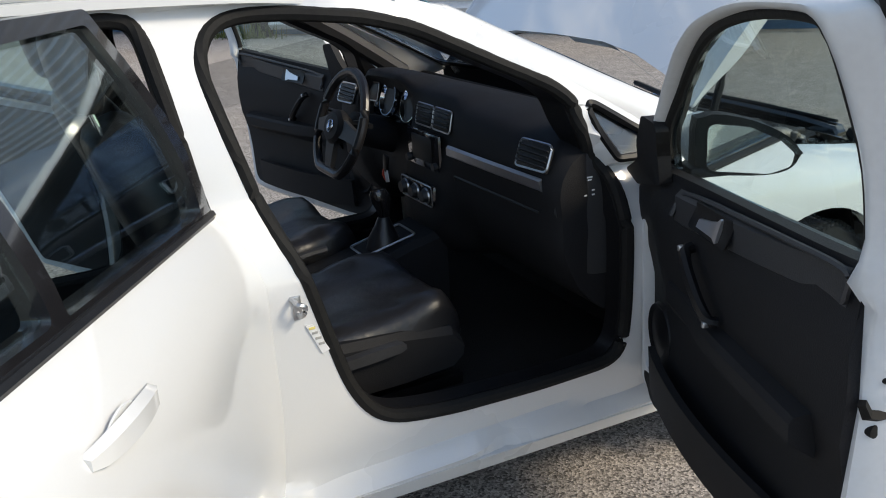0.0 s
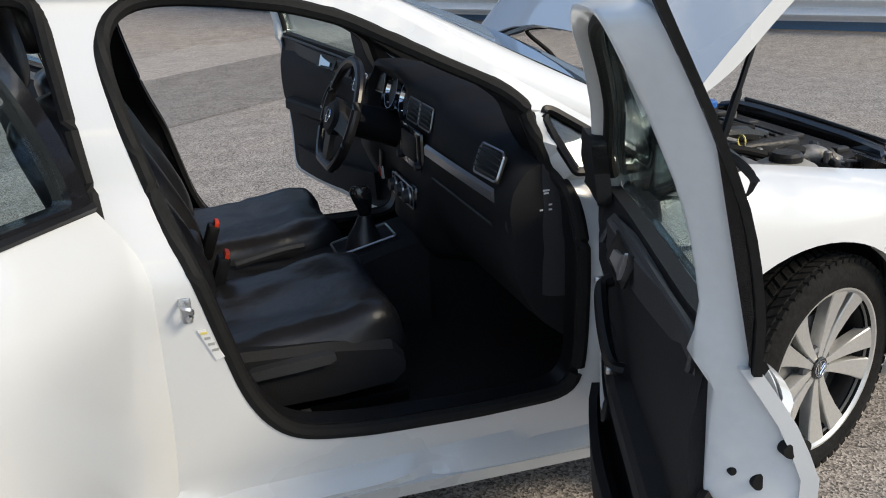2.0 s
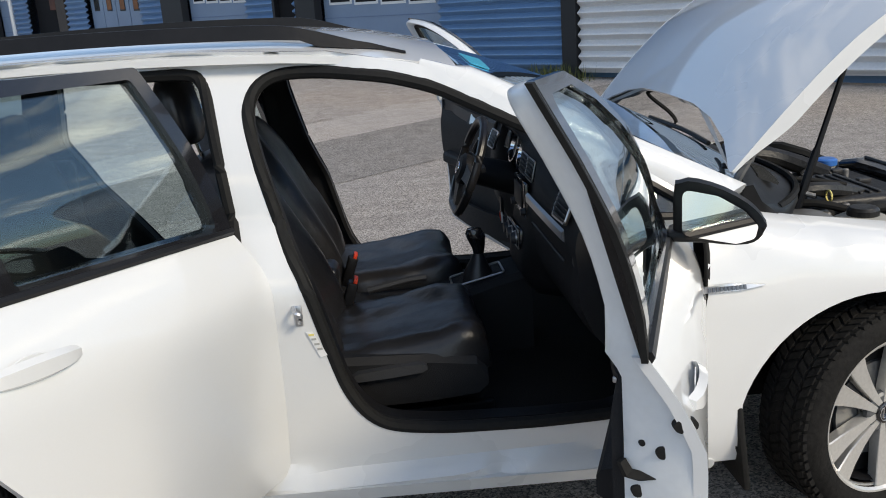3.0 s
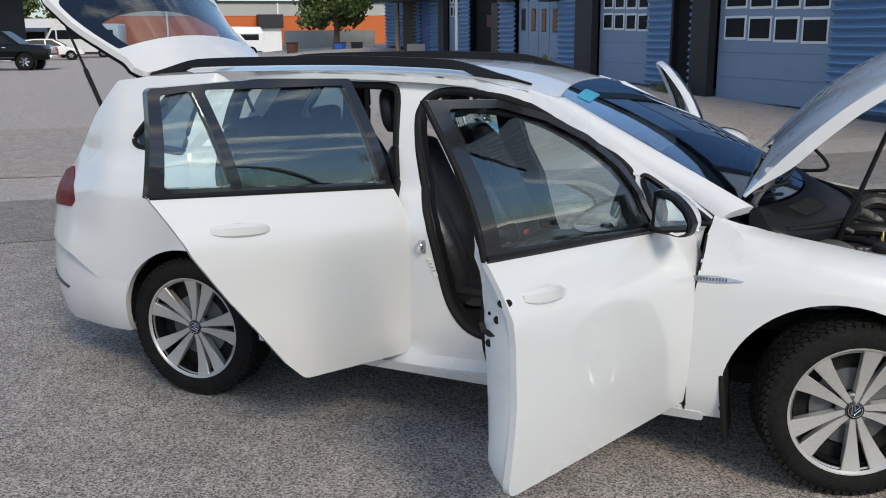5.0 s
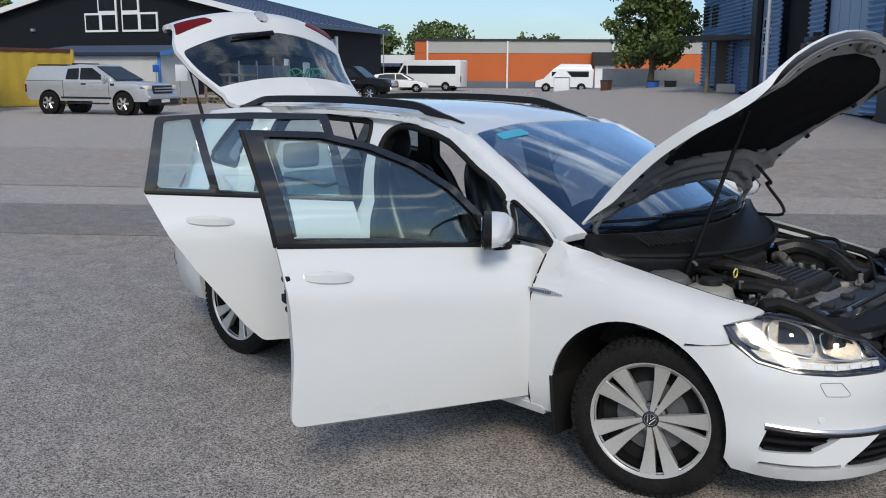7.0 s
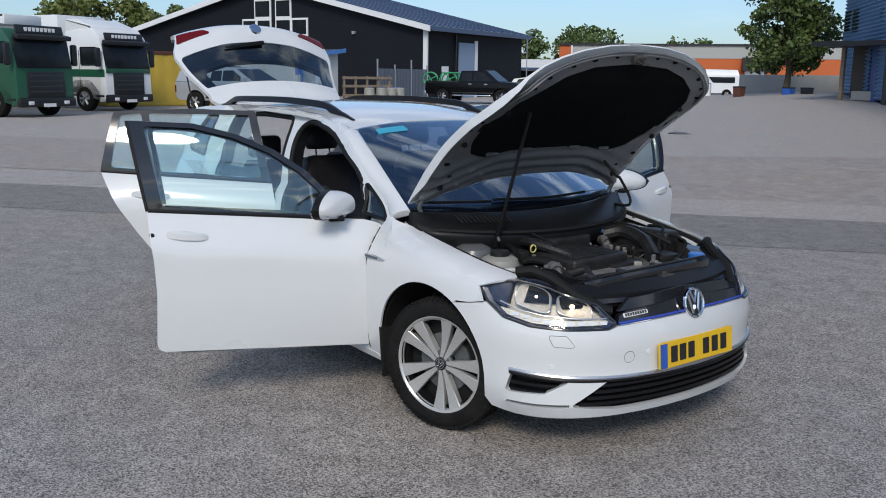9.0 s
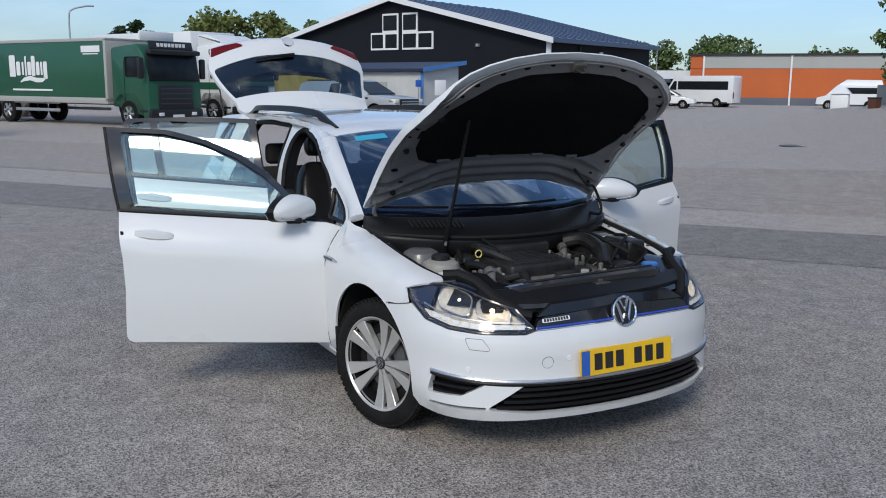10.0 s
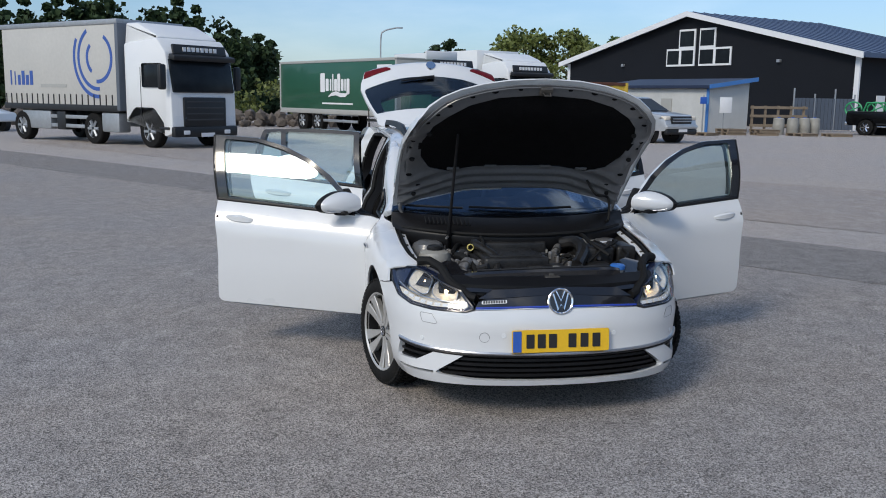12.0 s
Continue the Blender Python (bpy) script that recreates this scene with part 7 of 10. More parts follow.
def steering():
    m = Matrix.Translation((-0.940, 0.372, 0.880)) @ turn_y(21).to_4x4()
    t = bmesh.new()
    tube(t, [(0, 0.187 * math.cos(a), 0.187 * math.sin(a) if math.sin(a) > -0.88 else -0.88 * 0.187) for a in np.linspace(0, 2 * math.pi, 48, endpoint=False)], 0.0165, 10, closed=True)
    w = part("steering_wheel", join(bmesh.new(), t, m), LEATHER, car, "black three-spoke steering wheel")
    t = bmesh.new()
    loft(t, [[(x, r * math.cos(a), 0.8 * r * math.sin(a) - 0.01) for a in np.linspace(0, 2 * math.pi, 20, endpoint=False)] for x, r in ((0.03, 0.050), (0.0, 0.075), (-0.022, 0.076), (-0.034, 0.060), (-0.037, 0.02))])
    hub = part("horn_pad", join(bmesh.new(), t, m), PLASTIC, w)
    t = bmesh.new()
    lathe(t, [(-0.0365, 0.024), (-0.040, 0.023), (-0.040, 0.019), (-0.0365, 0.018)], 26, "X", (0, 0, -0.01), full=False)
    for pts in (((-0.013, 0.012), (-0.004, -0.013), (0, -0.004), (0.004, -0.013), (0.013, 0.012)),):
        tube(t, [(-0.0385, p[0], p[1] - 0.01) for p in pts], 0.0022, 5)
    part("wheel_emblem", join(bmesh.new(), t, m), CHROME, hub)
    for ang in (-8, 188, 270):
        t = bmesh.new()
        a = radians(ang)
        u, v = Vector((0, math.cos(a), math.sin(a))), Vector((0, -math.sin(a), math.cos(a)))
        r1 = 0.182 if ang != 270 else 0.150
        loft(t, [[Vector((x0 - 0.010, 0, 0)) + u * r - v * wd, Vector((x0 - 0.014, 0, 0)) + u * r + v * wd, Vector((x0 + 0.008, 0, 0)) + u * r + v * wd, Vector((x0 + 0.008, 0, 0)) + u * r - v * wd] for r, wd, x0 in ((0.060, 0.032, -0.010), (0.11, 0.026, -0.004), (r1, 0.020, 0.002))])
        sp = part("wheel_spoke", join(bmesh.new(), t, m), PLASTIC_GREY, w)
    bm = bmesh.new()
    tube(bm, [(-0.90, 0.372, 0.866), (-0.70, 0.372, 0.80)], [0.055, 0.065], 14)
    part("steering_column", bm, PLASTIC, w)
    for y1 in (0.56, 0.18):
        bm = bmesh.new()
        tube(bm, spline([(-0.89, 0.372, 0.880), (-0.895, (0.372 + y1) / 2, 0.895), (-0.905, y1, 0.90)], 4), 0.009, 8)
        part("column_stalk", bm, BLACK_TRIM, w)


def console():
    bm = bmesh.new()
    rows = []
    for x, z, w in ((-0.80, 0.60, 0.115), (-0.92, 0.575, 0.115), (-1.05, 0.535, 0.112), (-1.20, 0.510, 0.105), (-1.38, 0.515, 0.098), (-1.50, 0.53, 0.09)):
        rows.append([(x, -w, 0.32), (x, -w, z - 0.02), (x, -w + 0.02, z), (x, w - 0.02, z), (x, w, z - 0.02), (x, w, 0.32)])
    loft(bm, rows)
    c = part("centre_console", bm, PLASTIC, car)
    bm = bmesh.new()
    box(bm, (-1.60, 0, 0.60), (0.30, 0.15, 0.12), 0.03, seg=3)
    part("armrest_box", bm, LEATHER, c)
    bm = bmesh.new()
    tube(bm, [(p[0], p[1], 0.566 + 0.224 * (p[0] + 0.98)) for p in ring([(-0.885, -0.062, 0.01), (-0.885, 0.062, 0.01), (-1.065, 0.058, 0.01), (-1.065, -0.058, 0.01)], 0.04)], 0.004, 5, closed=True)
    g = part("gear_frame", bm, SILVER, c)
    bm = bmesh.new()
    loft(bm, [[(-0.97 + dx + r * math.cos(a) * 1.1, r * math.sin(a), z) for a in np.linspace(0, 2 * math.pi, 16, endpoint=False)] for z, r, dx in ((0.545, 0.055, 0), (0.58, 0.045, 0), (0.62, 0.026, 0.004), (0.645, 0.017, 0.006))])
    part("gear_gaiter", bm, LEATHER, g)
    bm = bmesh.new()
    loft(bm, [[(-0.962 + dx + r * 1.25 * math.cos(a), r * math.sin(a), z) for a in np.linspace(0, 2 * math.pi, 14, endpoint=False)] for z, r, dx in ((0.640, 0.014, 0), (0.665, 0.018, 0), (0.70, 0.026, -0.006), (0.72, 0.027, -0.01), (0.735, 0.020, -0.012), (0.738, 0.006, -0.012))])
    part("gear_knob", bm, BLACK_GLOSS, g)
    bm = bmesh.new()
    tube(bm, spline([(-1.36, 0.045, 0.53), (-1.22, 0.045, 0.555), (-1.15, 0.045, 0.56)], 4), 0.014, 8)
    part("handbrake_lever", bm, PLASTIC_GREY, c)


inner_trims()
seat(-0.365, -1)
seat(0.365, 1)
rear_bench()
dash()
steering()
console()
for s in (-1, 1):
    bm = bmesh.new()
    rows = []
    for k in range(10):
        t = k / 9
        p = Vector((-1.60 - 0.08 * t, s * (0.74 - 0.14 * t ** 1.5), 0.42 + 0.78 * t))
        rows.append([p + Vector((-0.022, 0, 0)), p + Vector((0.022, 0, 0)), p + Vector((0.022, -s * 0.003, 0)), p + Vector((-0.022, -s * 0.003, 0))])
    loft(bm, rows)
    part("seat_belt", bm, CLOTH, car)
# stickers on the B-pillar below the striker
bm = bmesh.new()
panel(bm, ring([(-1.516, 0.722), (-1.500, 0.722), (-1.468, 0.655), (-1.486, 0.650)], 0.02), lambda x, z, d: body_surf(x, z, d - 0.004), [], 0.05, 0.003)
st = part("pillar_sticker", mirror(bm), PRINT_WHITE, car)
for z, w, m in ((0.712, 0.014, YELLOW_PRINT), (0.700, 0.012, GREY_BAND), (0.686, 0.013, GREY_BAND), (0.672, 0.013, GREY_BAND)):
    bm = bmesh.new()
    x = -1.492 - (z - 0.687) * 0.45
    panel(bm, ring([(x - w / 2, z), (x + w / 2, z), (x + w / 2, z + 0.005), (x - w / 2, z + 0.005)], 0.02), lambda x, z, d: body_surf(x, z, d - 0.006), [], 0.05, 0.002)
    part("sticker_bar", mirror(bm), m, st)

# ---- the engine bay ----
bay = new("engine_bay")
bay.parent = car
bay["label"] = "open engine bay with dusty black covers and hoses"


def rib_box(name, c, s, ribs, axis, material, label=""):
    """A cover with rounded edges and raised ribs."""
    bm = bmesh.new()
    box(bm, c, s, 0.02, seg=3)
    for k in range(ribs):
        e = (k + 0.5) / ribs - 0.5
        p = Vector(c) + Vector((0 if axis == "y" else e * s[0] * 0.86, e * s[1] * 0.86 if axis == "y" else 0, s[2] / 2 + 0.001))
        if k == 0:
            ob = part(name, bm, material, bay, label)
        bm = bmesh.new()
        box(bm, p, (s[0] * 0.80 if axis == "y" else 0.012, 0.012 if axis == "y" else s[1] * 0.80, 0.012), 0.004)
        part("rib", bm, material, ob if ob.parent is car else bay)
    return ob


def hose(name, pts, r, material):
    bm = bmesh.new()
    tube(bm, spline(pts, 6), r, 9)
    return part(name, bm, material, bay)


# tub: dark floor and inner wings
bm = bmesh.new()
box(bm, (0.17, 0, 0.50), (1.10, 1.02, 0.03), 0.01)
part("bay_tray", bm, RUBBER, bay)
for s in (-1, 1):
    bm = bmesh.new()
    loft(bm, [[(x, s * 0.52, 0.50), (x, s * 0.56, WING_Z(x) - 0.17), (x, s * 0.655, WING_Z(x) - 0.075), (x, s * (BONNET_Y(x) - 0.008), WING_Z(x) - 0.035), (x, s * (BONNET_Y(x) - 0.004), WING_Z(x) - 0.06), (x, s * 0.70, WING_Z(x) - 0.12), (x, s * 0.60, 0.50)] for x in (-0.42, -0.3, -0.15, 0.0, 0.15, 0.30, 0.42)])
    part("inner_wing", bm, ENGINE, bay)
    bm = bmesh.new()
    t = bmesh.new()
    lathe(t, [(0.10, 0.0), (0.10, 0.055), (0.085, 0.085), (0.03, 0.11), (-0.12, 0.12)], 24, "Z", full=False)
    join(bm, t, Matrix.Translation((-0.06, s * 0.555, 0.735)))
    part("strut_tower", bm, PAINT_UNDER, bay)
    bm = bmesh.new()
    tube(bm, [(x, s * (BONNET_Y(x) - 0.025), WING_Z(x) - 0.018) for x in np.linspace(-0.40, 0.36, 16)], 0.012, 6)
    part("wing_edge_seal", bm, RUBBER, bay)
    bm = bmesh.new()
    loft(bm, [[(x, s * (BONNET_Y(x) - 0.014), WING_Z(x) - 0.022), (x, s * (BONNET_Y(x) - 0.062), WING_Z(x) - 0.030), (x, s * (BONNET_Y(x) - 0.062), WING_Z(x) - 0.036), (x, s * (BONNET_Y(x) - 0.014), WING_Z(x) - 0.030)] for x in np.linspace(-0.40, 0.34, 16)])
    flange = part("wing_flange", bm, PAINT_IN, bay)
    for x in (-0.30, -0.13, 0.04, 0.21):
        bm = bmesh.new()
        lathe(bm, [(-0.004, 0.011), (0.004, 0.010), (0.006, 0.007), (0.006, 0.0)], 10, "Z", (x, s * (BONNET_Y(x) - 0.042), WING_Z(x) - 0.026), full=False)
        part("flange_bolt", bm, STEEL, bay)
    bm = bmesh.new()
    tube(bm, [nose_surf(s * a, z + 0.012, 0.035) for a, z in ((0.46, 0.640), (0.50, 0.648), (0.64, 0.708), (0.80, 0.765), (0.93, 0.790), (1.0, 0.785))], 0.024, 8)
    part("headlight_seal", bm, RUBBER, bay)
    bm = bmesh.new()
    loft(bm, [[nose_surf(s * a, 0.68, 0.04), nose_surf(s * a, 0.72 + 0.05 * smooth(0.5, 0.9, a), 0.05), nose_surf(s * a, 0.745 + 0.05 * smooth(0.5, 0.9, a), 0.15), nose_surf(s * a, 0.68, 0.17)] for a in (0.34, 0.5, 0.65, 0.8, 0.92)])
    part("corner_cover", bm, BLACK_GLOSS, bay)
# scuttle below the windscreen
bm = bmesh.new()
rows = []
for k in range(21):
    u = (k / 20 - 0.5) * 1.40
    b = screen_surf(u, -0.01, 0.004)
    w = 0.20 - 0.10 * (abs(u) / 0.7) ** 3
    rows.append([b, b + Vector((0.03, 0, 0.002)), b + Vector((w * 0.55, 0, -0.045)), b + Vector((w, 0, -0.082)), b + Vector((w + 0.01, 0, -0.10)), b + Vector((w - 0.02, 0, -0.17)), b + Vector((0, 0, -0.17))])
loft(bm, rows)
part("scuttle_panel", bm, BLACK_TRIM, bay, angle=60)
bm = bmesh.new()
tube(bm, [screen_surf((k / 20 - 0.5) * 1.30, -0.01, 0.0) + Vector((0.210 - 0.11 * (abs(k / 20 - 0.5) * 2) ** 3, 0, -0.080)) for k in range(21)], 0.011, 6)
part("scuttle_seal", bm, RUBBER, bay)
for k in range(12):
    bm = bmesh.new()
    b = screen_surf(-0.52 + k * 0.022, -0.01, 0.0)
    box(bm, b + Vector((0.075, 0, -0.026)), (0.07, 0.006, 0.008), 0.0, turn_y(24))
    part("scuttle_slat", bm, PRINT_DARK, bay)
# front carrier
bm = bmesh.new()
loft(bm, [[(0.60 - 0.10 * (y / 0.6) ** 2, y, 0.66), (0.61 - 0.10 * (y / 0.6) ** 2, y, 0.742), (0.675 - 0.12 * (y / 0.6) ** 2, y, 0.752), (0.745 - 0.14 * (y / 0.6) ** 2, y, 0.715), (0.75 - 0.14 * (y / 0.6) ** 2, y, 0.66)] for y in np.linspace(-0.60, 0.60, 17)])
part("lock_carrier", bm, BLACK_TRIM, bay)
bm = bmesh.new()
panel(bm, ring([(-0.44, 0.655), (-0.36, 0.700), (0, 0.715), (0.36, 0.700), (0.44, 0.655), (0, 0.682)], 0.05), lambda s, z, d: nose_surf(s, z, d + 0.004), [], 0.06, 0.02)
part("grille_top_cover", bm, BLACK_GLOSS, bay)
# long air duct across the front, with a ridge and two clips
bm = bmesh.new()
loft(bm, [[(x, y, z - 0.03), (x, y, z), (x + 0.012, y, z + 0.010), (x + 0.046, y, z + 0.012), (x + 0.058, y, z), (x + 0.060, y, z - 0.03)] for x, y, z in ((0.545, -0.46, 0.745), (0.575, -0.42, 0.758), (0.590, -0.25, 0.768), (0.598, 0.0, 0.774), (0.598, 0.20, 0.778), (0.590, 0.34, 0.778), (0.560, 0.40, 0.765))])
duct = part("intake_duct", bm, BLACK_GLOSS, bay)
bm = bmesh.new()
tube(bm, [(0.618, -0.40, 0.779), (0.632, 0.0, 0.790), (0.630, 0.33, 0.793)], 0.006, 6)
part("duct_ridge", bm, ENGINE, bay)
bm = bmesh.new()
loft(bm, [[(0.455 + 0.02 * k, y, 0.700), (0.455 + 0.02 * k, y, 0.742), (0.545 + 0.02 * k, y, 0.748), (0.545 + 0.02 * k, y, 0.700)] for y, k in ((-0.40, 0), (-0.2, 0.6), (0.05, 1.0), (0.30, 0.8), (0.40, 0.4))])
part("radiator_shroud", bm, ENGINE, bay)
for y in (-0.33, -0.12, 0.12, 0.31):
    bm = bmesh.new()
    box(bm, (0.505, y, 0.752), (0.05, 0.03, 0.018), 0.005)
    part("shroud_clip", bm, PLASTIC_GREY, bay)
bm = bmesh.new()
box(bm, (0.66, 0, 0.738), (0.05, 0.085, 0.03), 0.006)
box(bm, (0.655, 0, 0.755), (0.02, 0.03, 0.02), 0.004)
part("bonnet_lock", bm, STEEL, bay)
# engine and its covers
rib_box("engine_cover", (0.215, -0.115, 0.752), (0.33, 0.38, 0.10), 9, "x", ENGINE)
rib_box("air_filter_box", (-0.02, -0.05, 0.790), (0.16, 0.40, 0.10), 6, "y", ENGINE)
bm = bmesh.new()
box(bm, (0.22, 0, 0.63), (0.50, 0.62, 0.22), 0.05)
part("engine_block", bm, ENGINE_METAL, bay)
rib_box("battery_box", (0.13, 0.40, 0.755), (0.27, 0.20, 0.16), 3, "y", ENGINE)
bm = bmesh.new()
box(bm, (-0.055, 0.52, 0.822), (0.14, 0.20, 0.012), 0.004)
part("white_cover_plate", bm, PAINT_IN, bay)
bm = bmesh.new()
box(bm, (0.06, 0.36, 0.842), (0.13, 0.06, 0.016), 0.005)
part("battery_label", bm, MILKY, bay)
bm = bmesh.new()
box(bm, (0.13, 0.585, 0.775), (0.22, 0.12, 0.12), 0.02, seg=3)
part("fuse_box", bm, ENGINE, bay)
# coolant bottle and caps
bm = bmesh.new()
lathe(bm, [(-0.07, 0.0), (-0.07, 0.085), (0.0, 0.098), (0.035, 0.085), (0.048, 0.06), (0.05, 0.045), (0.048, 0.0)], 26, "Z", (0.125, -0.545, 0.762), full=False)
part("coolant_bottle", bm, MILKY, bay)
bm = bmesh.new()
lathe(bm, [(0.0, 0.046), (0.022, 0.046), (0.030, 0.038), (0.030, 0)], 22, "Z", (0.125, -0.545, 0.806), full=False)
part("coolant_cap", bm, ENGINE, bay)
bm = bmesh.new()
lathe(bm, [(0.0, 0.042), (0.020, 0.042), (0.026, 0.034), (0.026, 0)], 22, "Z", (0.519, 0.423, 0.756), full=False)
part("washer_cap", bm, BLUE_PLASTIC, bay)
bm = bmesh.new()
lathe(bm, [(-0.06, 0.04), (0.0, 0.036)], 20, "Z", (0.519, 0.423, 0.756))
part("washer_neck", bm, MILKY, bay)
bm = bmesh.new()
tube(bm, [(0.13, -0.335 + 0.018 * math.cos(a), 0.822 + 0.018 * math.sin(a)) for a in np.linspace(0, 6, 14)], 0.0035, 5, closed=True)
part("dipstick_ring", bm, YELLOW_PRINT, bay)
bm = bmesh.new()
box(bm, (0.02, 0.275, 0.838), (0.07, 0.016, 0.022), 0.004, turn_z(30))
part("blue_connector", bm, BLUE_PLASTIC, bay)
bm = bmesh.new()
lathe(bm, [(-0.05, 0.02), (0.0, 0.026), (0.05, 0.022)], 16, "X", (-0.05, -0.17, 0.86))
part("alloy_pipe_joint", bm, ENGINE_METAL, bay)
bm = bmesh.new()
for p, r in (((0.30, -0.36, 0.74), 0.045), ((0.33, -0.30, 0.72), 0.03), ((0.26, -0.31, 0.75), 0.028)):
    t = bmesh.new()
    lathe(t, [(-0.03, r), (0.02, r), (0.03, r * 0.7), (0.035, 0)], 16, "X", full=False)
    join(bm, t, Matrix.Translation(p))
part("alternator", bm, ENGINE_METAL, bay)
hose("large_hose", [(-0.02, -0.28, 0.83), (0.12, -0.30, 0.84), (0.30, -0.22, 0.79), (0.42, -0.24, 0.72)], 0.024, ENGINE)
hose("radiator_hose", [(0.20, -0.43, 0.79), (0.28, -0.40, 0.79), (0.38, -0.36, 0.74), (0.46, -0.36, 0.70)], 0.019, RUBBER)
hose("coolant_hose", [(0.14, -0.44, 0.80), (0.05, -0.40, 0.82), (-0.06, -0.34, 0.81), (-0.12, -0.22, 0.80)], 0.013, RUBBER)
hose("vacuum_hose", [(-0.10, -0.10, 0.86), (0.0, -0.24, 0.875), (0.12, -0.26, 0.86), (0.22, -0.27, 0.84)], 0.008, RUBBER)
hose("intake_hose", [(0.06, 0.24, 0.83), (0.14, 0.30, 0.85), (0.28, 0.30, 0.82), (0.42, 0.22, 0.76)], 0.035, ENGINE)
hose("wiring_loom", [(-0.14, 0.10, 0.86), (-0.12, 0.30, 0.87), (0.0, 0.38, 0.87), (0.22, 0.36, 0.86), (0.34, 0.44, 0.80)], 0.011, RUBBER)
hose("battery_cable", [(0.10, 0.55, 0.85), (0.22, 0.52, 0.86), (0.30, 0.40, 0.82), (0.36, 0.30, 0.76)], 0.009, RUBBER)
hose("ground_cable", [(0.24, 0.56, 0.82), (0.36, 0.54, 0.80), (0.44, 0.40, 0.76), (0.50, 0.25, 0.74)], 0.008, RUBBER)
hose("thin_pipe", [(-0.16, -0.40, 0.86), (-0.05, -0.42, 0.875), (0.02, -0.46, 0.86)], 0.007, ENGINE_METAL)
hose("second_pipe", [(-0.16, 0.02, 0.88), (-0.12, -0.12, 0.885), (-0.14, -0.30, 0.87)], 0.008, ENGINE_METAL)
bm = bmesh.new()
box(bm, (0.26, -0.60, 0.772), (0.035, 0.05, 0.012), 0.003)
part("warning_label", bm, PRINT_WHITE, bay)
for p, sz in (((-0.14, -0.28, 0.83), (0.09, 0.11, 0.07)), ((-0.15, 0.20, 0.84), (0.09, 0.13, 0.06)), ((0.36, 0.05, 0.73), (0.10, 0.22, 0.06)), ((0.36, 0.36, 0.72), (0.12, 0.14, 0.09)), ((0.05, -0.36, 0.76), (0.10, 0.08, 0.10))):
    bm = bmesh.new()
    box(bm, p, sz, 0.018, turn_z(random.uniform(-8, 8)), seg=2)
    part("ancillary_cover", bm, ENGINE, bay)

# wiring, small hoses and castings between the covers
rnd = random.Random(8)
for k in range(34):
    side = -1 if k % 3 else 1
    x, y = rnd.uniform(-0.12, 0.44), (rnd.uniform(0.24, 0.47) if side > 0 else -rnd.uniform(0.20, 0.46))
    pts = [Vector((x, y, rnd.uniform(0.70, 0.77)))]
    a = rnd.uniform(0, 6.28)
    for q in range(3):
        a += rnd.uniform(-0.9, 0.9)
        pts.append(pts[-1] + Vector((0.07 * math.cos(a), 0.06 * math.sin(a), rnd.uniform(-0.03, 0.03))))
    hose("small_hose" if k % 2 else "wiring_loom", [tuple(p) for p in pts], rnd.choice((0.006, 0.009, 0.013, 0.018)), ENGINE if k % 4 else RUBBER)
for k in range(12):
    bm = bmesh.new()
    x, y = rnd.uniform(-0.05, 0.42), -rnd.uniform(0.23, 0.45) if k % 3 else rnd.uniform(0.25, 0.45)
    box(bm, (x, y, rnd.uniform(0.70, 0.765)), (rnd.uniform(0.03, 0.07), rnd.uniform(0.03, 0.06), rnd.uniform(0.03, 0.05)), 0.008, turn_z(rnd.uniform(0, 90)))
    part("bracket", bm, ENGINE_METAL if k % 2 else ENGINE, bay)

# connectors, clips and bright metal bits that break up the dark bay
for k in range(44):
    if k % 2:
        x, y, z = rnd.uniform(-0.12, 0.44), -rnd.uniform(0.30, 0.50), rnd.uniform(0.745, 0.79)
    else:
        x, y, z = rnd.uniform(-0.10, 0.46), rnd.uniform(0.10, 0.33), rnd.uniform(0.745, 0.80)
    bm = bmesh.new()
    if k % 3 == 0:
        lathe(bm, [(-0.02, 0.010), (0.012, 0.012), (0.016, 0.008), (0.016, 0.0)], 10, "Z", (x, y, z), full=False)
        part("bolt_head", bm, ENGINE_METAL, bay)
    elif k % 3 == 1:
        box(bm, (x, y, z), (rnd.uniform(0.02, 0.05), rnd.uniform(0.015, 0.035), 0.022), 0.005, turn_z(rnd.uniform(0, 180)))
        part("plug_connector", bm, (PLASTIC_GREY, ENGINE_METAL, MILKY, PLASTIC_GREY)[k % 4], bay)
    else:
        a = rnd.uniform(0, 6.28)
        tube(bm, spline([(x, y, z - 0.02), (x + 0.04 * math.cos(a), y + 0.04 * math.sin(a), z + 0.015), (x + 0.09 * math.cos(a), y + 0.08 * math.sin(a), z + 0.004), (x + 0.12 * math.cos(a + 0.5), y + 0.10 * math.sin(a + 0.5), z - 0.03)], 5), rnd.choice((0.004, 0.006, 0.010)), 6)
        part("cable", bm, PLASTIC_GREY if k % 4 else RUBBER, bay)
for x, y, z, r, length in ((-0.06, -0.20, 0.815, 0.024, 0.13), (0.30, -0.38, 0.760, 0.030, 0.10), (0.06, 0.22, 0.800, 0.020, 0.10)):
    bm = bmesh.new()
    tube(bm, spline([(x, y, z), (x + length * 0.4, y - 0.02, z + 0.012), (x + length, y - 0.06, z - 0.02)], 5), r, 12)
    pipe = part("alloy_pipe", bm, ENGINE_METAL, bay)
    for t in (0.02, 0.8):
        bm = bmesh.new()
        lathe(bm, [(-0.006, r + 0.001), (-0.006, r + 0.004), (0.006, r + 0.004), (0.006, r + 0.001)], 16, "X", (x + length * t, y - 0.05 * t, z - 0.004 * t), full=False)
        part("hose_clamp", bm, STEEL, bay)

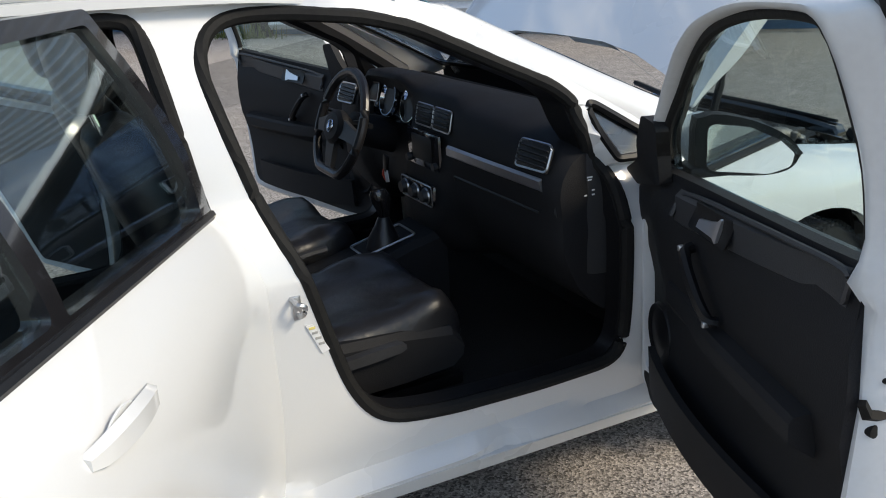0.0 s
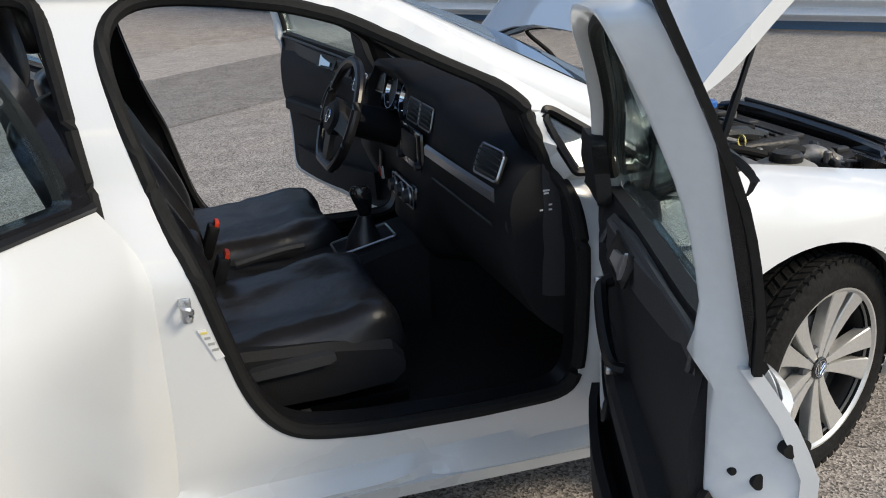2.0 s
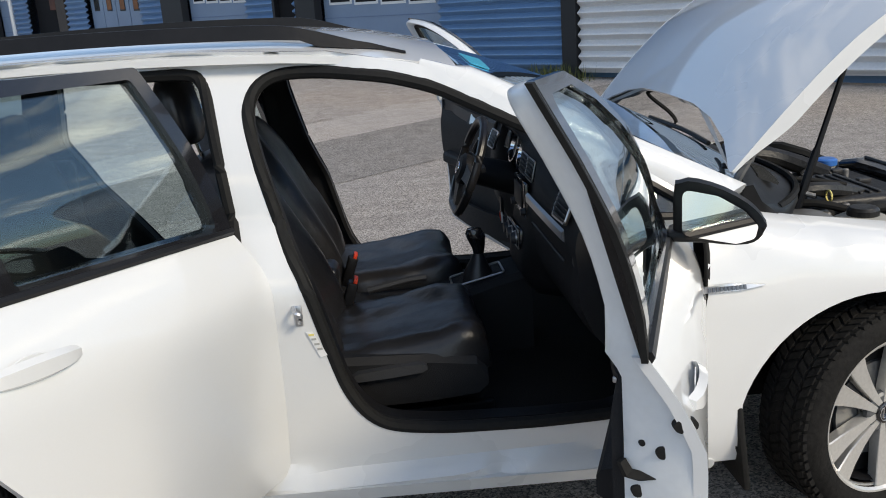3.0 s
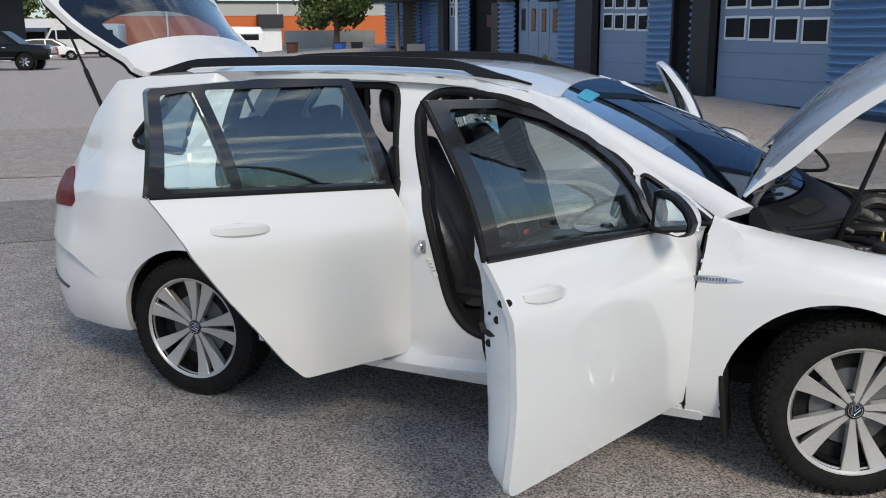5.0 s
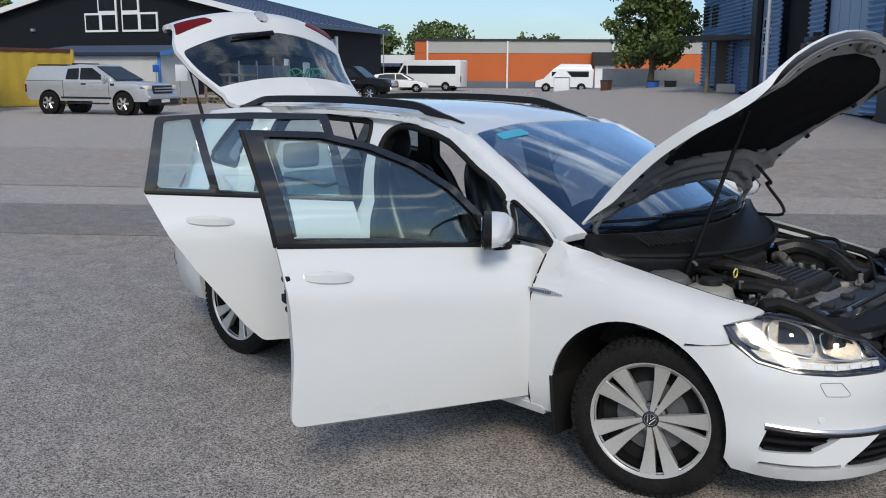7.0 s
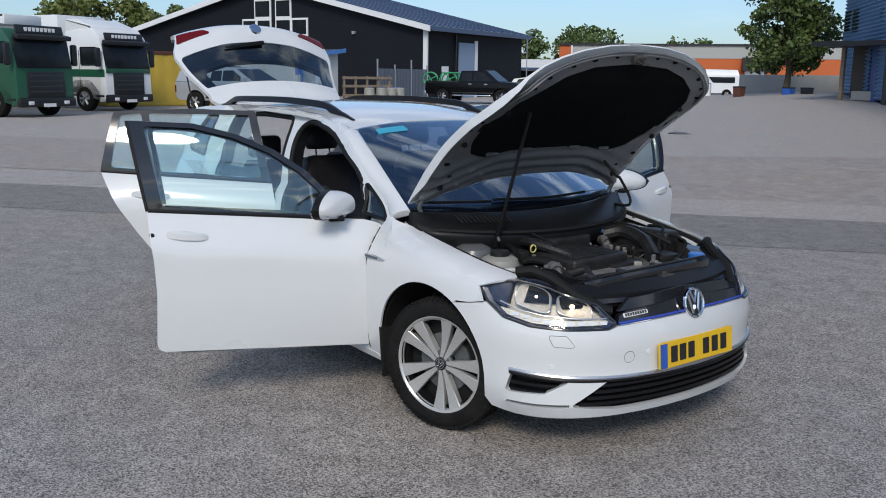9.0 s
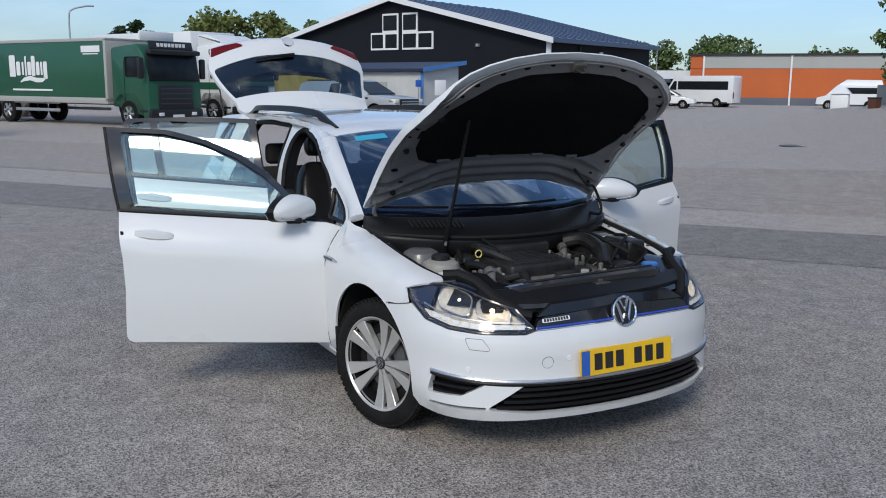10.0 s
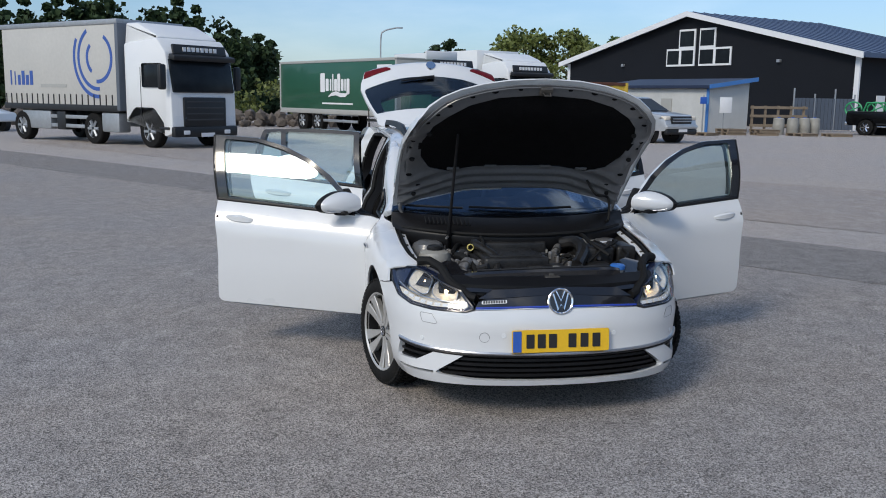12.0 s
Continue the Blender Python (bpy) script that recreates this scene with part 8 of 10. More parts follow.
# ---- ground ----
WALL0, WALLD = Vector((-2.653, 17.301)), Vector((-0.6441, 0.7649))
WALLN = Vector((-0.7649, -0.6441))                 # out of the workshop's face, towards the yard


def rise(x, y):
    """The yard climbs a little towards the workshop."""
    p = Vector((x, y)) - WALL0
    s, d = p.dot(WALLD), p.dot(WALLN)
    top = 0.04 + 0.030 * max(0.0, min(32.0, s + 7.0))
    return top * smooth(13.0, 0.0, d) * smooth(-16.0, -7.0, s) * smooth(60, 30, s)


bm = bmesh.new()
n_ring = 120
radii = [0] + [1.5 * k for k in range(1, 40)] + [64, 72, 84, 100, 130, 180, 300, 600, 1500]
rows = [[bm.verts.new((0, 0, 0))]]
for r in radii[1:]:
    row = []
    for k in range(n_ring):
        x, y = r * math.cos(2 * math.pi * k / n_ring), r * math.sin(2 * math.pi * k / n_ring)
        row.append(bm.verts.new((x, y, rise(x, y))))
    rows.append(row)
for k in range(n_ring):
    bm.faces.new((rows[0][0], rows[1][k], rows[1][(k + 1) % n_ring]))
for a, b in zip(rows[1:], rows[2:]):
    for k in range(n_ring):
        bm.faces.new((a[k], b[k], b[(k + 1) % n_ring], a[(k + 1) % n_ring]))
bmesh.ops.recalc_face_normals(bm, faces=bm.faces)
# beyond the dark strip the sun's brightness is put into a paler asphalt colour
for f in bm.faces:
    m = f.calc_center_median()
    f.material_index = 1 if (m.x + 4.6) * -0.62 + (m.y - 3.55) * 0.785 > 0 else 0
ground = tagged(finish("ground", bm, ASPHALT), "worn grey asphalt yard with stains and cracks", "ground", kind="structure")
ground.data.materials.append(ASPHALT_PALE)


def strip(name, c, d, L, w0, w1, material, label, category, lift=0.004, ragged=0.06, cells=70, across=1):
    """A flat band on the ground with slightly ragged edges."""
    d = Vector((d[0], d[1], 0)).normalized()
    nn = Vector((-d.y, d.x, 0))
    bm = bmesh.new()
    rows = []
    for j in range(across + 1):
        w, e = w0 + (w1 - w0) * j / across, 1 + 8 * j / across
        row = []
        for k in range(cells + 1):
            t = (k / cells - 0.5) * L
            p = Vector((c[0], c[1], 0)) + d * t + nn * (w + ragged * noise.noise((t * 0.7, e, c[0])))
            p.z = rise(p.x, p.y) + lift
            row.append(bm.verts.new(p))
        rows.append(row)
    for a, b in zip(rows, rows[1:]):
        for k in range(cells):
            bm.faces.new((a[k], a[k + 1], b[k + 1], b[k]))
    return tagged(finish(name, bm, material), label, category, kind="structure")


strip("asphalt_strip", (-4.6, 3.55), (0.785, 0.62), 90, -1.0, 1.05, ASPHALT_DARK, "darker newer strip of asphalt across the yard", "asphalt patch")
strip("asphalt_far", (-1.0, 13.5), (0.80, 0.60), 70, -3.2, 3.0, ASPHALT_BROWN, "browner older asphalt before the workshop", "asphalt patch", 0.006)
strip("painted_line", (7.0, 6.3), (0.62, -0.78), 9, -0.05, 0.05, LINE_WHITE, "worn white parking line painted on asphalt", "road marking", 0.008, 0.01, 20)
strip("painted_line_far", (9.6, 8.6), (0.62, -0.78), 9, -0.05, 0.05, LINE_WHITE, "worn white parking line painted on asphalt", "road marking", 0.008, 0.01, 20)
for name, x, y, r in (("drain_cover", -12.3, 16.95, 0.40), ("manhole_cover", -8.4, -2.1, 0.14)):
    bm = bmesh.new()
    lathe(bm, [(-0.01, r), (0.010, r), (0.010, r - 0.04), (0.006, r - 0.045), (0.006, 0)], 28, "Z", (x, y, rise(x, y)), full=False)
    tagged(finish(name, bm, STEEL), "round dark iron cover set flush in the asphalt", "manhole cover", kind="structure")


# ---- the blue workshop ----
def wall_pose(s, d=0.0, z=0.0):
    """A frame on the workshop's face: its x runs along the wall, y up, z out of the wall."""
    o = WALL0 + WALLD * s + WALLN * d
    return Matrix(((-WALLD.x, 0, WALLN.x, o.x), (-WALLD.y, 0, WALLN.y, o.y), (0, 1, 0, z), (0, 0, 0, 1)))


def wall_base(s):
    p = WALL0 + WALLD * s
    return rise(p.x, p.y)


workshop = thing("workshop_building", "blue corrugated steel workshop with garage doors and black pillars", "building")


def on_wall(name, s0, s1, z0, z1, d0, d1, material, parent, bevel=0.0, label=""):
    """A slab on the face from s0 to s1, z0 to z1 over the base, d0 to d1 out of the wall."""
    bm = bmesh.new()
    m = wall_pose((s0 + s1) / 2, (d0 + d1) / 2, (z0 + z1) / 2 + wall_base((s0 + s1) / 2))
    box(bm, (0, 0, 0), (abs(s1 - s0), z1 - z0, abs(d1 - d0)), bevel)
    bmesh.ops.transform(bm, matrix=m, verts=bm.verts)
    return part(name, bm, material, parent, label)


def corrugated(s0, s1, material, z0=0.12, z1=6.2, pitch=0.152, name="corrugated_wall"):
    zs, ds = [], []
    z = z0
    while z < z1:
        for f in range(8):
            zs.append(z + f / 8 * pitch), ds.append(0.042 * (1 - math.cos(2 * math.pi * f / 8)))
        z += pitch
    bm = bmesh.new()
    b = wall_base((s0 + s1) / 2)
    rows = []
    for s in (s0, s1):
        front = [wall_pose(s, 0.03 + dd, 0) @ Vector((0, zz + b, 0)) for zz, dd in zip(zs, ds)]
        rows.append([bm.verts.new(p) for p in front])
    for k in range(len(zs) - 1):
        bm.faces.new((rows[0][k], rows[1][k], rows[1][k + 1], rows[0][k + 1]))
    bmesh.ops.recalc_face_normals(bm, faces=bm.faces)
    part(name, bm, material, workshop, angle=60)


def garage_door(s0, s1, rows_z, cols, label="pale blue sectional garage door"):
    d = on_wall("garage_door", s0, s1, 0.02, 4.6, -0.16, -0.10, DOOR_BLUE, workshop, 0, label)
    for k in range(9):
        on_wall("door_joint", s0, s1, 0.5 * k + 0.49, 0.5 * k + 0.505, -0.101, -0.094, LEAF_BLUE, d)
    w = (s1 - s0 - 0.30) / cols
    for z0, z1 in rows_z:
        for c in range(cols):
            a = s0 + 0.15 + w * c
            pane = on_wall("door_window", a + 0.04, a + w - 0.04, z0, z1, -0.10, -0.088, FRAME_WHITE, d)
            on_wall("window_glass", a + 0.09, a + w - 0.09, z0 + 0.05, z1 - 0.05, -0.088, -0.083, WIN_DARK, pane)


on_wall("back_wall", -16.0, 25.4, 0.0, 6.3, -0.45, -0.22, CLAD_BLACK, workshop)
p_end = [(WALL0 + WALLD * s - WALLN * d) for s, d in ((25.4, 0.22), (25.4, 14), (-16, 14), (-16, 0.22))]
bm = bmesh.new()
loft(bm, [[(p.x, p.y, 0.0) for p in p_end], [(p.x, p.y, 6.3) for p in p_end]])
part("hall_body", bm, CORR_BLUE, workshop)
on_wall("roof_edge", -16.2, 25.6, 6.2, 6.6, -0.5, 0.25, PILLAR, workshop)
corrugated(19.45, 25.0, CORR_BLUE)
corrugated(18.30, 19.45, CORR_BLUE, 2.2)
corrugated(16.95, 18.30, CORR_BLUE)
corrugated(13.6, 14.75, CORR_BLUE)
corrugated(9.5, 10.85, CORR_BLUE)
corrugated(5.25, 6.4, CORR_BLUE)
corrugated(0.50, 1.55, CORR_BLUE)
corrugated(-0.35, -0.22, CORR_BLUE)
corrugated(-0.22, 0.50, CORR_BLUE, 2.15)
corrugated(-7.30, -4.55, CORR_BLUE)
corrugated(-15.9, -7.62, CORR_WHITE, 0.12, 6.2, 0.168)
for s0, s1 in ((16.30, 16.95), (4.22, 5.2), (-1.02, -0.36), (-7.60, -7.32)):
    on_wall("pillar", s0, s1, 0.0, 6.3, -0.05, 0.14, PILLAR, workshop)
for s0, s1 in ((10.85, 13.6),):
    # flat black slab drawn for the shade inside the bay
    on_wall("open_bay", s0, s1, 0.0, 4.8, -0.215, -0.19, INSIDE_SHADE, workshop)
    on_wall("lintel", s0, s1, 4.8, 6.2, -0.05, 0.05, CORR_BLUE, workshop)
    on_wall("bay_clutter", s0 + 0.3, s0 + 0.9, 0.0, 2.0, -0.19, -0.02, WOOD_DARK, workshop)
    on_wall("bay_red_box", s0 + 1.1, s0 + 1.5, 1.2, 1.6, -0.19, -0.10, RUST, workshop)
door = on_wall("service_door", -0.22, 0.50, 0.0, 2.12, -0.10, -0.04, INSIDE_SHADE, workshop, 0, "open service doorway, its inner shade a near-black slab")
on_wall("service_door_frame", 0.44, 0.52, 0.0, 2.16, -0.10, 0.09, PILLAR, workshop)
on_wall("service_door_head", -0.24, 0.52, 2.10, 2.18, -0.10, 0.09, PILLAR, workshop)
on_wall("service_door_leaf", -0.16, -0.12, 0.0, 2.08, -0.6, -0.05, PILLAR, workshop)
door = on_wall("blue_door", 18.32, 19.42, 0.0, 2.15, -0.05, 0.05, DEEP_BLUE, workshop, 0, "deep blue steel door")
on_wall("blue_door_handle", 18.42, 18.52, 1.0, 1.06, 0.05, 0.10, GALV, door)
garage_door(1.58, 4.20, ((1.30, 1.72), (1.82, 2.24), (2.34, 2.76)), 4)
garage_door(-4.50, -1.05, ((1.22, 1.70), (1.84, 2.32), (2.46, 2.92)), 4)
garage_door(14.85, 16.30, ((1.5, 1.9), (2.0, 2.4), (2.5, 2.9)), 3)
leafs = on_wall("folding_doors", 6.42, 9.48, 0.02, 5.2, -0.14, -0.10, LEAF_BLUE, workshop, 0, "blue folding leaf doors with narrow windows")
for k in range(4):
    a = 6.45 + k * 0.755
    lf = on_wall("door_leaf", a + 0.015, a + 0.735, 0.05, 5.15, -0.10, -0.05, DOOR_BLUE, leafs)
    fr = on_wall("leaf_window", a + 0.22, a + 0.52, 1.15, 1.82, -0.05, -0.040, PILLAR, lf)
    on_wall("window_glass", a + 0.25, a + 0.49, 1.19, 1.78, -0.040, -0.036, WIN_DARK if k == 3 else WIN_ORANGE, fr)
    on_wall("leaf_rail", a + 0.05, a + 0.70, 0.30, 0.42, -0.05, -0.030, LEAF_BLUE, lf)
    on_wall("leaf_hinge", a + 0.70, a + 0.75, 2.05, 2.25, -0.05, 0.0, PILLAR, lf)
on_wall("lintel", 6.4, 9.5, 5.2, 6.2, -0.05, 0.05, CORR_BLUE, workshop)
on_wall("lintel", 1.55, 4.22, 4.6, 6.2, -0.05, 0.05, CORR_BLUE, workshop)
on_wall("lintel", -4.55, -1.02, 4.6, 6.2, -0.05, 0.05, CORR_BLUE, workshop)
on_wall("lintel", 14.8, 16.3, 4.6, 6.2, -0.05, 0.05, CORR_BLUE, workshop)
for s in (9.75, 6.6):
    l = on_wall("wall_lamp", s - 0.35, s + 0.35, 2.02, 2.18, 0.10, 0.45, PILLAR, workshop, 0.03)
    on_wall("lamp_arm", s - 0.04, s + 0.04, 2.16, 2.32, 0.05, 0.30, PILLAR, l)
bm = bmesh.new()
for s in (14.80,):
    tube(bm, [wall_pose(s, 0.14, 0) @ Vector((0, 0.3 + wall_base(s), 0)), wall_pose(s, 0.14, 0) @ Vector((0, 6.2, 0))], 0.06, 10)
part("downpipe", bm, TRUCK_WHITE, workshop)
for a in (22.3, 23.9):
    w = on_wall("wall_window", a, a + 1.0, 2.7, 3.6, 0.05, 0.10, PILLAR, workshop)
    for q in (0.06, 0.53):
        on_wall("window_pane", a + q, a + q + 0.42, 2.76, 3.54, 0.10, 0.106, WIN_DARK, w)
# weeds at the foot of the wall
for s in (-7.2, 0.1):
    rnd = random.Random(int(s * 10))
    bm = bmesh.new()
    for k in range(220):
        q = wall_pose(s + rnd.gauss(0, 0.30), 0.20 + abs(rnd.gauss(0, 0.12)), 0) @ Vector((0, wall_base(s), 0))
        h = rnd.uniform(0.08, 0.32)
        a = rnd.uniform(0, 6.28)
        v = Vector((math.cos(a), math.sin(a), 0)) * rnd.uniform(0.03, 0.12)
        t = Vector((-v.y, v.x, 0)).normalized() * 0.010
        bm.faces.new([bm.verts.new(q - t), bm.verts.new(q + t), bm.verts.new(q + v + Vector((0, 0, h)))])
    tagged(finish("weeds", bm, GRASS), "dry weeds growing at the foot of the wall", "weeds", kind="stuff")

# ---- the black barn-like hall ----
BR, BL = Vector((-47.0, 34.0)), Vector((-72.5, 23.5))
bd = (BL - BR).normalized()
bn = Vector((-bd.y, bd.x)) * (1 if Vector((-bd.y, bd.x)).dot(Vector((1, -1))) > 0 else -1)
hall = thing("gabled_hall", "black steel-clad gabled hall with white corner trims and white windows", "building")


def hall_pose(a, out=0.0, z=0.0):
    o = BR + bd * a + bn * out
    return Matrix(((-bd.x, 0, bn.x, o.x), (-bd.y, 0, bn.y, o.y), (0, 1, 0, z), (0, 0, 0, 1)))


def on_gable(name, a0, a1, z0, z1, d0, d1, material, parent, label=""):
    bm = bmesh.new()
    box(bm, (0, 0, 0), (abs(a1 - a0), z1 - z0, abs(d1 - d0)))
    bmesh.ops.transform(bm, matrix=hall_pose((a0 + a1) / 2, (d0 + d1) / 2, (z0 + z1) / 2), verts=bm.verts)
    return part(name, bm, material, parent, label)


W_HALL, EAVE, PEAK, LONG = 27.6, 4.72, 7.95, 15.2
bm = bmesh.new()
prof = [(0, 0), (0, EAVE), (W_HALL / 2, PEAK), (W_HALL, EAVE), (W_HALL, 0)]
loft(bm, [[hall_pose(a, o, 0) @ Vector((0, z, 0)) for a, z in prof] for o in (0, -LONG)])
part("wall", bm, CLAD_BLACK, hall)
for k, (a0, z0, a1, z1) in enumerate(((-0.7, EAVE - 0.16, W_HALL / 2, PEAK), (W_HALL + 0.7, EAVE - 0.16, W_HALL / 2, PEAK))):
    bm = bmesh.new()
    loft(bm, [[hall_pose(a0, o, 0) @ Vector((0, z0 + 0.02, 0)), hall_pose(a0, o, 0) @ Vector((0, z0 + 0.24, 0)), hall_pose(a1, o, 0) @ Vector((0, z1 + 0.24, 0)), hall_pose(a1, o, 0) @ Vector((0, z1 + 0.02, 0))] for o in (0.55, -LONG - 0.4)])
    r = part("roof", bm, ROOF_BLUE, hall)
    bm = bmesh.new()
    loft(bm, [[hall_pose(a0, o, 0) @ Vector((0, z0 - 0.12, 0)), hall_pose(a0, o, 0) @ Vector((0, z0 + 0.26, 0)), hall_pose(a1, o, 0) @ Vector((0, z1 + 0.26, 0)), hall_pose(a1, o, 0) @ Vector((0, z1 - 0.12, 0))] for o in (0.56, 0.66)])
    part("barge_board", bm, FRAME_WHITE, r)
    for q in range(14):
        t = (q + 0.5) / 14
        bm = bmesh.new()
        o = 0.5 - t * (LONG + 0.8)
        tube(bm, [hall_pose(a0, o, 0) @ Vector((0, z0 + 0.26, 0)), hall_pose(a1, o, 0) @ Vector((0, z1 + 0.26, 0))], 0.03, 4)
        part("roof_seam", bm, ROOF_BLUE, r)
for a in (0.0, W_HALL):
    on_gable("corner_trim", a - 0.16, a + 0.16, 0, EAVE, -0.10, 0.05, FRAME_WHITE, hall)
for a0, a1, z0, z1 in ((13.3, 16.1, 4.25, 5.55), (13.3, 14.9, 5.55, 6.95), (9.9, 12.9, 4.25, 5.55), (11.4, 12.9, 5.55, 6.95)):
    w = on_gable("window", a0, a1, z0, z1, 0.0, 0.08, FRAME_WHITE, hall, "white-framed window with dark glass")
    n = 2 if a1 - a0 > 2 else 1
    step = (a1 - a0) / n
    for k in range(n):
        on_gable("pane", a0 + step * k + 0.14, a0 + step * (k + 1) - 0.10, z0 + 0.14, z1 - 0.14, 0.08, 0.09, WIN_DARK, w)
for a in (5.8, 20.8):
    on_gable("wall_lamp", a - 0.12, a + 0.12, 4.35, 4.55, 0.0, 0.22, GALV, hall)
# the long side with its door


def on_side(name, o0, o1, z0, z1, d0, d1, material, parent, label=""):
    bm = bmesh.new()
    c = BR - bn * (o0 + o1) / 2 - bd * (d0 + d1) / 2
    box(bm, (0, 0, 0), (abs(o1 - o0), abs(d1 - d0), z1 - z0), 0, turn_z(math.degrees(math.atan2(bn.y, bn.x))))
    bmesh.ops.translate(bm, vec=(c.x, c.y, (z0 + z1) / 2), verts=bm.verts)
    return part(name, bm, material, parent, label)


on_side("side_door", 4.6, 7.0, 0, 3.9, 0.0, 0.06, DOOR_BLUE, hall, "tall blue-grey sliding door")
on_side("door_trim", 7.0, 7.4, 0, 4.1, 0.0, 0.09, FRAME_WHITE, hall)
on_side("side_downpipe", 4.0, 4.15, 0, 4.4, 0.0, 0.12, PILLAR, hall)
on_side("gutter", -0.4, 15.4, 4.50, 4.66, 0.55, 0.72, ROOF_BLUE, hall)
on_side("notice_board", 2.2, 3.1, 1.2, 2.2, 0.0, 0.05, FRAME_WHITE, hall)

# ---- white office shed before the gable ----
shed = thing("office_shed", "low dirty-white office shed with a blue sheet roof", "building")
SH, SD, SN = Vector((-40.7, 21.1)), bd, bn


def shed_pt(a, o, z):
    p = SH + SD * a + SN * o
    return Vector((p.x, p.y, z))


bm = bmesh.new()
loft(bm, [[shed_pt(a, 0, 0), shed_pt(a, 0, 2.35), shed_pt(a, -3.2, 2.80), shed_pt(a, -3.2, 0)] for a in (0.0, 8.5)])
part("wall", bm, SHED_WALL, shed)
bm = bmesh.new()
loft(bm, [[shed_pt(a, 0.3, 2.36), shed_pt(a, 0.3, 2.52), shed_pt(a, -3.5, 2.98), shed_pt(a, -3.5, 2.82)] for a in (-0.3, 8.8)])
part("roof", bm, ROOF_NAVY, shed)
bm = bmesh.new()
loft(bm, [[shed_pt(a, 0.32, 2.34), shed_pt(a, 0.32, 2.56), shed_pt(a, -3.5, 3.02), shed_pt(a, -3.5, 2.80)] for a in (-0.30, -0.36)])
part("fascia", bm, SHED_BLUE, shed)
for a0, a1, z0, z1, m, nm in ((6.0, 7.0, 0.9, 1.7, WIN_DARK, "window"), (4.6, 5.3, 0.1, 1.8, FRAME_WHITE, "door"), (-0.05, 0.12, 0.0, 2.35, SHED_BLUE, "corner_board"), (2.6, 3.4, 1.1, 1.8, GREY_BAND, "meter_box")):
    bm = bmesh.new()
    loft(bm, [[shed_pt(a, 0.0, z0), shed_pt(a, 0.05, z0), shed_pt(a, 0.05, z1), shed_pt(a, 0.0, z1)] for a in (a0, a1)])
    part(nm, bm, m, shed)
sign = thing("parking_sign", "blue parking sign beside a small white notice on a post", "sign")
bm = bmesh.new()
tube(bm, [shed_pt(-0.2, 0.6, 0), shed_pt(-0.2, 0.6, 2.0)], 0.04, 8)
part("sign_post", bm, GALV, sign)
bm = bmesh.new()
box(bm, shed_pt(-0.25, 0.66, 1.72), (0.04, 0.36, 0.36), 0.01)
part("sign_plate", bm, PLATE_BLUE, sign)
letter = bpy.data.curves.new("letter", "FONT")
letter.body, letter.size, letter.extrude, letter.align_x, letter.align_y = "P", 0.36, 0.004, "CENTER", "CENTER"
tmp = new("sign_letter", letter)
dep = bpy.context.evaluated_depsgraph_get()
me = bpy.data.meshes.new_from_object(tmp.evaluated_get(dep))
bpy.data.objects.remove(tmp)
me.materials.clear()
me.materials.append(PRINT_WHITE)
ob = new("sign_letter", me)
ob.parent = sign
ob.matrix_basis = Matrix.Translation(shed_pt(-0.25, 0.69, 1.72)) @ pose(0, 0, 0, 90, 0, 90)
bm = bmesh.new()
box(bm, shed_pt(-1.75, 0.66, 1.50), (0.04, 0.66, 0.80), 0.01)
nb = part("notice_board", bm, FRAME_WHITE, sign)
for k in range(3):
    bm = bmesh.new()
    box(bm, shed_pt(-1.75, 0.69, 1.66 - 0.16 * k), (0.01, 0.40 - 0.08 * k, 0.06))
    part("notice_bar", bm, LOGO_BLUE, nb)
bm = bmesh.new()
tube(bm, [shed_pt(-1.6, 0.62, 0), shed_pt(-1.6, 0.62, 1.9)], 0.03, 8)
part("sign_post", bm, GALV, sign)

# ---- mesh gate, pallets, drums by the hall ----
gate = thing("steel_gate", "grey sheet-steel yard gate on galvanised posts", "gate")
G0, G1 = Vector((-42.6, 27.2)), Vector((-44.4, 32.2))
for k in range(4):
    p = G0.lerp(G1, k / 3)
    bm = bmesh.new()
    tube(bm, [(p.x, p.y, 0), (p.x, p.y, 2.5 if k in (0, 2) else 2.2)], 0.05, 8)
    part("gate_post", bm, GALV, gate)
for k in range(16):
    p, q = G0.lerp(G1, k / 16 + 0.004), G0.lerp(G1, (k + 1) / 16 - 0.004)
    bm = bmesh.new()
    loft(bm, [[(p.x, p.y, z), (q.x, q.y, z), (q.x + 0.03, q.y, z), (p.x + 0.03, p.y, z)] for z in (0.12, 1.95)])
    part("gate_board", bm, GREY_BASE, gate)
pallet0 = thing("wood_pallet", "weathered timber pallet lying on the asphalt", "pallet", "pallets by the shed")
for k in range(7):
    bm = bmesh.new()
    box(bm, (0, -0.48 + 0.16 * k, 0.135), (0.8 * 1.5, 0.11, 0.022))
    part("deck_board", bm, WOOD, pallet0)
for x in (-0.5, 0, 0.5):
    bm = bmesh.new()
    box(bm, (x, 0, 0.062), (0.10, 1.1, 0.12))
    part("bearer", bm, WOOD, pallet0)
spots = [(-38.4, 21.3, 0, 5), (-38.1, 23.0, 0, -10), (-37.6, 24.8, 0, 15), (-38.4, 21.3, 0.16, 8), (-37.4, 19.3, 0, 30), (-37.2, 26.5, 0, -4), (-38.1, 23.0, 0.16, 2)]
pallet0.matrix_basis = pose(spots[0][0], spots[0][1], spots[0][2], 0, 0, spots[0][3])
for x, y, z, a in spots[1:]:
    copy_thing(pallet0, pose(x, y, z, 0, 0, a))
rack = thing("timber_rack", "open timber rack with boards and drums behind the pallets", "rack")
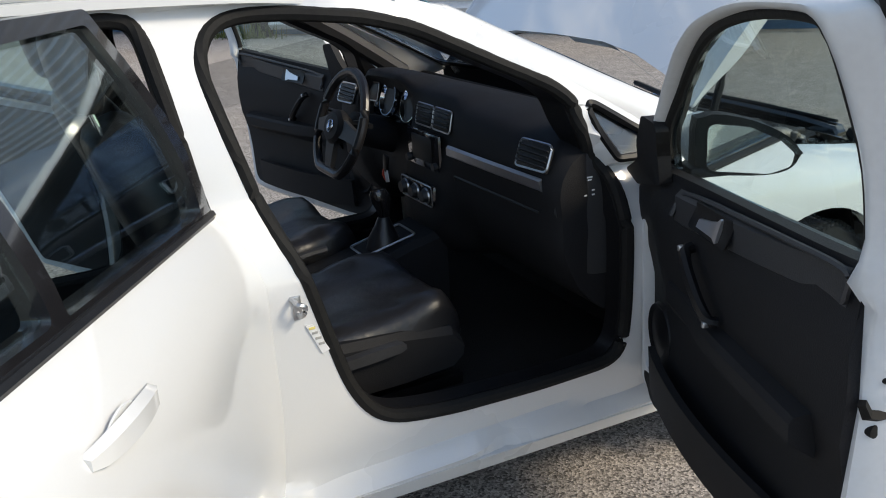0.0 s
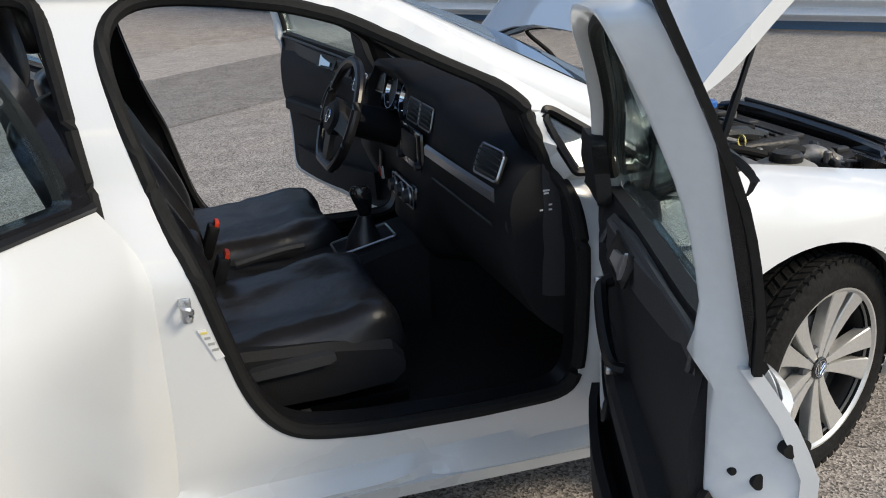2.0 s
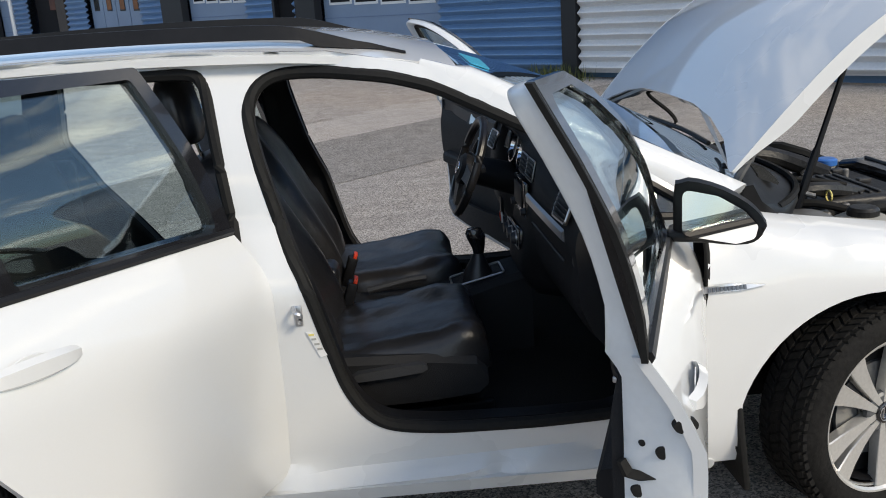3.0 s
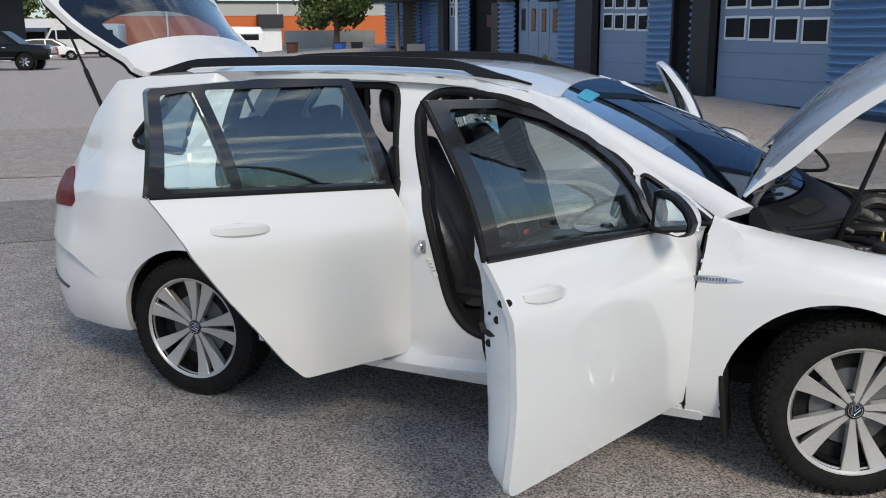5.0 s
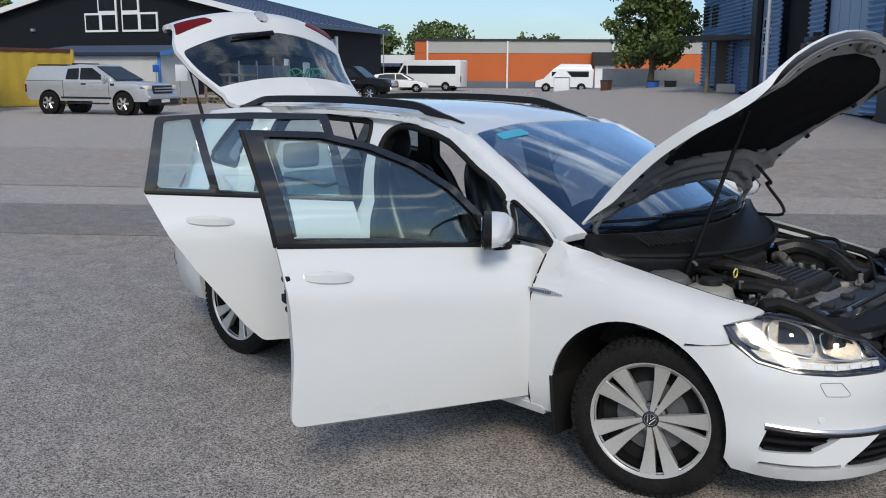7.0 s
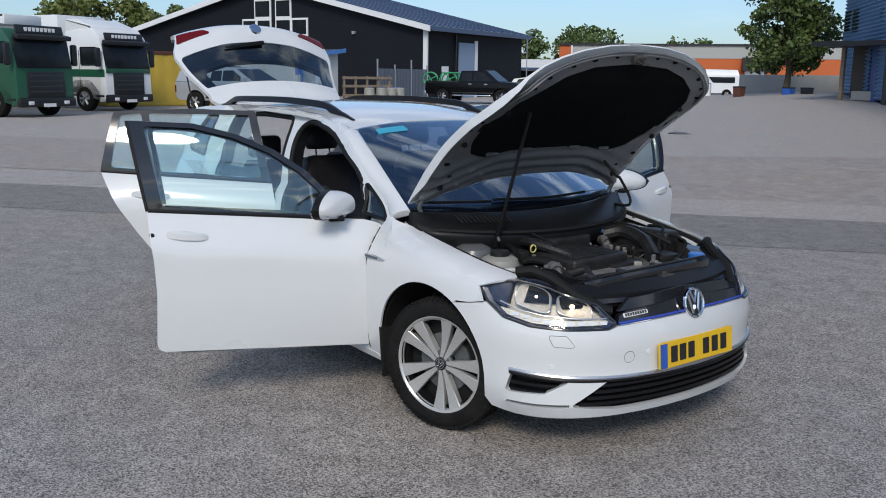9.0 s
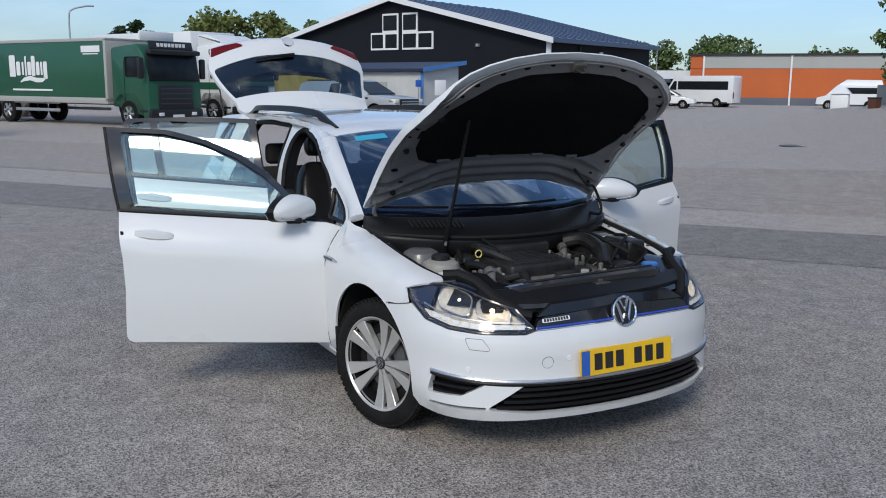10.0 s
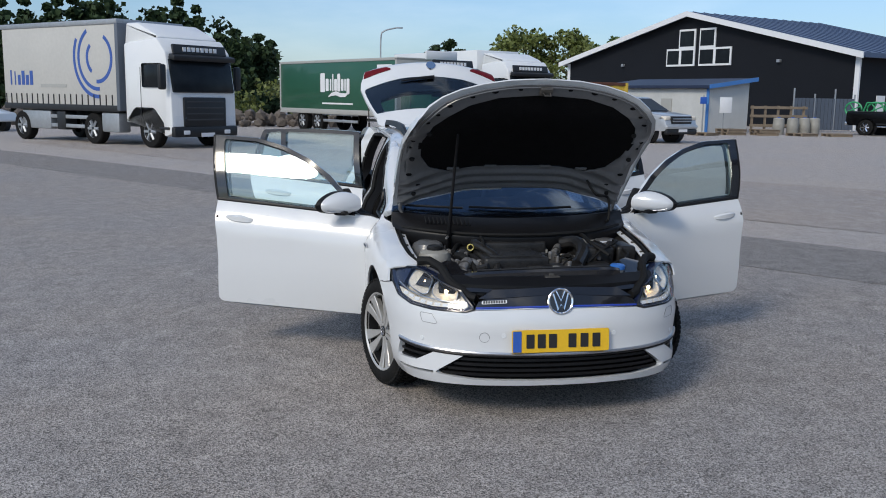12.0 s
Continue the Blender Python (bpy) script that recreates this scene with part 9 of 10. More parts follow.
for k in range(5):
    bm = bmesh.new()
    box(bm, (-40.2, 23.4 + 0.75 * k, 0.75), (0.10, 0.10, 1.5))
    part("rack_post", bm, WOOD, rack)
for z in (0.45, 0.95, 1.4):
    bm = bmesh.new()
    box(bm, (-40.12, 24.9, z), (0.06, 3.3, 0.14))
    part("rack_board", bm, WOOD, rack)
drum0 = thing("plastic_drum", "white plastic drum beside the timber rack", "drum", "drums by the rack")
bm = bmesh.new()
lathe(bm, [(0.0, 0.26), (0.05, 0.29), (0.3, 0.29), (0.32, 0.30), (0.55, 0.30), (0.58, 0.29), (0.82, 0.28), (0.88, 0.22), (0.88, 0)], 20, "Z", full=True)
part("drum_body", bm, MILKY, drum0)
bm = bmesh.new()
lathe(bm, [(0.88, 0.08), (0.92, 0.08), (0.92, 0)], 12, "Z", full=False)
part("drum_cap", bm, PLATE_BLUE, drum0)
drum0.matrix_basis = pose(-39.2, 24.4, 0)
for x, y in ((-39.2, 25.2), (-39.4, 26.0), (-39.6, 26.7)):
    copy_thing(drum0, pose(x, y, 0))

# ---- containers ----
cont = thing("shipping_container", "yellow corrugated steel container with rust along its top", "container")
C0 = Matrix.Translation((-39.6, 13.2, 0)) @ pose(0, 0, 0, 0, 0, 8)
bm = bmesh.new()
prof = []
n = 34
for k in range(n + 1):
    y = -3.0 + 6.0 * k / n
    prof.append((0.04 if (k // 2) % 2 else 0.0, y))
loft(bm, [[C0 @ Vector((x, y, z)) for x, y in prof] + [C0 @ Vector((-2.4, 3.0, z)), C0 @ Vector((-2.4, -3.0, z))] for z in (0.18, 2.42)])
part("container_body", bm, YELLOW_STEEL, cont, angle=20)
for z in (0.10, 2.48):
    bm = bmesh.new()
    box(bm, (-1.18, 0, z), (2.50, 6.1, 0.16), 0.01)
    bmesh.ops.transform(bm, matrix=C0, verts=bm.verts)
    part("container_rail", bm, RUST if z > 1 else YELLOW_STEEL, cont)
for y in (-3.0, 3.0):
    bm = bmesh.new()
    box(bm, (0, y, 1.3), (0.16, 0.16, 2.5), 0.01)
    bmesh.ops.transform(bm, matrix=C0, verts=bm.verts)
    part("container_corner", bm, YELLOW_STEEL, cont)

# ---- orange store ----
store = thing("orange_store", "long orange panel building with a pale grey band and grey plinth", "building")
O0, O1 = Vector((-66.0, 62.4)), Vector((-45.0, 79.4))
od = (O1 - O0).normalized()
on_ = Vector((od.y, -od.x))


def store_slab(name, a0, a1, z0, z1, d0, d1, m, parent=store):
    bm = bmesh.new()
    pts = [O0 + od * a0 + on_ * d0, O0 + od * a1 + on_ * d0, O0 + od * a1 + on_ * d1, O0 + od * a0 + on_ * d1]
    loft(bm, [[(p.x, p.y, z) for p in pts] for z in (z0, z1)])
    return part(name, bm, m, parent)


LS = (O1 - O0).length
store_slab("wall", 2.2, LS + 14, 0.7, 3.5, -10, 0, ORANGE)
store_slab("plinth", 2.2, LS + 14, -0.3, 0.7, -10, 0.04, GREY_BASE)
store_slab("upper_band", 3.4, LS + 14, 3.5, 4.72, -10, 0.06, GREY_BAND)
store_slab("end_panel", 2.2, 3.4, 3.5, 4.72, -10, 0.05, ORANGE)
store_slab("roof", 2.0, LS + 14.2, 4.72, 4.90, -10.2, 0.25, PILLAR)
for a in (3.4, 11.5, 22.0):
    store_slab("downpipe", a, a + 0.16, 0, 4.7, 0.06, 0.22, FRAME_WHITE)
p = store_slab("porch", 20.0, 22.4, 2.3, 3.6, 0.07, 1.6, PILLAR)
store_slab("porch_wall", 20.3, 22.2, 0.0, 2.3, 0.07, 1.2, FRAME_WHITE, p)
store_slab("side_wing", -7.0, 2.1, 0, 3.3, -9, -1.0, FRAME_WHITE)
store_slab("wing_canopy", -7.4, 1.9, 2.2, 2.45, -1.0, 0.8, ROOF_BLUE)
store_slab("wing_opening", -5.5, 0.6, 0.1, 2.1, -1.0, -0.93, WIN_DARK)

# ---- shelter and low wall near the workshop's far end ----
shelter = thing("timber_shelter", "open grey timber shelter with a flat dark roof", "shelter")
S0 = Vector((-16.1, 30.6))
for dx, dy, wx, wy, z0, z1, m, nm in ((1.6, 2.2, 3.6, 0.12, 0.9, 2.9, WOOD_DARK, "back_wall"), (0.0, 1.1, 0.14, 0.14, 0.8, 2.9, WOOD, "post"), (3.3, 1.1, 0.14, 2.2, 0.8, 2.9, WOOD_DARK, "side_wall"), (1.6, 1.0, 4.2, 3.0, 2.9, 3.08, PILLAR, "roof"), (1.4, 1.4, 2.0, 0.5, 0.85, 1.2, CONCRETE, "bench")):
    bm = bmesh.new()
    box(bm, (S0.x + dx, S0.y + dy, (z0 + z1) / 2), (wx, wy, z1 - z0))
    part(nm, bm, m, shelter)
wallobj = thing("low_wall", "low grey concrete wall beside the shelter", "wall")
bm = bmesh.new()
box(bm, (-24.6, 41.6, 1.0), (5.0, 0.25, 1.7), 0.02, turn_z(31))
part("wall_body", bm, CONCRETE, wallobj)
for k, (x, y, m) in enumerate(((-23.4, 35.5, RUST), (-21.0, 35.9, PLATE_BLUE), (-20.3, 36.3, PILLAR))):
    b = thing("waste_bin", ("rust-brown", "blue", "black")[k] + " waste bin standing by the low wall", "bin", "bins by the wall")
    bm = bmesh.new()
    loft(bm, [[(x + sx * w, y + sy * w, z) for sx, sy in ((-1, -1), (1, -1), (1, 1), (-1, 1))] for z, w in ((0.35, 0.17), (1.20, 0.21))])
    part("bin_body", bm, m, b)
    bm = bmesh.new()
    box(bm, (x, y, 1.23), (0.46, 0.46, 0.06), 0.02)
    part("bin_lid", bm, PILLAR, b)
kiosk = thing("white_salt_box", "small white fibreglass box with a pitched lid", "box")
bm = bmesh.new()
box(bm, (-36.6, 50.4, 0.65), (1.1, 1.1, 1.3), 0.1, turn_z(31))
part("box_body", bm, TRUCK_WHITE, kiosk)
bm = bmesh.new()
loft(bm, [[(-36.6 + (sx * 0.857 - sy * 0.515) * w, 50.4 + (sx * 0.515 + sy * 0.857) * w, z) for sx, sy in ((-1, -1), (1, -1), (1, 1), (-1, 1))] for z, w in ((1.3, 0.65), (1.75, 0.28))])
part("box_lid", bm, TRUCK_WHITE, kiosk)


# ---- vehicles in the background ----
def road_wheel(parent, x, y, r, w, s, rim=ALLOY):
    bm = bmesh.new()
    lathe(bm, [(-w / 2, r * 0.60), (-w / 2, r * 0.93), (-w * 0.38, r), (w * 0.38, r), (w / 2, r * 0.93), (w / 2, r * 0.60)], 24, "Y", (x, y, r), full=False)
    wh = part("wheel", bm, TYRE, parent)
    bm = bmesh.new()
    o = s * w * 0.42
    lathe(bm, [(o, r * 0.62), (o + s * 0.01, r * 0.58), (o - s * 0.04, r * 0.50), (o - s * 0.03, r * 0.16), (o, r * 0.12), (o, 0)], 20, "Y", (x, y, r), full=False)
    part("rim", bm, PILLAR, wh)
    bm = bmesh.new()
    lathe(bm, [(o, r * 0.66), (o + s * 0.015, r * 0.63), (o, r * 0.58)], 20, "Y", (x, y, r), full=False)
    part("rim_lip", bm, rim, wh)
    for k in range(6):
        a = math.pi * k / 3
        bm = bmesh.new()
        tube(bm, [(x + r * 0.10 * math.cos(a), y + o, r + r * 0.10 * math.sin(a)), (x + r * 0.56 * math.cos(a), y + o, r + r * 0.56 * math.sin(a))], r * 0.10, 5)
        part("rim_spoke", bm, rim, wh)


def small_vehicle(name, label, m, body, cabin, W, wheels_x, r, paint, glass, extra=(), category="car", rim=ALLOY):
    """A vehicle from its side outlines: lower body and cabin (x, z), window outlines, wheels."""
    v = thing(name, label, category)
    h = W / 2
    bm = bmesh.new()
    low = min(z for x, z in body)
    nose = max(range(len(body)), key=lambda i: (body[i][1] <= low + 0.08, body[i][0]))
    outline = [(x, z, 0.07) for x, z in body[:nose + 1]]
    arch, zb = 1.17 * r, body[nose][1]
    a0 = math.degrees(math.asin(max(-0.9, min(0.9, (zb - r) / arch))))
    for wx in sorted(wheels_x, reverse=True):
        outline += [(wx + arch * math.cos(radians(a)), r + arch * math.sin(radians(a))) for a in np.linspace(a0, 180 - a0, 13)]
    outline += [(x, z, 0.07) for x, z in body[nose + 1:]]
    lp = ring(outline, 9)
    top = max(p[1] for p in lp)
    rows = []
    for k, e in ((-1, 0.075), (-0.985, 0.025), (-0.94, 0), (0.94, 0), (0.985, 0.025), (1, 0.075)):
        rows.append([(p[0] * (1 - 0.25 * e), k * h, p[1] - e * max(0, p[1] - r * 2.2) / (top - r * 2.2)) for p in lp])
    loft(bm, rows)
    b = part("body", bm, paint, v)
    if cabin:
        bm = bmesh.new()
        cx = sum(p[0] for p in cabin) / len(cabin)
        zlo = min(p[1] for p in cabin)
        zhi = max(p[1] for p in cabin)
        lp = ring([(x, z, 0.08) for x, z in cabin], 9)
        rows = []
        for k in (-1, -0.96, 0.96, 1):
            rows.append([(x, k * (h - 0.02 - 0.16 * (z - zlo) / (zhi - zlo)), z - (0.03 if abs(k) == 1 and z > zhi - 0.05 else 0)) for x, z in lp])
        loft(bm, rows)
        part("cabin", bm, paint, v)
    for g in glass:
        zlo = min(p[1] for p in (cabin or body))
        zhi = max(p[1] for p in (cabin or body))
        for s in (-1, 1):
            bm = bmesh.new()
            lp = ring([(x, z, 0.04) for x, z in g], 9)
            off = (lambda z: h - 0.02 - 0.16 * (z - zlo) / (zhi - zlo)) if cabin else (lambda z: h)
            loft(bm, [[(x, s * (off(z) + e), z) for x, z in lp] for e in (-0.01, 0.012)])
            part("side_window", bm, WIN_DARK, v)
    if cabin:
        (xa, za), (xb, zb) = cabin[-2], cabin[-1]
        bm = bmesh.new()
        rows = []
        for k in (0.10, 0.90):
            x, z = xa + (xb - xa) * k, za + (zb - za) * k
            w = h - 0.10 - 0.16 * (z - zlo) / (zhi - zlo)
            rows.append([(x + 0.006, -w, z), (x + 0.006, w, z), (x + 0.022, w, z + 0.02), (x + 0.022, -w, z + 0.02)])
        loft(bm, rows)
        part("windscreen", bm, WIN_DARK, v)
    for nm, c, sz, mt, bev in extra:
        if nm == "windscreen" and cabin:
            continue
        bm = bmesh.new()
        box(bm, c, sz, bev)
        part(nm, bm, mt, v)
    for s in (-1, 1):
        bm = bmesh.new()
        box(bm, ((body[0][0] + body[-2][0]) / 2, s * (h + 0.002), body[0][1] + 0.02), ((wheels_x[1] - wheels_x[0]) - 2.5 * r, 0.02, 0.07), 0.005)
        part("sill_trim", bm, PILLAR, v)
    for x in wheels_x:
        for s in (-1, 1):
            bm = bmesh.new()
            lathe(bm, [(s * (h - 0.30), r * 0.4), (s * (h - 0.30), r * 1.155), (s * (h - 0.02), r * 1.155)], 24, "Y", (x, 0, r), full=False)
            part("wheel_arch", bm, PILLAR, v)
            road_wheel(v, x, s * (h - 0.08), r, 0.24, s, rim)
    v.matrix_basis = m
    return v


def heading(x, y, deg, z=0.0):
    return pose(x, y, z, 0, 0, deg)


small_vehicle("pickup_truck", "silver double-cab pickup with a hardtop over its bed", heading(-31.28, 13.05, 26), [(-2.6, 0.60), (-2.68, 0.80), (-2.66, 1.22), (0.75, 1.25), (1.6, 1.21), (2.35, 1.13), (2.60, 1.0), (2.68, 0.75), (2.66, 0.50), (-2.45, 0.50)], [(-2.62, 1.20), (-2.46, 1.66), (-2.25, 1.74), (-0.95, 1.76), (-0.30, 1.83), (0.30, 1.80), (1.40, 1.20)], 1.86, (-1.60, 1.62), 0.42, SILVER_PAINT,
              [[(-0.85, 1.28), (-0.78, 1.66), (-0.30, 1.69), (-0.28, 1.28)], [(-0.22, 1.28), (-0.22, 1.69), (0.26, 1.70), (0.95, 1.28)]],
              [("grille", (2.64, 0, 0.93), (0.10, 1.2, 0.30), PILLAR, 0.02), ("front_bumper", (2.66, 0, 0.66), (0.20, 1.86, 0.16), SILVER_PAINT, 0.05), ("bumper_skirt", (2.66, 0, 0.47), (0.18, 1.82, 0.20), PILLAR, 0.05), ("grille_bar", (2.70, 0, 0.98), (0.04, 1.1, 0.05), SILVER, 0.01), ("grille_bar", (2.70, 0, 0.88), (0.04, 1.1, 0.05), SILVER, 0.01), ("wing_vent", (1.18, -0.935, 1.10), (0.16, 0.012, 0.07), PILLAR, 0), ("roof_rail", (-1.6, -0.62, 1.80), (1.3, 0.04, 0.05), PILLAR, 0.01), ("roof_rail", (-1.6, 0.62, 1.80), (1.3, 0.04, 0.05), PILLAR, 0.01), ("door_joint", (-0.95, -0.931, 0.95), (0.016, 0.006, 0.62), PILLAR, 0), ("door_joint", (1.02, -0.931, 0.95), (0.016, 0.006, 0.55), PILLAR, 0), ("hardtop_joint", (-1.75, -0.935, 1.225), (1.6, 0.006, 0.014), PILLAR, 0), ("door_handle", (-0.05, -0.94, 1.12), (0.2, 0.03, 0.05), PILLAR, 0.01), ("headlamp", (2.48, 0.78, 1.0), (0.36, 0.30, 0.16), LAMP_INNER, 0.04), ("headlamp", (2.48, -0.78, 1.0), (0.36, 0.30, 0.16), LAMP_INNER, 0.04), ("plate_bar", (2.77, 0, 0.52), (0.02, 0.5, 0.11), PRINT_WHITE, 0), ("windscreen", (0.86, 0, 1.46), (0.05, 1.45, 0.74), WIN_DARK, 0.01), ("side_step", (0, -0.95, 0.42), (2.0, 0.12, 0.06), PILLAR, 0.02), ("door_mirror", (0.90, -1.02, 1.33), (0.12, 0.16, 0.2), SILVER_PAINT, 0.03), ("roof_bar", (-0.6, 0, 1.84), (0.08, 1.5, 0.06), PILLAR, 0.02), ("tail_lamp", (-2.6, -0.86, 0.95), (0.08, 0.16, 0.3), RED_LENS, 0.02)], "pickup")
small_vehicle("crew_pickup", "black crew-cab pickup carrying a green cable drum frame", heading(-38.1, 31.2, 30), [(-2.85, 0.60), (-2.92, 0.75), (-2.9, 1.24), (0.9, 1.27), (2.0, 1.26), (2.68, 1.20), (2.92, 1.02), (2.95, 0.52), (-2.75, 0.52)], [(-0.85, 1.20), (-0.70, 1.86), (0.75, 1.90), (1.65, 1.20)], 2.02, (-1.80, 1.78), 0.42, BLACK_PAINT,
              [[(-0.65, 1.28), (-0.58, 1.76), (-0.02, 1.79), (-0.02, 1.28)], [(0.08, 1.28), (0.08, 1.79), (0.62, 1.79), (1.30, 1.28)]],
              [("chrome_bumper", (2.98, 0, 0.62), (0.14, 1.9, 0.24), CHROME, 0.05), ("grille", (2.95, 0, 0.98), (0.06, 1.2, 0.32), CHROME, 0.03), ("windscreen", (1.20, 0, 1.56), (0.05, 1.5, 0.60), WIN_DARK, 0.01), ("headlamp", (2.82, 0.85, 1.02), (0.25, 0.25, 0.2), LENS, 0.04), ("headlamp", (2.82, -0.85, 1.02), (0.25, 0.25, 0.2), LENS, 0.04), ("door_handle", (-0.1, -1.02, 1.12), (0.2, 0.04, 0.05), CHROME, 0.01), ("door_handle", (0.85, -1.02, 1.12), (0.2, 0.04, 0.05), CHROME, 0.01), ("side_step", (0.0, -1.03, 0.48), (2.3, 0.10, 0.06), CHROME, 0.02), ("bed_rail", (-1.9, -0.99, 1.26), (1.9, 0.06, 0.05), PILLAR, 0.01), ("rear_bumper", (-2.95, 0, 0.62), (0.14, 1.8, 0.2), CHROME, 0.04)], "pickup", CHROME)
reel = thing("cable_frame", "bright green steel drum frame carried in the pickup bed", "frame")
RM = heading(-38.1, 31.2, 30)
for x in (-2.75, -1.55):
    bm = bmesh.new()
    tube(bm, [RM @ Vector((x + 0.45 * math.cos(a), -0.55, 1.38 + 0.38 * math.sin(a))) for a in np.linspace(0, 2 * math.pi, 20, endpoint=False)], 0.05, 6, closed=True)
    for a in (0.5, 2.1, 3.6):
        tube(bm, [RM @ Vector((x + 0.45 * math.cos(a), -0.55, 1.38 + 0.38 * math.sin(a))), RM @ Vector((x - 0.45 * math.cos(a), -0.55, 1.38 - 0.38 * math.sin(a)))], 0.035, 5)
    part("reel_ring", bm, GREEN_FRAME, reel)
bm = bmesh.new()
for y in (-0.6, 0.5):
    tube(bm, [RM @ Vector((-2.2, y, 1.2)), RM @ Vector((-2.0, y, 1.74)), RM @ Vector((-1.0, y, 1.74)), RM @ Vector((-0.95, y, 1.2))], 0.05, 6)
part("carry_frame", bm, GREEN_FRAME, reel)
small_vehicle("estate_car", "white estate car parked beside a minibus", heading(-50.9, 48.3, 40), [(-2.2, 0.35), (-2.3, 0.85), (-0.9, 0.95), (1.2, 0.92), (2.2, 0.75), (2.3, 0.40)], [(-2.22, 0.90), (-1.90, 1.38), (-1.0, 1.50), (0.20, 1.50), (1.20, 0.94)], 1.8, (-1.35, 1.40), 0.32, TRUCK_WHITE, [[(-1.75, 1.02), (-1.55, 1.34), (-1.0, 1.42), (-0.3, 1.42), (-0.3, 1.0)], [(-0.22, 1.0), (-0.22, 1.42), (0.16, 1.42), (0.85, 1.0)]], [("windscreen", (0.80, 0, 1.18), (0.05, 1.3, 0.40), WIN_DARK, 0.01), ("headlamp", (2.15, -0.72, 0.70), (0.3, 0.25, 0.14), LENS, 0.03)])
small_vehicle("minibus", "white minibus with a dark window band", heading(-54.2, 55.2, 203), [(-3.2, 0.35), (-3.25, 2.5), (-3.1, 2.62), (1.9, 2.60), (2.55, 1.50), (3.15, 1.20), (3.25, 0.40)], None, 2.0, (-1.9, 2.1), 0.36, TRUCK_WHITE, [[(-2.8, 1.45), (-2.8, 2.15), (1.6, 2.15), (1.6, 1.45)], [(1.72, 1.40), (1.72, 2.15), (1.95, 2.15), (2.38, 1.45)]], [("side_skirt", (0, 0, 0.38), (5.6, 2.02, 0.16), PILLAR, 0.02), ("windscreen", (2.30, 0, 1.95), (0.08, 1.8, 0.80), WIN_DARK, 0.02), ("rear_lamp", (-3.25, 0.9, 1.0), (0.05, 0.14, 0.5), RED_LENS, 0.01)], "minibus")
small_vehicle("white_van", "white high-roof passenger van with a stepped roof", heading(-44.2, 61.5, 215), [(-2.4, 0.35), (-2.45, 1.9), (0.9, 1.95), (1.75, 1.10), (2.4, 0.92), (2.48, 0.40)], [(-2.35, 1.88), (-2.2, 2.30), (0.3, 2.34), (0.95, 1.90)], 1.9, (-1.45, 1.55), 0.34, TRUCK_WHITE, [], [("window_band", (-0.9, 0, 1.48), (2.3, 1.915, 0.5), WIN_DARK, 0.03), ("door_window", (0.75, 0, 1.48), (0.7, 1.915, 0.45), WIN_DARK, 0.05), ("front_bumper", (2.42, 0, 0.50), (0.16, 1.8, 0.3), PILLAR, 0.04), ("rear_window", (-2.44, 0, 1.5), (0.04, 1.4, 0.5), WIN_DARK, 0.01)], "van")
small_vehicle("off_road_car", "black car with bright alloy wheels parked on the line", heading(8.6, 10.6, 30), [(-2.2, 0.38), (-2.3, 1.0), (1.1, 1.05), (2.2, 0.95), (2.3, 0.42)], [(-2.15, 1.02), (-1.9, 1.66), (0.4, 1.70), (1.15, 1.04)], 1.84, (-1.35, 1.40), 0.35, BLACK_PAINT, [[(-1.7, 1.10), (-1.6, 1.55), (-0.6, 1.60), (-0.6, 1.10)], [(-0.5, 1.10), (-0.5, 1.60), (0.3, 1.60), (0.85, 1.10)]], [("windscreen", (0.75, 0, 1.36), (0.05, 1.4, 0.55), WIN_DARK, 0.01)], rim=CHROME)
trailer = thing("small_trailer", "flat trailer frame standing on a small black jockey wheel", "trailer")
bm = bmesh.new()
lathe(bm, [(-0.04, 0.02), (-0.04, 0.11), (0.04, 0.11), (0.04, 0.02)], 20, "Y", (9.3, 7.5, 0.11), full=False)
part("jockey_wheel", bm, TYRE, trailer)
bm = bmesh.new()
tube(bm, [(9.3, 7.56, 0.11), (9.3, 7.56, 0.55)], 0.025, 8)
tube(bm, [(9.3, 7.56, 0.50), (12.5, 8.6, 0.55)], 0.05, 8)
part("draw_bar", bm, GALV, trailer)
bm = bmesh.new()
box(bm, (13.5, 9.0, 0.62), (2.6, 1.5, 0.12), 0.02, turn_z(18))
part("trailer_deck", bm, WOOD_DARK, trailer)
for s in (-1, 1):
    bm = bmesh.new()
    lathe(bm, [(-0.07, 0.1), (-0.07, 0.28), (0.07, 0.28), (0.07, 0.1)], 20, "Y", (13.5 + s * -0.2, 9.0 + s * 0.72, 0.28), full=True)
    part("trailer_wheel", bm, TYRE, trailer)


def lorry_wheels(v, xs, W, r=0.50, rim=GALV):
    for x in xs:
        for s in (-1, 1):
            road_wheel(v, x, s * (W / 2 - 0.17), r, 0.32, s, rim)


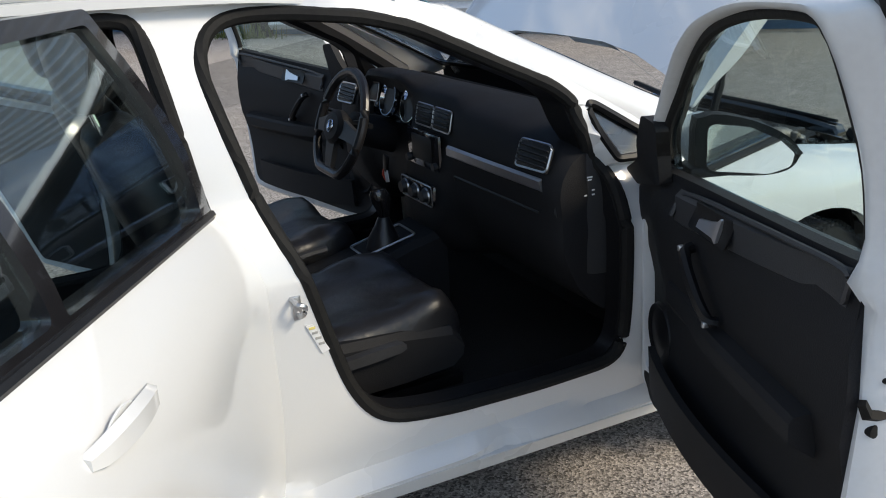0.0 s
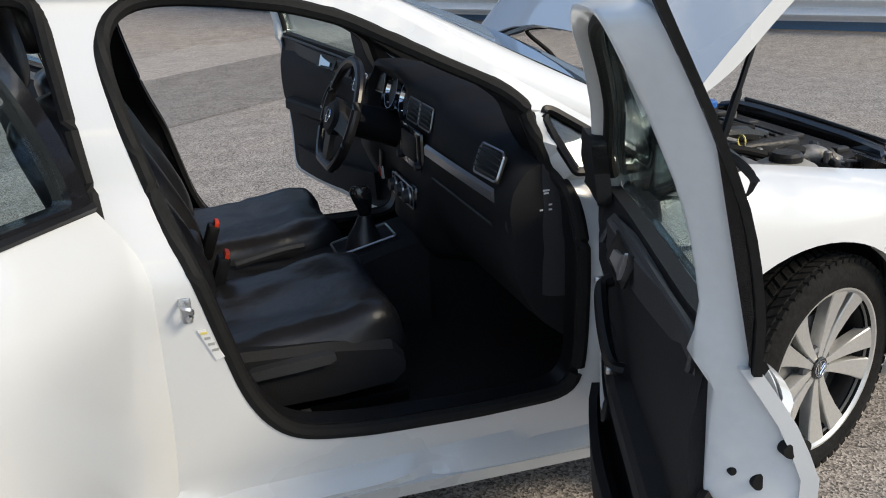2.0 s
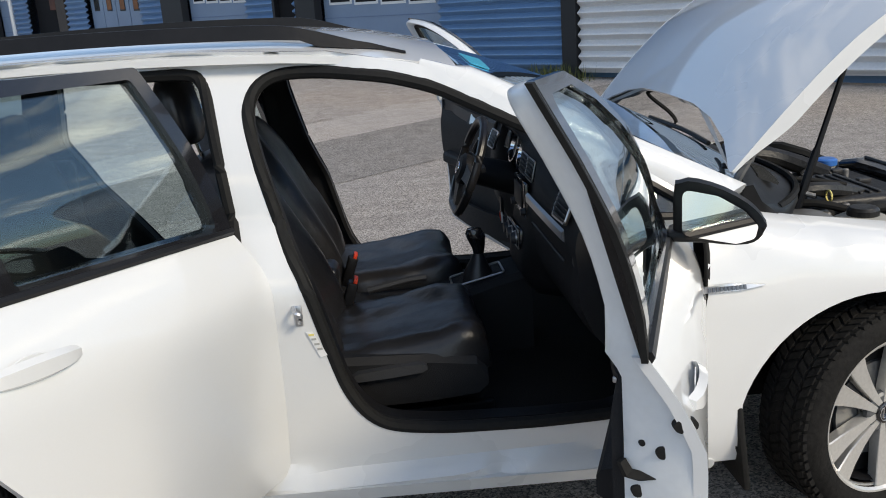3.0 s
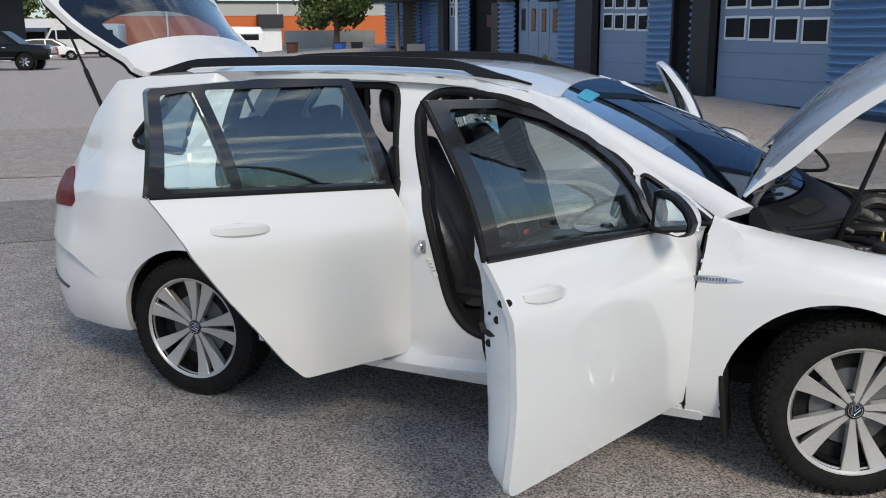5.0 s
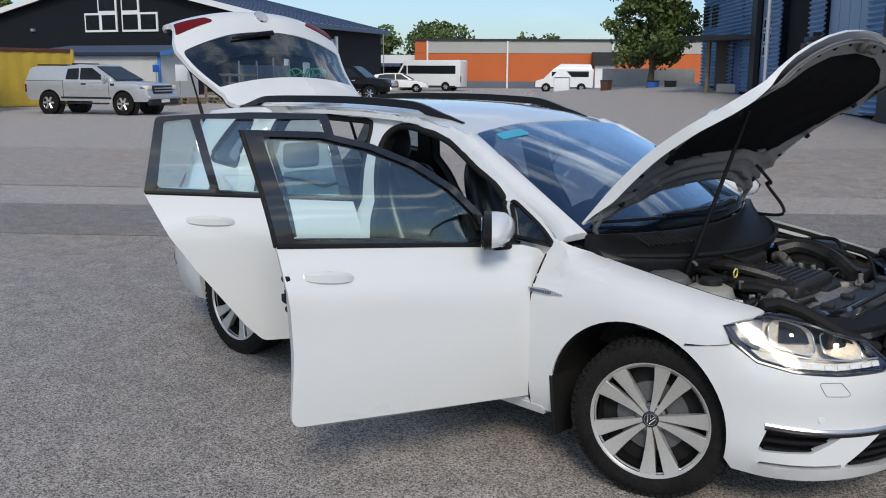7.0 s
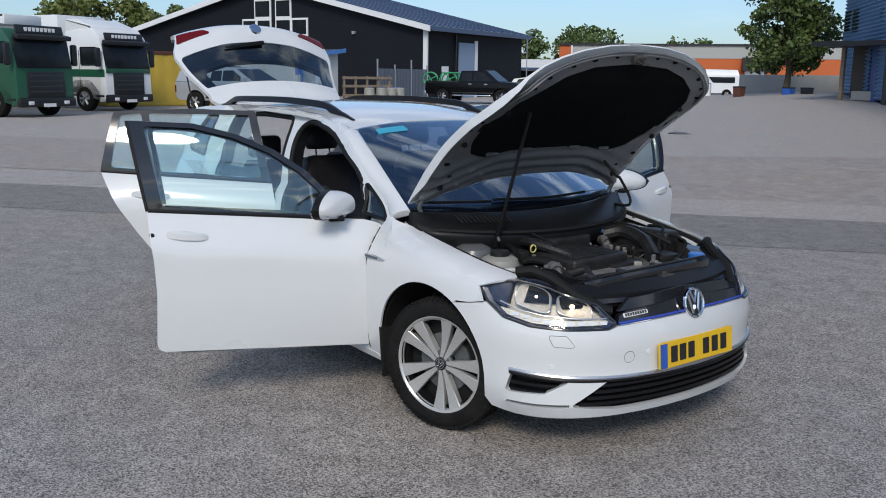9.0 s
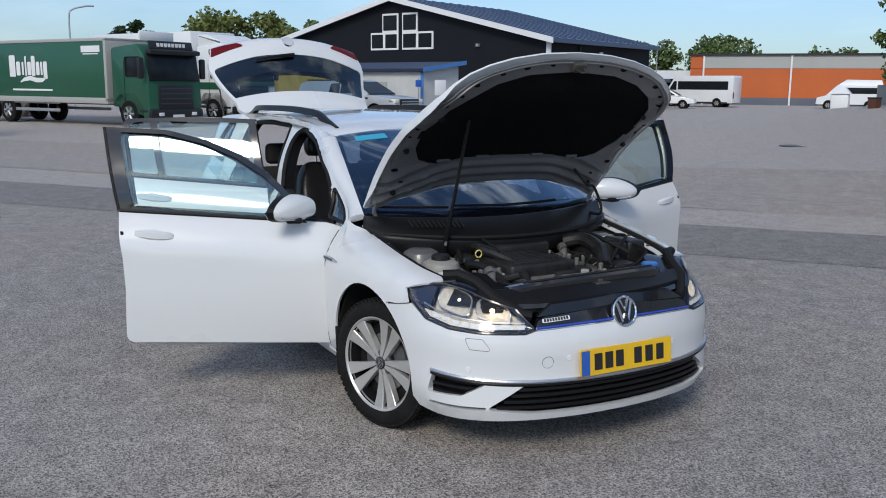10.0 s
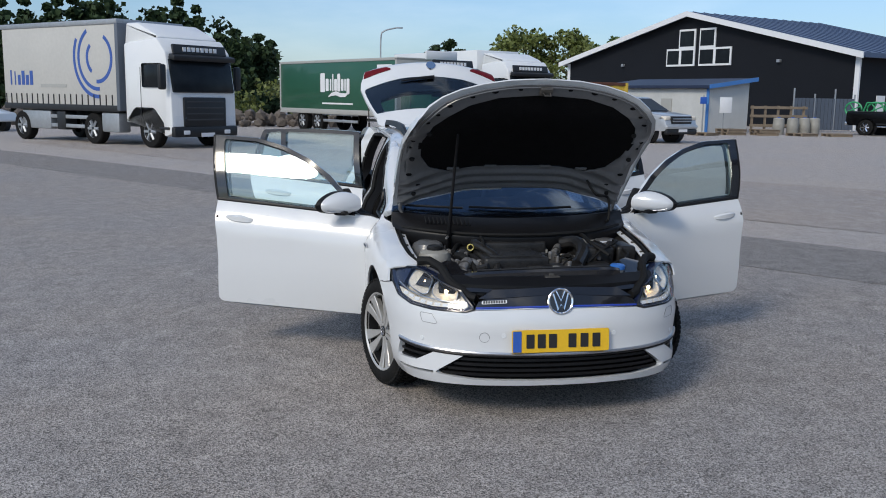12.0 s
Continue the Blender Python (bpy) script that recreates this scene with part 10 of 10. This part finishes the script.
def cab(v, x0, L, W, H, paint, stripe=None, roof=None):
    """A forward lorry cab from x0 (its back) to x0 + L."""
    bm = bmesh.new()
    prism(bm, [(x0, 0.75, 0.05), (x0, H - 0.15, 0.15), (x0 + L * 0.72, H - 0.02, 0.25), (x0 + L * 0.90, H - 0.45, 0.2), (x0 + L, 1.75, 0.15), (x0 + L + 0.04, 0.45, 0.12), (x0 + L * 0.82, 0.35, 0.1), (x0 + L * 0.80, 0.75), (x0 + L * 0.62, 1.15, 0.2), (x0 + L * 0.22, 1.15, 0.2), (x0 + L * 0.08, 0.75)], Matrix(((1, 0, 0, 0), (0, 0, -1, W / 2), (0, 1, 0, 0), (0, 0, 0, 1))), W, 0.08)
    c = part("cab", bm, paint, v)
    bits = [("windscreen", (x0 + L * 0.972, 0, 2.20), (0.10, W - 0.12, 1.02), WIN_DARK, 0.04, -10), ("sun_visor", (x0 + L * 1.0, 0, 2.74), (0.28, W - 0.1, 0.16), PILLAR, 0.04, 14), ("grille", (x0 + L + 0.03, 0, 1.10), (0.10, W * 0.66, 0.92), PILLAR, 0.04, 0), ("front_bumper", (x0 + L + 0.04, 0, 0.52), (0.20, W, 0.32), PILLAR, 0.06, 0), ("head_board", (x0 + L * 0.93, 0, 2.98), (0.08, W * 0.82, 0.30), PILLAR, 0.02, -14)]
    for nm, cc, sz, mt, bv, tilt in bits:
        bm = bmesh.new()
        box(bm, cc, sz, bv, turn_y(tilt))
        q = part(nm, bm, mt, c)
    for k in range(4):
        bm = bmesh.new()
        box(bm, (x0 + L + 0.075, 0, 0.88 + 0.18 * k), (0.02, W * 0.58, 0.05), 0.01)
        part("grille_bar", bm, PLASTIC_GREY, c)
    bm = bmesh.new()
    for k in range(8):
        box(bm, (x0 + L * 0.955, -0.62 + 0.17 * k, 2.985), (0.03, 0.11, 0.13))
    part("head_board_bars", bm, PRINT_WHITE, c)
    for s in (-1, 1):
        for nm, cc, sz, mt, bv in (("side_window", (x0 + L * 0.62, s * W / 2, 2.2), (L * 0.42, 0.03, 0.72), WIN_DARK, 0.06), ("headlamp", (x0 + L + 0.05, s * (W / 2 - 0.30), 0.86), (0.12, 0.42, 0.26), LENS, 0.05), ("fog_lamp", (x0 + L + 0.12, s * (W / 2 - 0.45), 0.50), (0.06, 0.26, 0.14), PRINT_WHITE, 0.03), ("door_mirror", (x0 + L * 0.95, s * (W / 2 + 0.22), 2.15), (0.16, 0.24, 0.75), PILLAR, 0.06), ("step", (x0 + L * 0.86, s * (W / 2 - 0.05), 0.62), (L * 0.2, 0.16, 0.08), PILLAR, 0.02), ("door_joint", (x0 + L * 0.36, s * (W / 2 + 0.004), 1.7), (0.02, 0.01, 1.5), PILLAR, 0)):
            bm = bmesh.new()
            box(bm, cc, sz, bv)
            part(nm, bm, mt, c)
        if stripe:
            bm = bmesh.new()
            box(bm, (x0 + L * 0.5, s * (W / 2 + 0.004), 1.52), (L * 0.98, 0.01, 0.30), 0)
            part("colour_stripe", bm, stripe, c)
    if stripe:
        bm = bmesh.new()
        box(bm, (x0 + L + 0.04, 0, 1.66), (0.04, W * 0.96, 0.26), 0.01)
        part("front_stripe", bm, stripe, c)
    bm = bmesh.new()
    box(bm, (x0 + L + 0.16, 0, 0.42), (0.02, 0.52, 0.12))
    part("plate_bar", bm, PRINT_WHITE, c)
    if roof:
        bm = bmesh.new()
        prism(bm, [(x0 - 0.1, H - 0.2), (x0, H + roof, 0.05), (x0 + L * 0.25, H + roof, 0.2), (x0 + L * 0.78, H - 0.05, 0.1)], Matrix(((1, 0, 0, 0), (0, 0, -1, W / 2 - 0.12), (0, 1, 0, 0), (0, 0, 0, 1))), W - 0.24, 0.08)
        part("roof_spoiler", bm, paint, c)
    return c


def lorry_frame(v, x0, x1):
    bm = bmesh.new()
    for s in (-1, 1):
        box(bm, ((x0 + x1) / 2, s * 0.45, 0.92), (x1 - x0, 0.10, 0.28), 0.02)
    part("chassis", bm, PILLAR, v)
    for s in (-1, 1):
        for z in (0.55, 0.85):
            bm = bmesh.new()
            box(bm, ((x0 + x1) / 2 - 0.2, s * 1.18, z), ((x1 - x0) * 0.32, 0.04, 0.12), 0.01)
            part("side_guard", bm, GALV, v)


# curtain-sided articulated lorry
art = thing("curtain_lorry", "white articulated lorry with a grey-white curtain-sided trailer", "lorry")
cab(art, 2.1, 2.2, 2.5, 3.35, TRUCK_WHITE, None, 0.45)
lorry_frame(art, -4.4, 3.0)
bm = bmesh.new()
box(bm, (-1.45, 0, 2.50), (6.5, 2.52, 2.55), 0.02)
t_ = part("trailer_curtain", bm, CURTAIN, art)
for z, h_, mt in ((3.85, 0.16, GALV), (1.16, 0.20, PILLAR)):
    bm = bmesh.new()
    box(bm, (-1.45, 0, z), (6.6, 2.58, h_), 0.02)
    part("trailer_rail", bm, mt, art)
bm = bmesh.new()
box(bm, (1.82, 0, 2.45), (0.16, 2.60, 2.70), 0.02)
part("front_board", bm, GREY_BASE, art)
for k in range(20):
    for s in (-1,):
        bm = bmesh.new()
        box(bm, (-4.60 + 0.32 * k, s * 1.275, 1.42), (0.035, 0.02, 0.34), 0)
        part("curtain_strap", bm, PILLAR, art)
for r0, a0, a1 in ((0.75, -95, 60), (0.98, 120, 275), (1.22, 150, 275), (0.52, 130, 235)):
    bm = bmesh.new()
    seg = 18
    pts = []
    for k in range(seg + 1):
        a = radians(a0 + (a1 - a0) * k / seg)
        pts.append((math.cos(a), math.sin(a)))
    loft(bm, [[(0.75 + c * (r0 - 0.06), -1.268, 2.75 + s * (r0 - 0.06)), (0.75 + c * (r0 + 0.06), -1.268, 2.75 + s * (r0 + 0.06)), (0.75 + c * (r0 + 0.06), -1.262, 2.75 + s * (r0 + 0.06)), (0.75 + c * (r0 - 0.06), -1.262, 2.75 + s * (r0 - 0.06))] for c, s in pts if 0.75 + c * (r0 + 0.06) < 1.72 and 2.75 + s * (r0 + 0.06) < 3.75])
    part("blue_arc", bm, LOGO_BLUE, t_)
for k, (w_, h_) in enumerate(((0.08, 0.50), (0.06, 0.46), (0.16, 0.34), (0.18, 0.48), (0.18, 0.34), (0.18, 0.48))):
    bm = bmesh.new()
    box(bm, (-4.25 + 0.25 * k, -1.266, 1.88 + h_ / 2), (w_, 0.008, h_), 0)
    part("blue_bar", bm, LOGO_BLUE, t_)
bm = bmesh.new()
box(bm, (-1.7, -1.266, 1.86), (1.5, 0.008, 0.10), 0)
part("grey_bar", bm, GREY_BAND, t_)
for x, w_, mt in ((-2.9, 1.7, GALV), (1.25, 0.9, GALV), (-1.45, 0.5, PILLAR)):
    bm = bmesh.new()
    box(bm, (x, -1.0, 0.72), (w_, 0.45, 0.62), 0.05)
    part("side_tank", bm, mt, art)
lorry_wheels(art, (-3.75, 0.35, 3.25), 2.5)
art.matrix_basis = heading(-27.15, -6.79, 45)

# green box lorry
grn = thing("green_box_lorry", "green box lorry with white printed shapes along its side", "lorry")
lorry_frame(grn, -9.2, 2.0)
bm = bmesh.new()
box(bm, (-3.95, 0, 2.07), (9.9, 2.5, 2.25), 0.03)
bx = part("box_body", bm, TRUCK_GREEN, grn)
for c_, s_ in (((-3.95, 0, 3.20), (10.0, 2.56, 0.12)), ((-3.95, 0, 0.95), (10.0, 2.56, 0.22)), ((0.98, 0, 2.07), (0.14, 2.56, 2.34)), ((-8.90, 0, 2.07), (0.12, 2.56, 2.34))):
    bm = bmesh.new()
    box(bm, c_, s_, 0.02)
    part("box_edge", bm, GREY_BAND, bx)
S_ = -1.262
bm = bmesh.new()
letters = ((-4.35, 2.55, 0.40, 0.85), (-3.95, 2.45, 0.26, 0.55), (-3.65, 2.45, 0.12, 0.52), (-3.45, 2.55, 0.10, 0.78), (-3.22, 2.45, 0.24, 0.52), (-2.95, 2.55, 0.24, 0.78), (-2.66, 2.45, 0.22, 0.52), (-2.42, 2.45, 0.12, 0.52), (-2.18, 2.38, 0.24, 0.68))
for x, z, w_, h_ in letters:
    x -= 0.5
    z -= 0.30
    bm = bmesh.new()
    prism(bm, [(-w_ / 2, -h_ / 2, 0.06), (w_ / 2, -h_ / 2, 0.06), (w_ / 2, h_ / 2, 0.08), (-w_ / 2, h_ / 2, 0.08)], Matrix(((1, 0, 0, x), (0, 0, -1, S_), (0, 1, 0, z), (0, 0, 0, 1))), 0.006)
    part("white_shape", bm, PRINT_WHITE, bx)
bm = bmesh.new()
loft(bm, [[(x - 0.5, S_, z - w_), (x - 0.5, S_ - 0.006, z - w_), (x - 0.5, S_ - 0.006, z + w_), (x - 0.5, S_, z + w_)] for x, z, w_ in ((-3.85, 1.62, 0.02), (-3.6, 1.72, 0.07), (-3.2, 1.78, 0.09), (-2.8, 1.70, 0.09), (-2.4, 1.70, 0.08), (-2.1, 1.82, 0.02))])
part("white_swoosh", bm, PRINT_WHITE, bx)
for x, z, w_, h_ in ((-3.6, 1.32, 2.6, 0.07), (0.15, 2.86, 1.1, 0.24), (0.15, 2.68, 0.9, 0.04)):
    bm = bmesh.new()
    box(bm, (x, S_ - 0.002, z), (w_, 0.008, h_))
    part("white_bar", bm, PRINT_WHITE, bx)
cab(grn, 1.25, 2.0, 2.45, 3.05, TRUCK_GREEN)
bm = bmesh.new()
box(bm, (2.35, 0, 3.32), (0.10, 1.6, 0.36), 0.05)
part("roof_sign", bm, FRAME_WHITE, grn)
lorry_wheels(grn, (-6.8, -5.4, 2.15), 2.5)
grn.matrix_basis = heading(-33.64, 3.89, 28)

# white lorry with a green band
wht = thing("white_lorry", "white lorry cab with a broad green band beside the green lorry", "lorry")
lorry_frame(wht, -6.0, 2.0)
bm = bmesh.new()
box(bm, (-2.9, 0, 2.5), (7.2, 2.5, 2.7), 0.04)
part("box_body", bm, TRUCK_WHITE, wht)
cab(wht, 1.0, 2.2, 2.45, 3.35, TRUCK_WHITE, TRUCK_GREEN, 0.35)
lorry_wheels(wht, (-4.2, 2.0), 2.5)
wht.matrix_basis = heading(-37.7, 8.35, 25)
small_vehicle("parked_hatchback", "small white car far behind the lorry", heading(-36.0, -14.4, 60), [(-1.9, 0.35), (-2.0, 0.9), (1.0, 0.92), (1.9, 0.75), (2.0, 0.4)], [(-1.8, 0.9), (-1.4, 1.42), (0.2, 1.44), (1.0, 0.9)], 1.7, (-1.2, 1.25), 0.31, TRUCK_WHITE, [[(-1.3, 0.98), (-1.1, 1.34), (-0.3, 1.36), (-0.3, 0.98)]], [("windscreen", (0.65, 0, 1.18), (0.05, 1.3, 0.40), WIN_DARK, 0.01)])

# street lamps and a flag on its pole
lamp0 = thing("street_lamp", "tall grey street lamp with a bent arm", "street lamp", "street lamps")
bm = bmesh.new()
tube(bm, spline([(0, 0, 0), (0, 0, 3.5), (0, 0, 6.2), (0, 0.25, 6.75), (0, 1.1, 7.0)], 6), 0.055, 8)
part("lamp_pole", bm, GALV, lamp0)
bm = bmesh.new()
box(bm, (0, 1.35, 7.02), (0.20, 0.6, 0.10), 0.04)
part("lamp_head", bm, GALV, lamp0)
lamp0.matrix_basis = pose(-54.4, 5.0, 0) @ Matrix.Scale(0.86, 4)
copy_thing(lamp0, pose(-58.0, -21.5, 0) @ Matrix.Scale(1.0, 4))
copy_thing(lamp0, pose(-63.5, 58.6, 0) @ Matrix.Scale(1.0, 4))

# ---- trees ----
def leaves(bm, centre, radius, count, size, rnd, flat=0.8):
    """A clump of small leaf faces round a centre."""
    for _ in range(count):
        while True:
            p = Vector((rnd.uniform(-1, 1), rnd.uniform(-1, 1), rnd.uniform(-1, 1)))
            if 0.15 < p.length < 1:
                break
        p = p * (0.55 + 0.45 * p.length)
        c = Vector(centre) + Vector((p.x * radius, p.y * radius, p.z * radius * flat))
        a = Vector((rnd.gauss(0, 1), rnd.gauss(0, 1), rnd.gauss(0, 1))).normalized()
        b = a.cross(Vector((rnd.gauss(0, 1), rnd.gauss(0, 1), rnd.gauss(0, 1)))).normalized()
        s = size * rnd.uniform(0.6, 1.3)
        bm.faces.new([bm.verts.new(c - a * s * 0.5), bm.verts.new(c + b * s * 0.38), bm.verts.new(c + a * s * 0.5), bm.verts.new(c - b * s * 0.38)])


def tree(name, label, x, y, height, spread, material, seed, leaf=0.22, clumps=46, per=110):
    rnd = random.Random(seed)
    t = thing(name, label, "tree")
    bm = bmesh.new()
    top = Vector((x + rnd.uniform(-0.3, 0.3), y, height * 0.72))
    g = rise(x, y)
    tube(bm, spline([(x, y, g - 0.1), (x + 0.1, y, height * 0.3), top], 6), [0.045 * height * (1 - 0.8 * k / 12) * 0.6 for k in range(13)], 8)
    ends = []
    for k in range(9):
        a = rnd.uniform(0, 6.28)
        z0 = height * rnd.uniform(0.25, 0.55)
        e = Vector((x + spread * 0.7 * math.cos(a), y + spread * 0.7 * math.sin(a), z0 + height * rnd.uniform(0.12, 0.3)))
        tube(bm, spline([(x, y, z0), ((x + e.x) / 2, (y + e.y) / 2, z0 + height * 0.12), e], 4), [0.012 * height * (1 - 0.09 * q) for q in range(9)], 6)
        ends.append(e)
    part("trunk", bm, BARK, t)
    bm = bmesh.new()
    for k in range(clumps):
        a, u = rnd.uniform(0, 6.28), rnd.uniform(0, 1)
        zz = height * (0.27 + 0.70 * u)
        rr = spread * math.sqrt(max(0.05, 1 - (abs(u - 0.42) / 0.60) ** 2)) * rnd.uniform(0.35, 1.0)
        leaves(bm, (x + rr * math.cos(a), y + rr * math.sin(a), zz), spread * rnd.uniform(0.20, 0.36), per, leaf, rnd)
    part("crown", bm, material, t, angle=180)
    return t


tree("maple_tree", "broad green deciduous tree beside the shelter", -21.6, 36.6, 7.6, 2.1, LEAF, 5, 0.21, 80, 150)
tree("round_tree", "round yellow-green tree behind the hall", -101, 26.5, 9.4, 4.6, LEAF_PALE, 11, 0.5, 44, 90)
tree("round_tree", "round yellow-green tree behind the hall", -99.5, 32.2, 9.4, 4.4, LEAF_PALE, 12, 0.5, 44, 90)
tree("birch_tree", "pale green tree behind the lorries", -100, 37.5, 8.6, 3.2, LEAF, 13, 0.5, 34, 80)
tree("birch_tree", "dark green tree behind the lorries", -112, 19.6, 8.8, 3.0, LEAF_DARK, 14, 0.5, 30, 80)
tree("park_tree", "green tree behind the orange store", -80, 84, 7.6, 5.0, LEAF, 15, 0.5, 44, 90)
tree("park_tree", "green tree behind the orange store", -86, 78, 7.2, 4.0, LEAF, 16, 0.5, 36, 80)
tree("park_tree", "small green tree behind the hall", -85, 62, 6.8, 2.6, LEAF_PALE, 17, 0.5, 26, 80)
tree("park_tree", "green tree behind the orange store", -70, 92, 6.2, 4.0, LEAF, 18, 0.5, 30, 80)

rnd = random.Random(21)
bm = bmesh.new()
for k in range(62):
    x, y = -66 - rnd.uniform(0, 7), -40 + 0.62 * k + rnd.uniform(-0.4, 0.4)
    h = rnd.uniform(6.4, 9.0) * (1.0 if y < -9 else 1.0 - 0.045 * (y + 9))
    tube(bm, [(x, y, 0), (x, y, h * 0.9)], [0.16, 0.05], 5)
    if k % 3:
        for q in range(9):
            u = q / 8
            leaves(bm, (x, y, h * (0.06 + 0.92 * u)), 1.9 * (1 - u) + 0.40, 75, 0.55, rnd, 0.6)
    else:
        for q in range(16):
            a, u = rnd.uniform(0, 6.28), rnd.uniform(0.1, 0.95)
            leaves(bm, (x + 1.2 * math.cos(a) * (1.2 - u), y + 1.2 * math.sin(a) * (1.2 - u), h * u), 1.15, 60, 0.5, rnd)
tagged(finish("woodland", bm, LEAF_DARK, angle=180), "dark mixed woodland edge behind the lorries", "woodland", kind="stuff")
bm = bmesh.new()
for k in range(40):
    leaves(bm, (-54 - rnd.uniform(0, 3), -14 + 0.42 * k + rnd.uniform(-0.3, 0.3), rnd.uniform(0.5, 2.2)), 0.9, 60, 0.28, rnd)
tagged(finish("hedge", bm, LEAF_PALE, angle=180), "yellow-green overgrown hedge behind the lorries", "hedge", kind="stuff")
bm = bmesh.new()
for k in range(60):
    leaves(bm, (-96 - rnd.uniform(0, 20), -60 + 2.2 * k, rnd.uniform(0.5, 3.2)), 2.2, 30, 0.9, rnd)
tagged(finish("far_bushes", bm, LEAF, angle=180), "far line of green bushes", "bushes", kind="stuff")
bm = bmesh.new()
for k in range(260):
    c = Vector((-43 - rnd.uniform(0, 5), -16 + rnd.uniform(0, 18), 0))
    r = rnd.uniform(0.1, 0.38)
    t = bmesh.new()
    bmesh.ops.create_icosphere(t, subdivisions=1, radius=r)
    for v in t.verts:
        v.co *= rnd.uniform(0.7, 1.25)
    join(bm, t, Matrix.Translation(c + Vector((0, 0, rnd.uniform(0, 0.6)))))
tagged(finish("rubble_bank", bm, DEBRIS), "low bank of earth, stones and brush", "rubble", kind="stuff")
bm = bmesh.new()
for k in range(700):
    x, y = 6 + rnd.gauss(0, 5), 22 + rnd.gauss(0, 1.4)
    h = rnd.uniform(0.2, 0.9)
    a = rnd.uniform(0, 6.28)
    leaves(bm, (x, y, h), 0.35, 6, 0.16, rnd)
tagged(finish("verge_plants", bm, GRASS, angle=180), "rough grass and weeds along the far verge", "verge", kind="stuff")
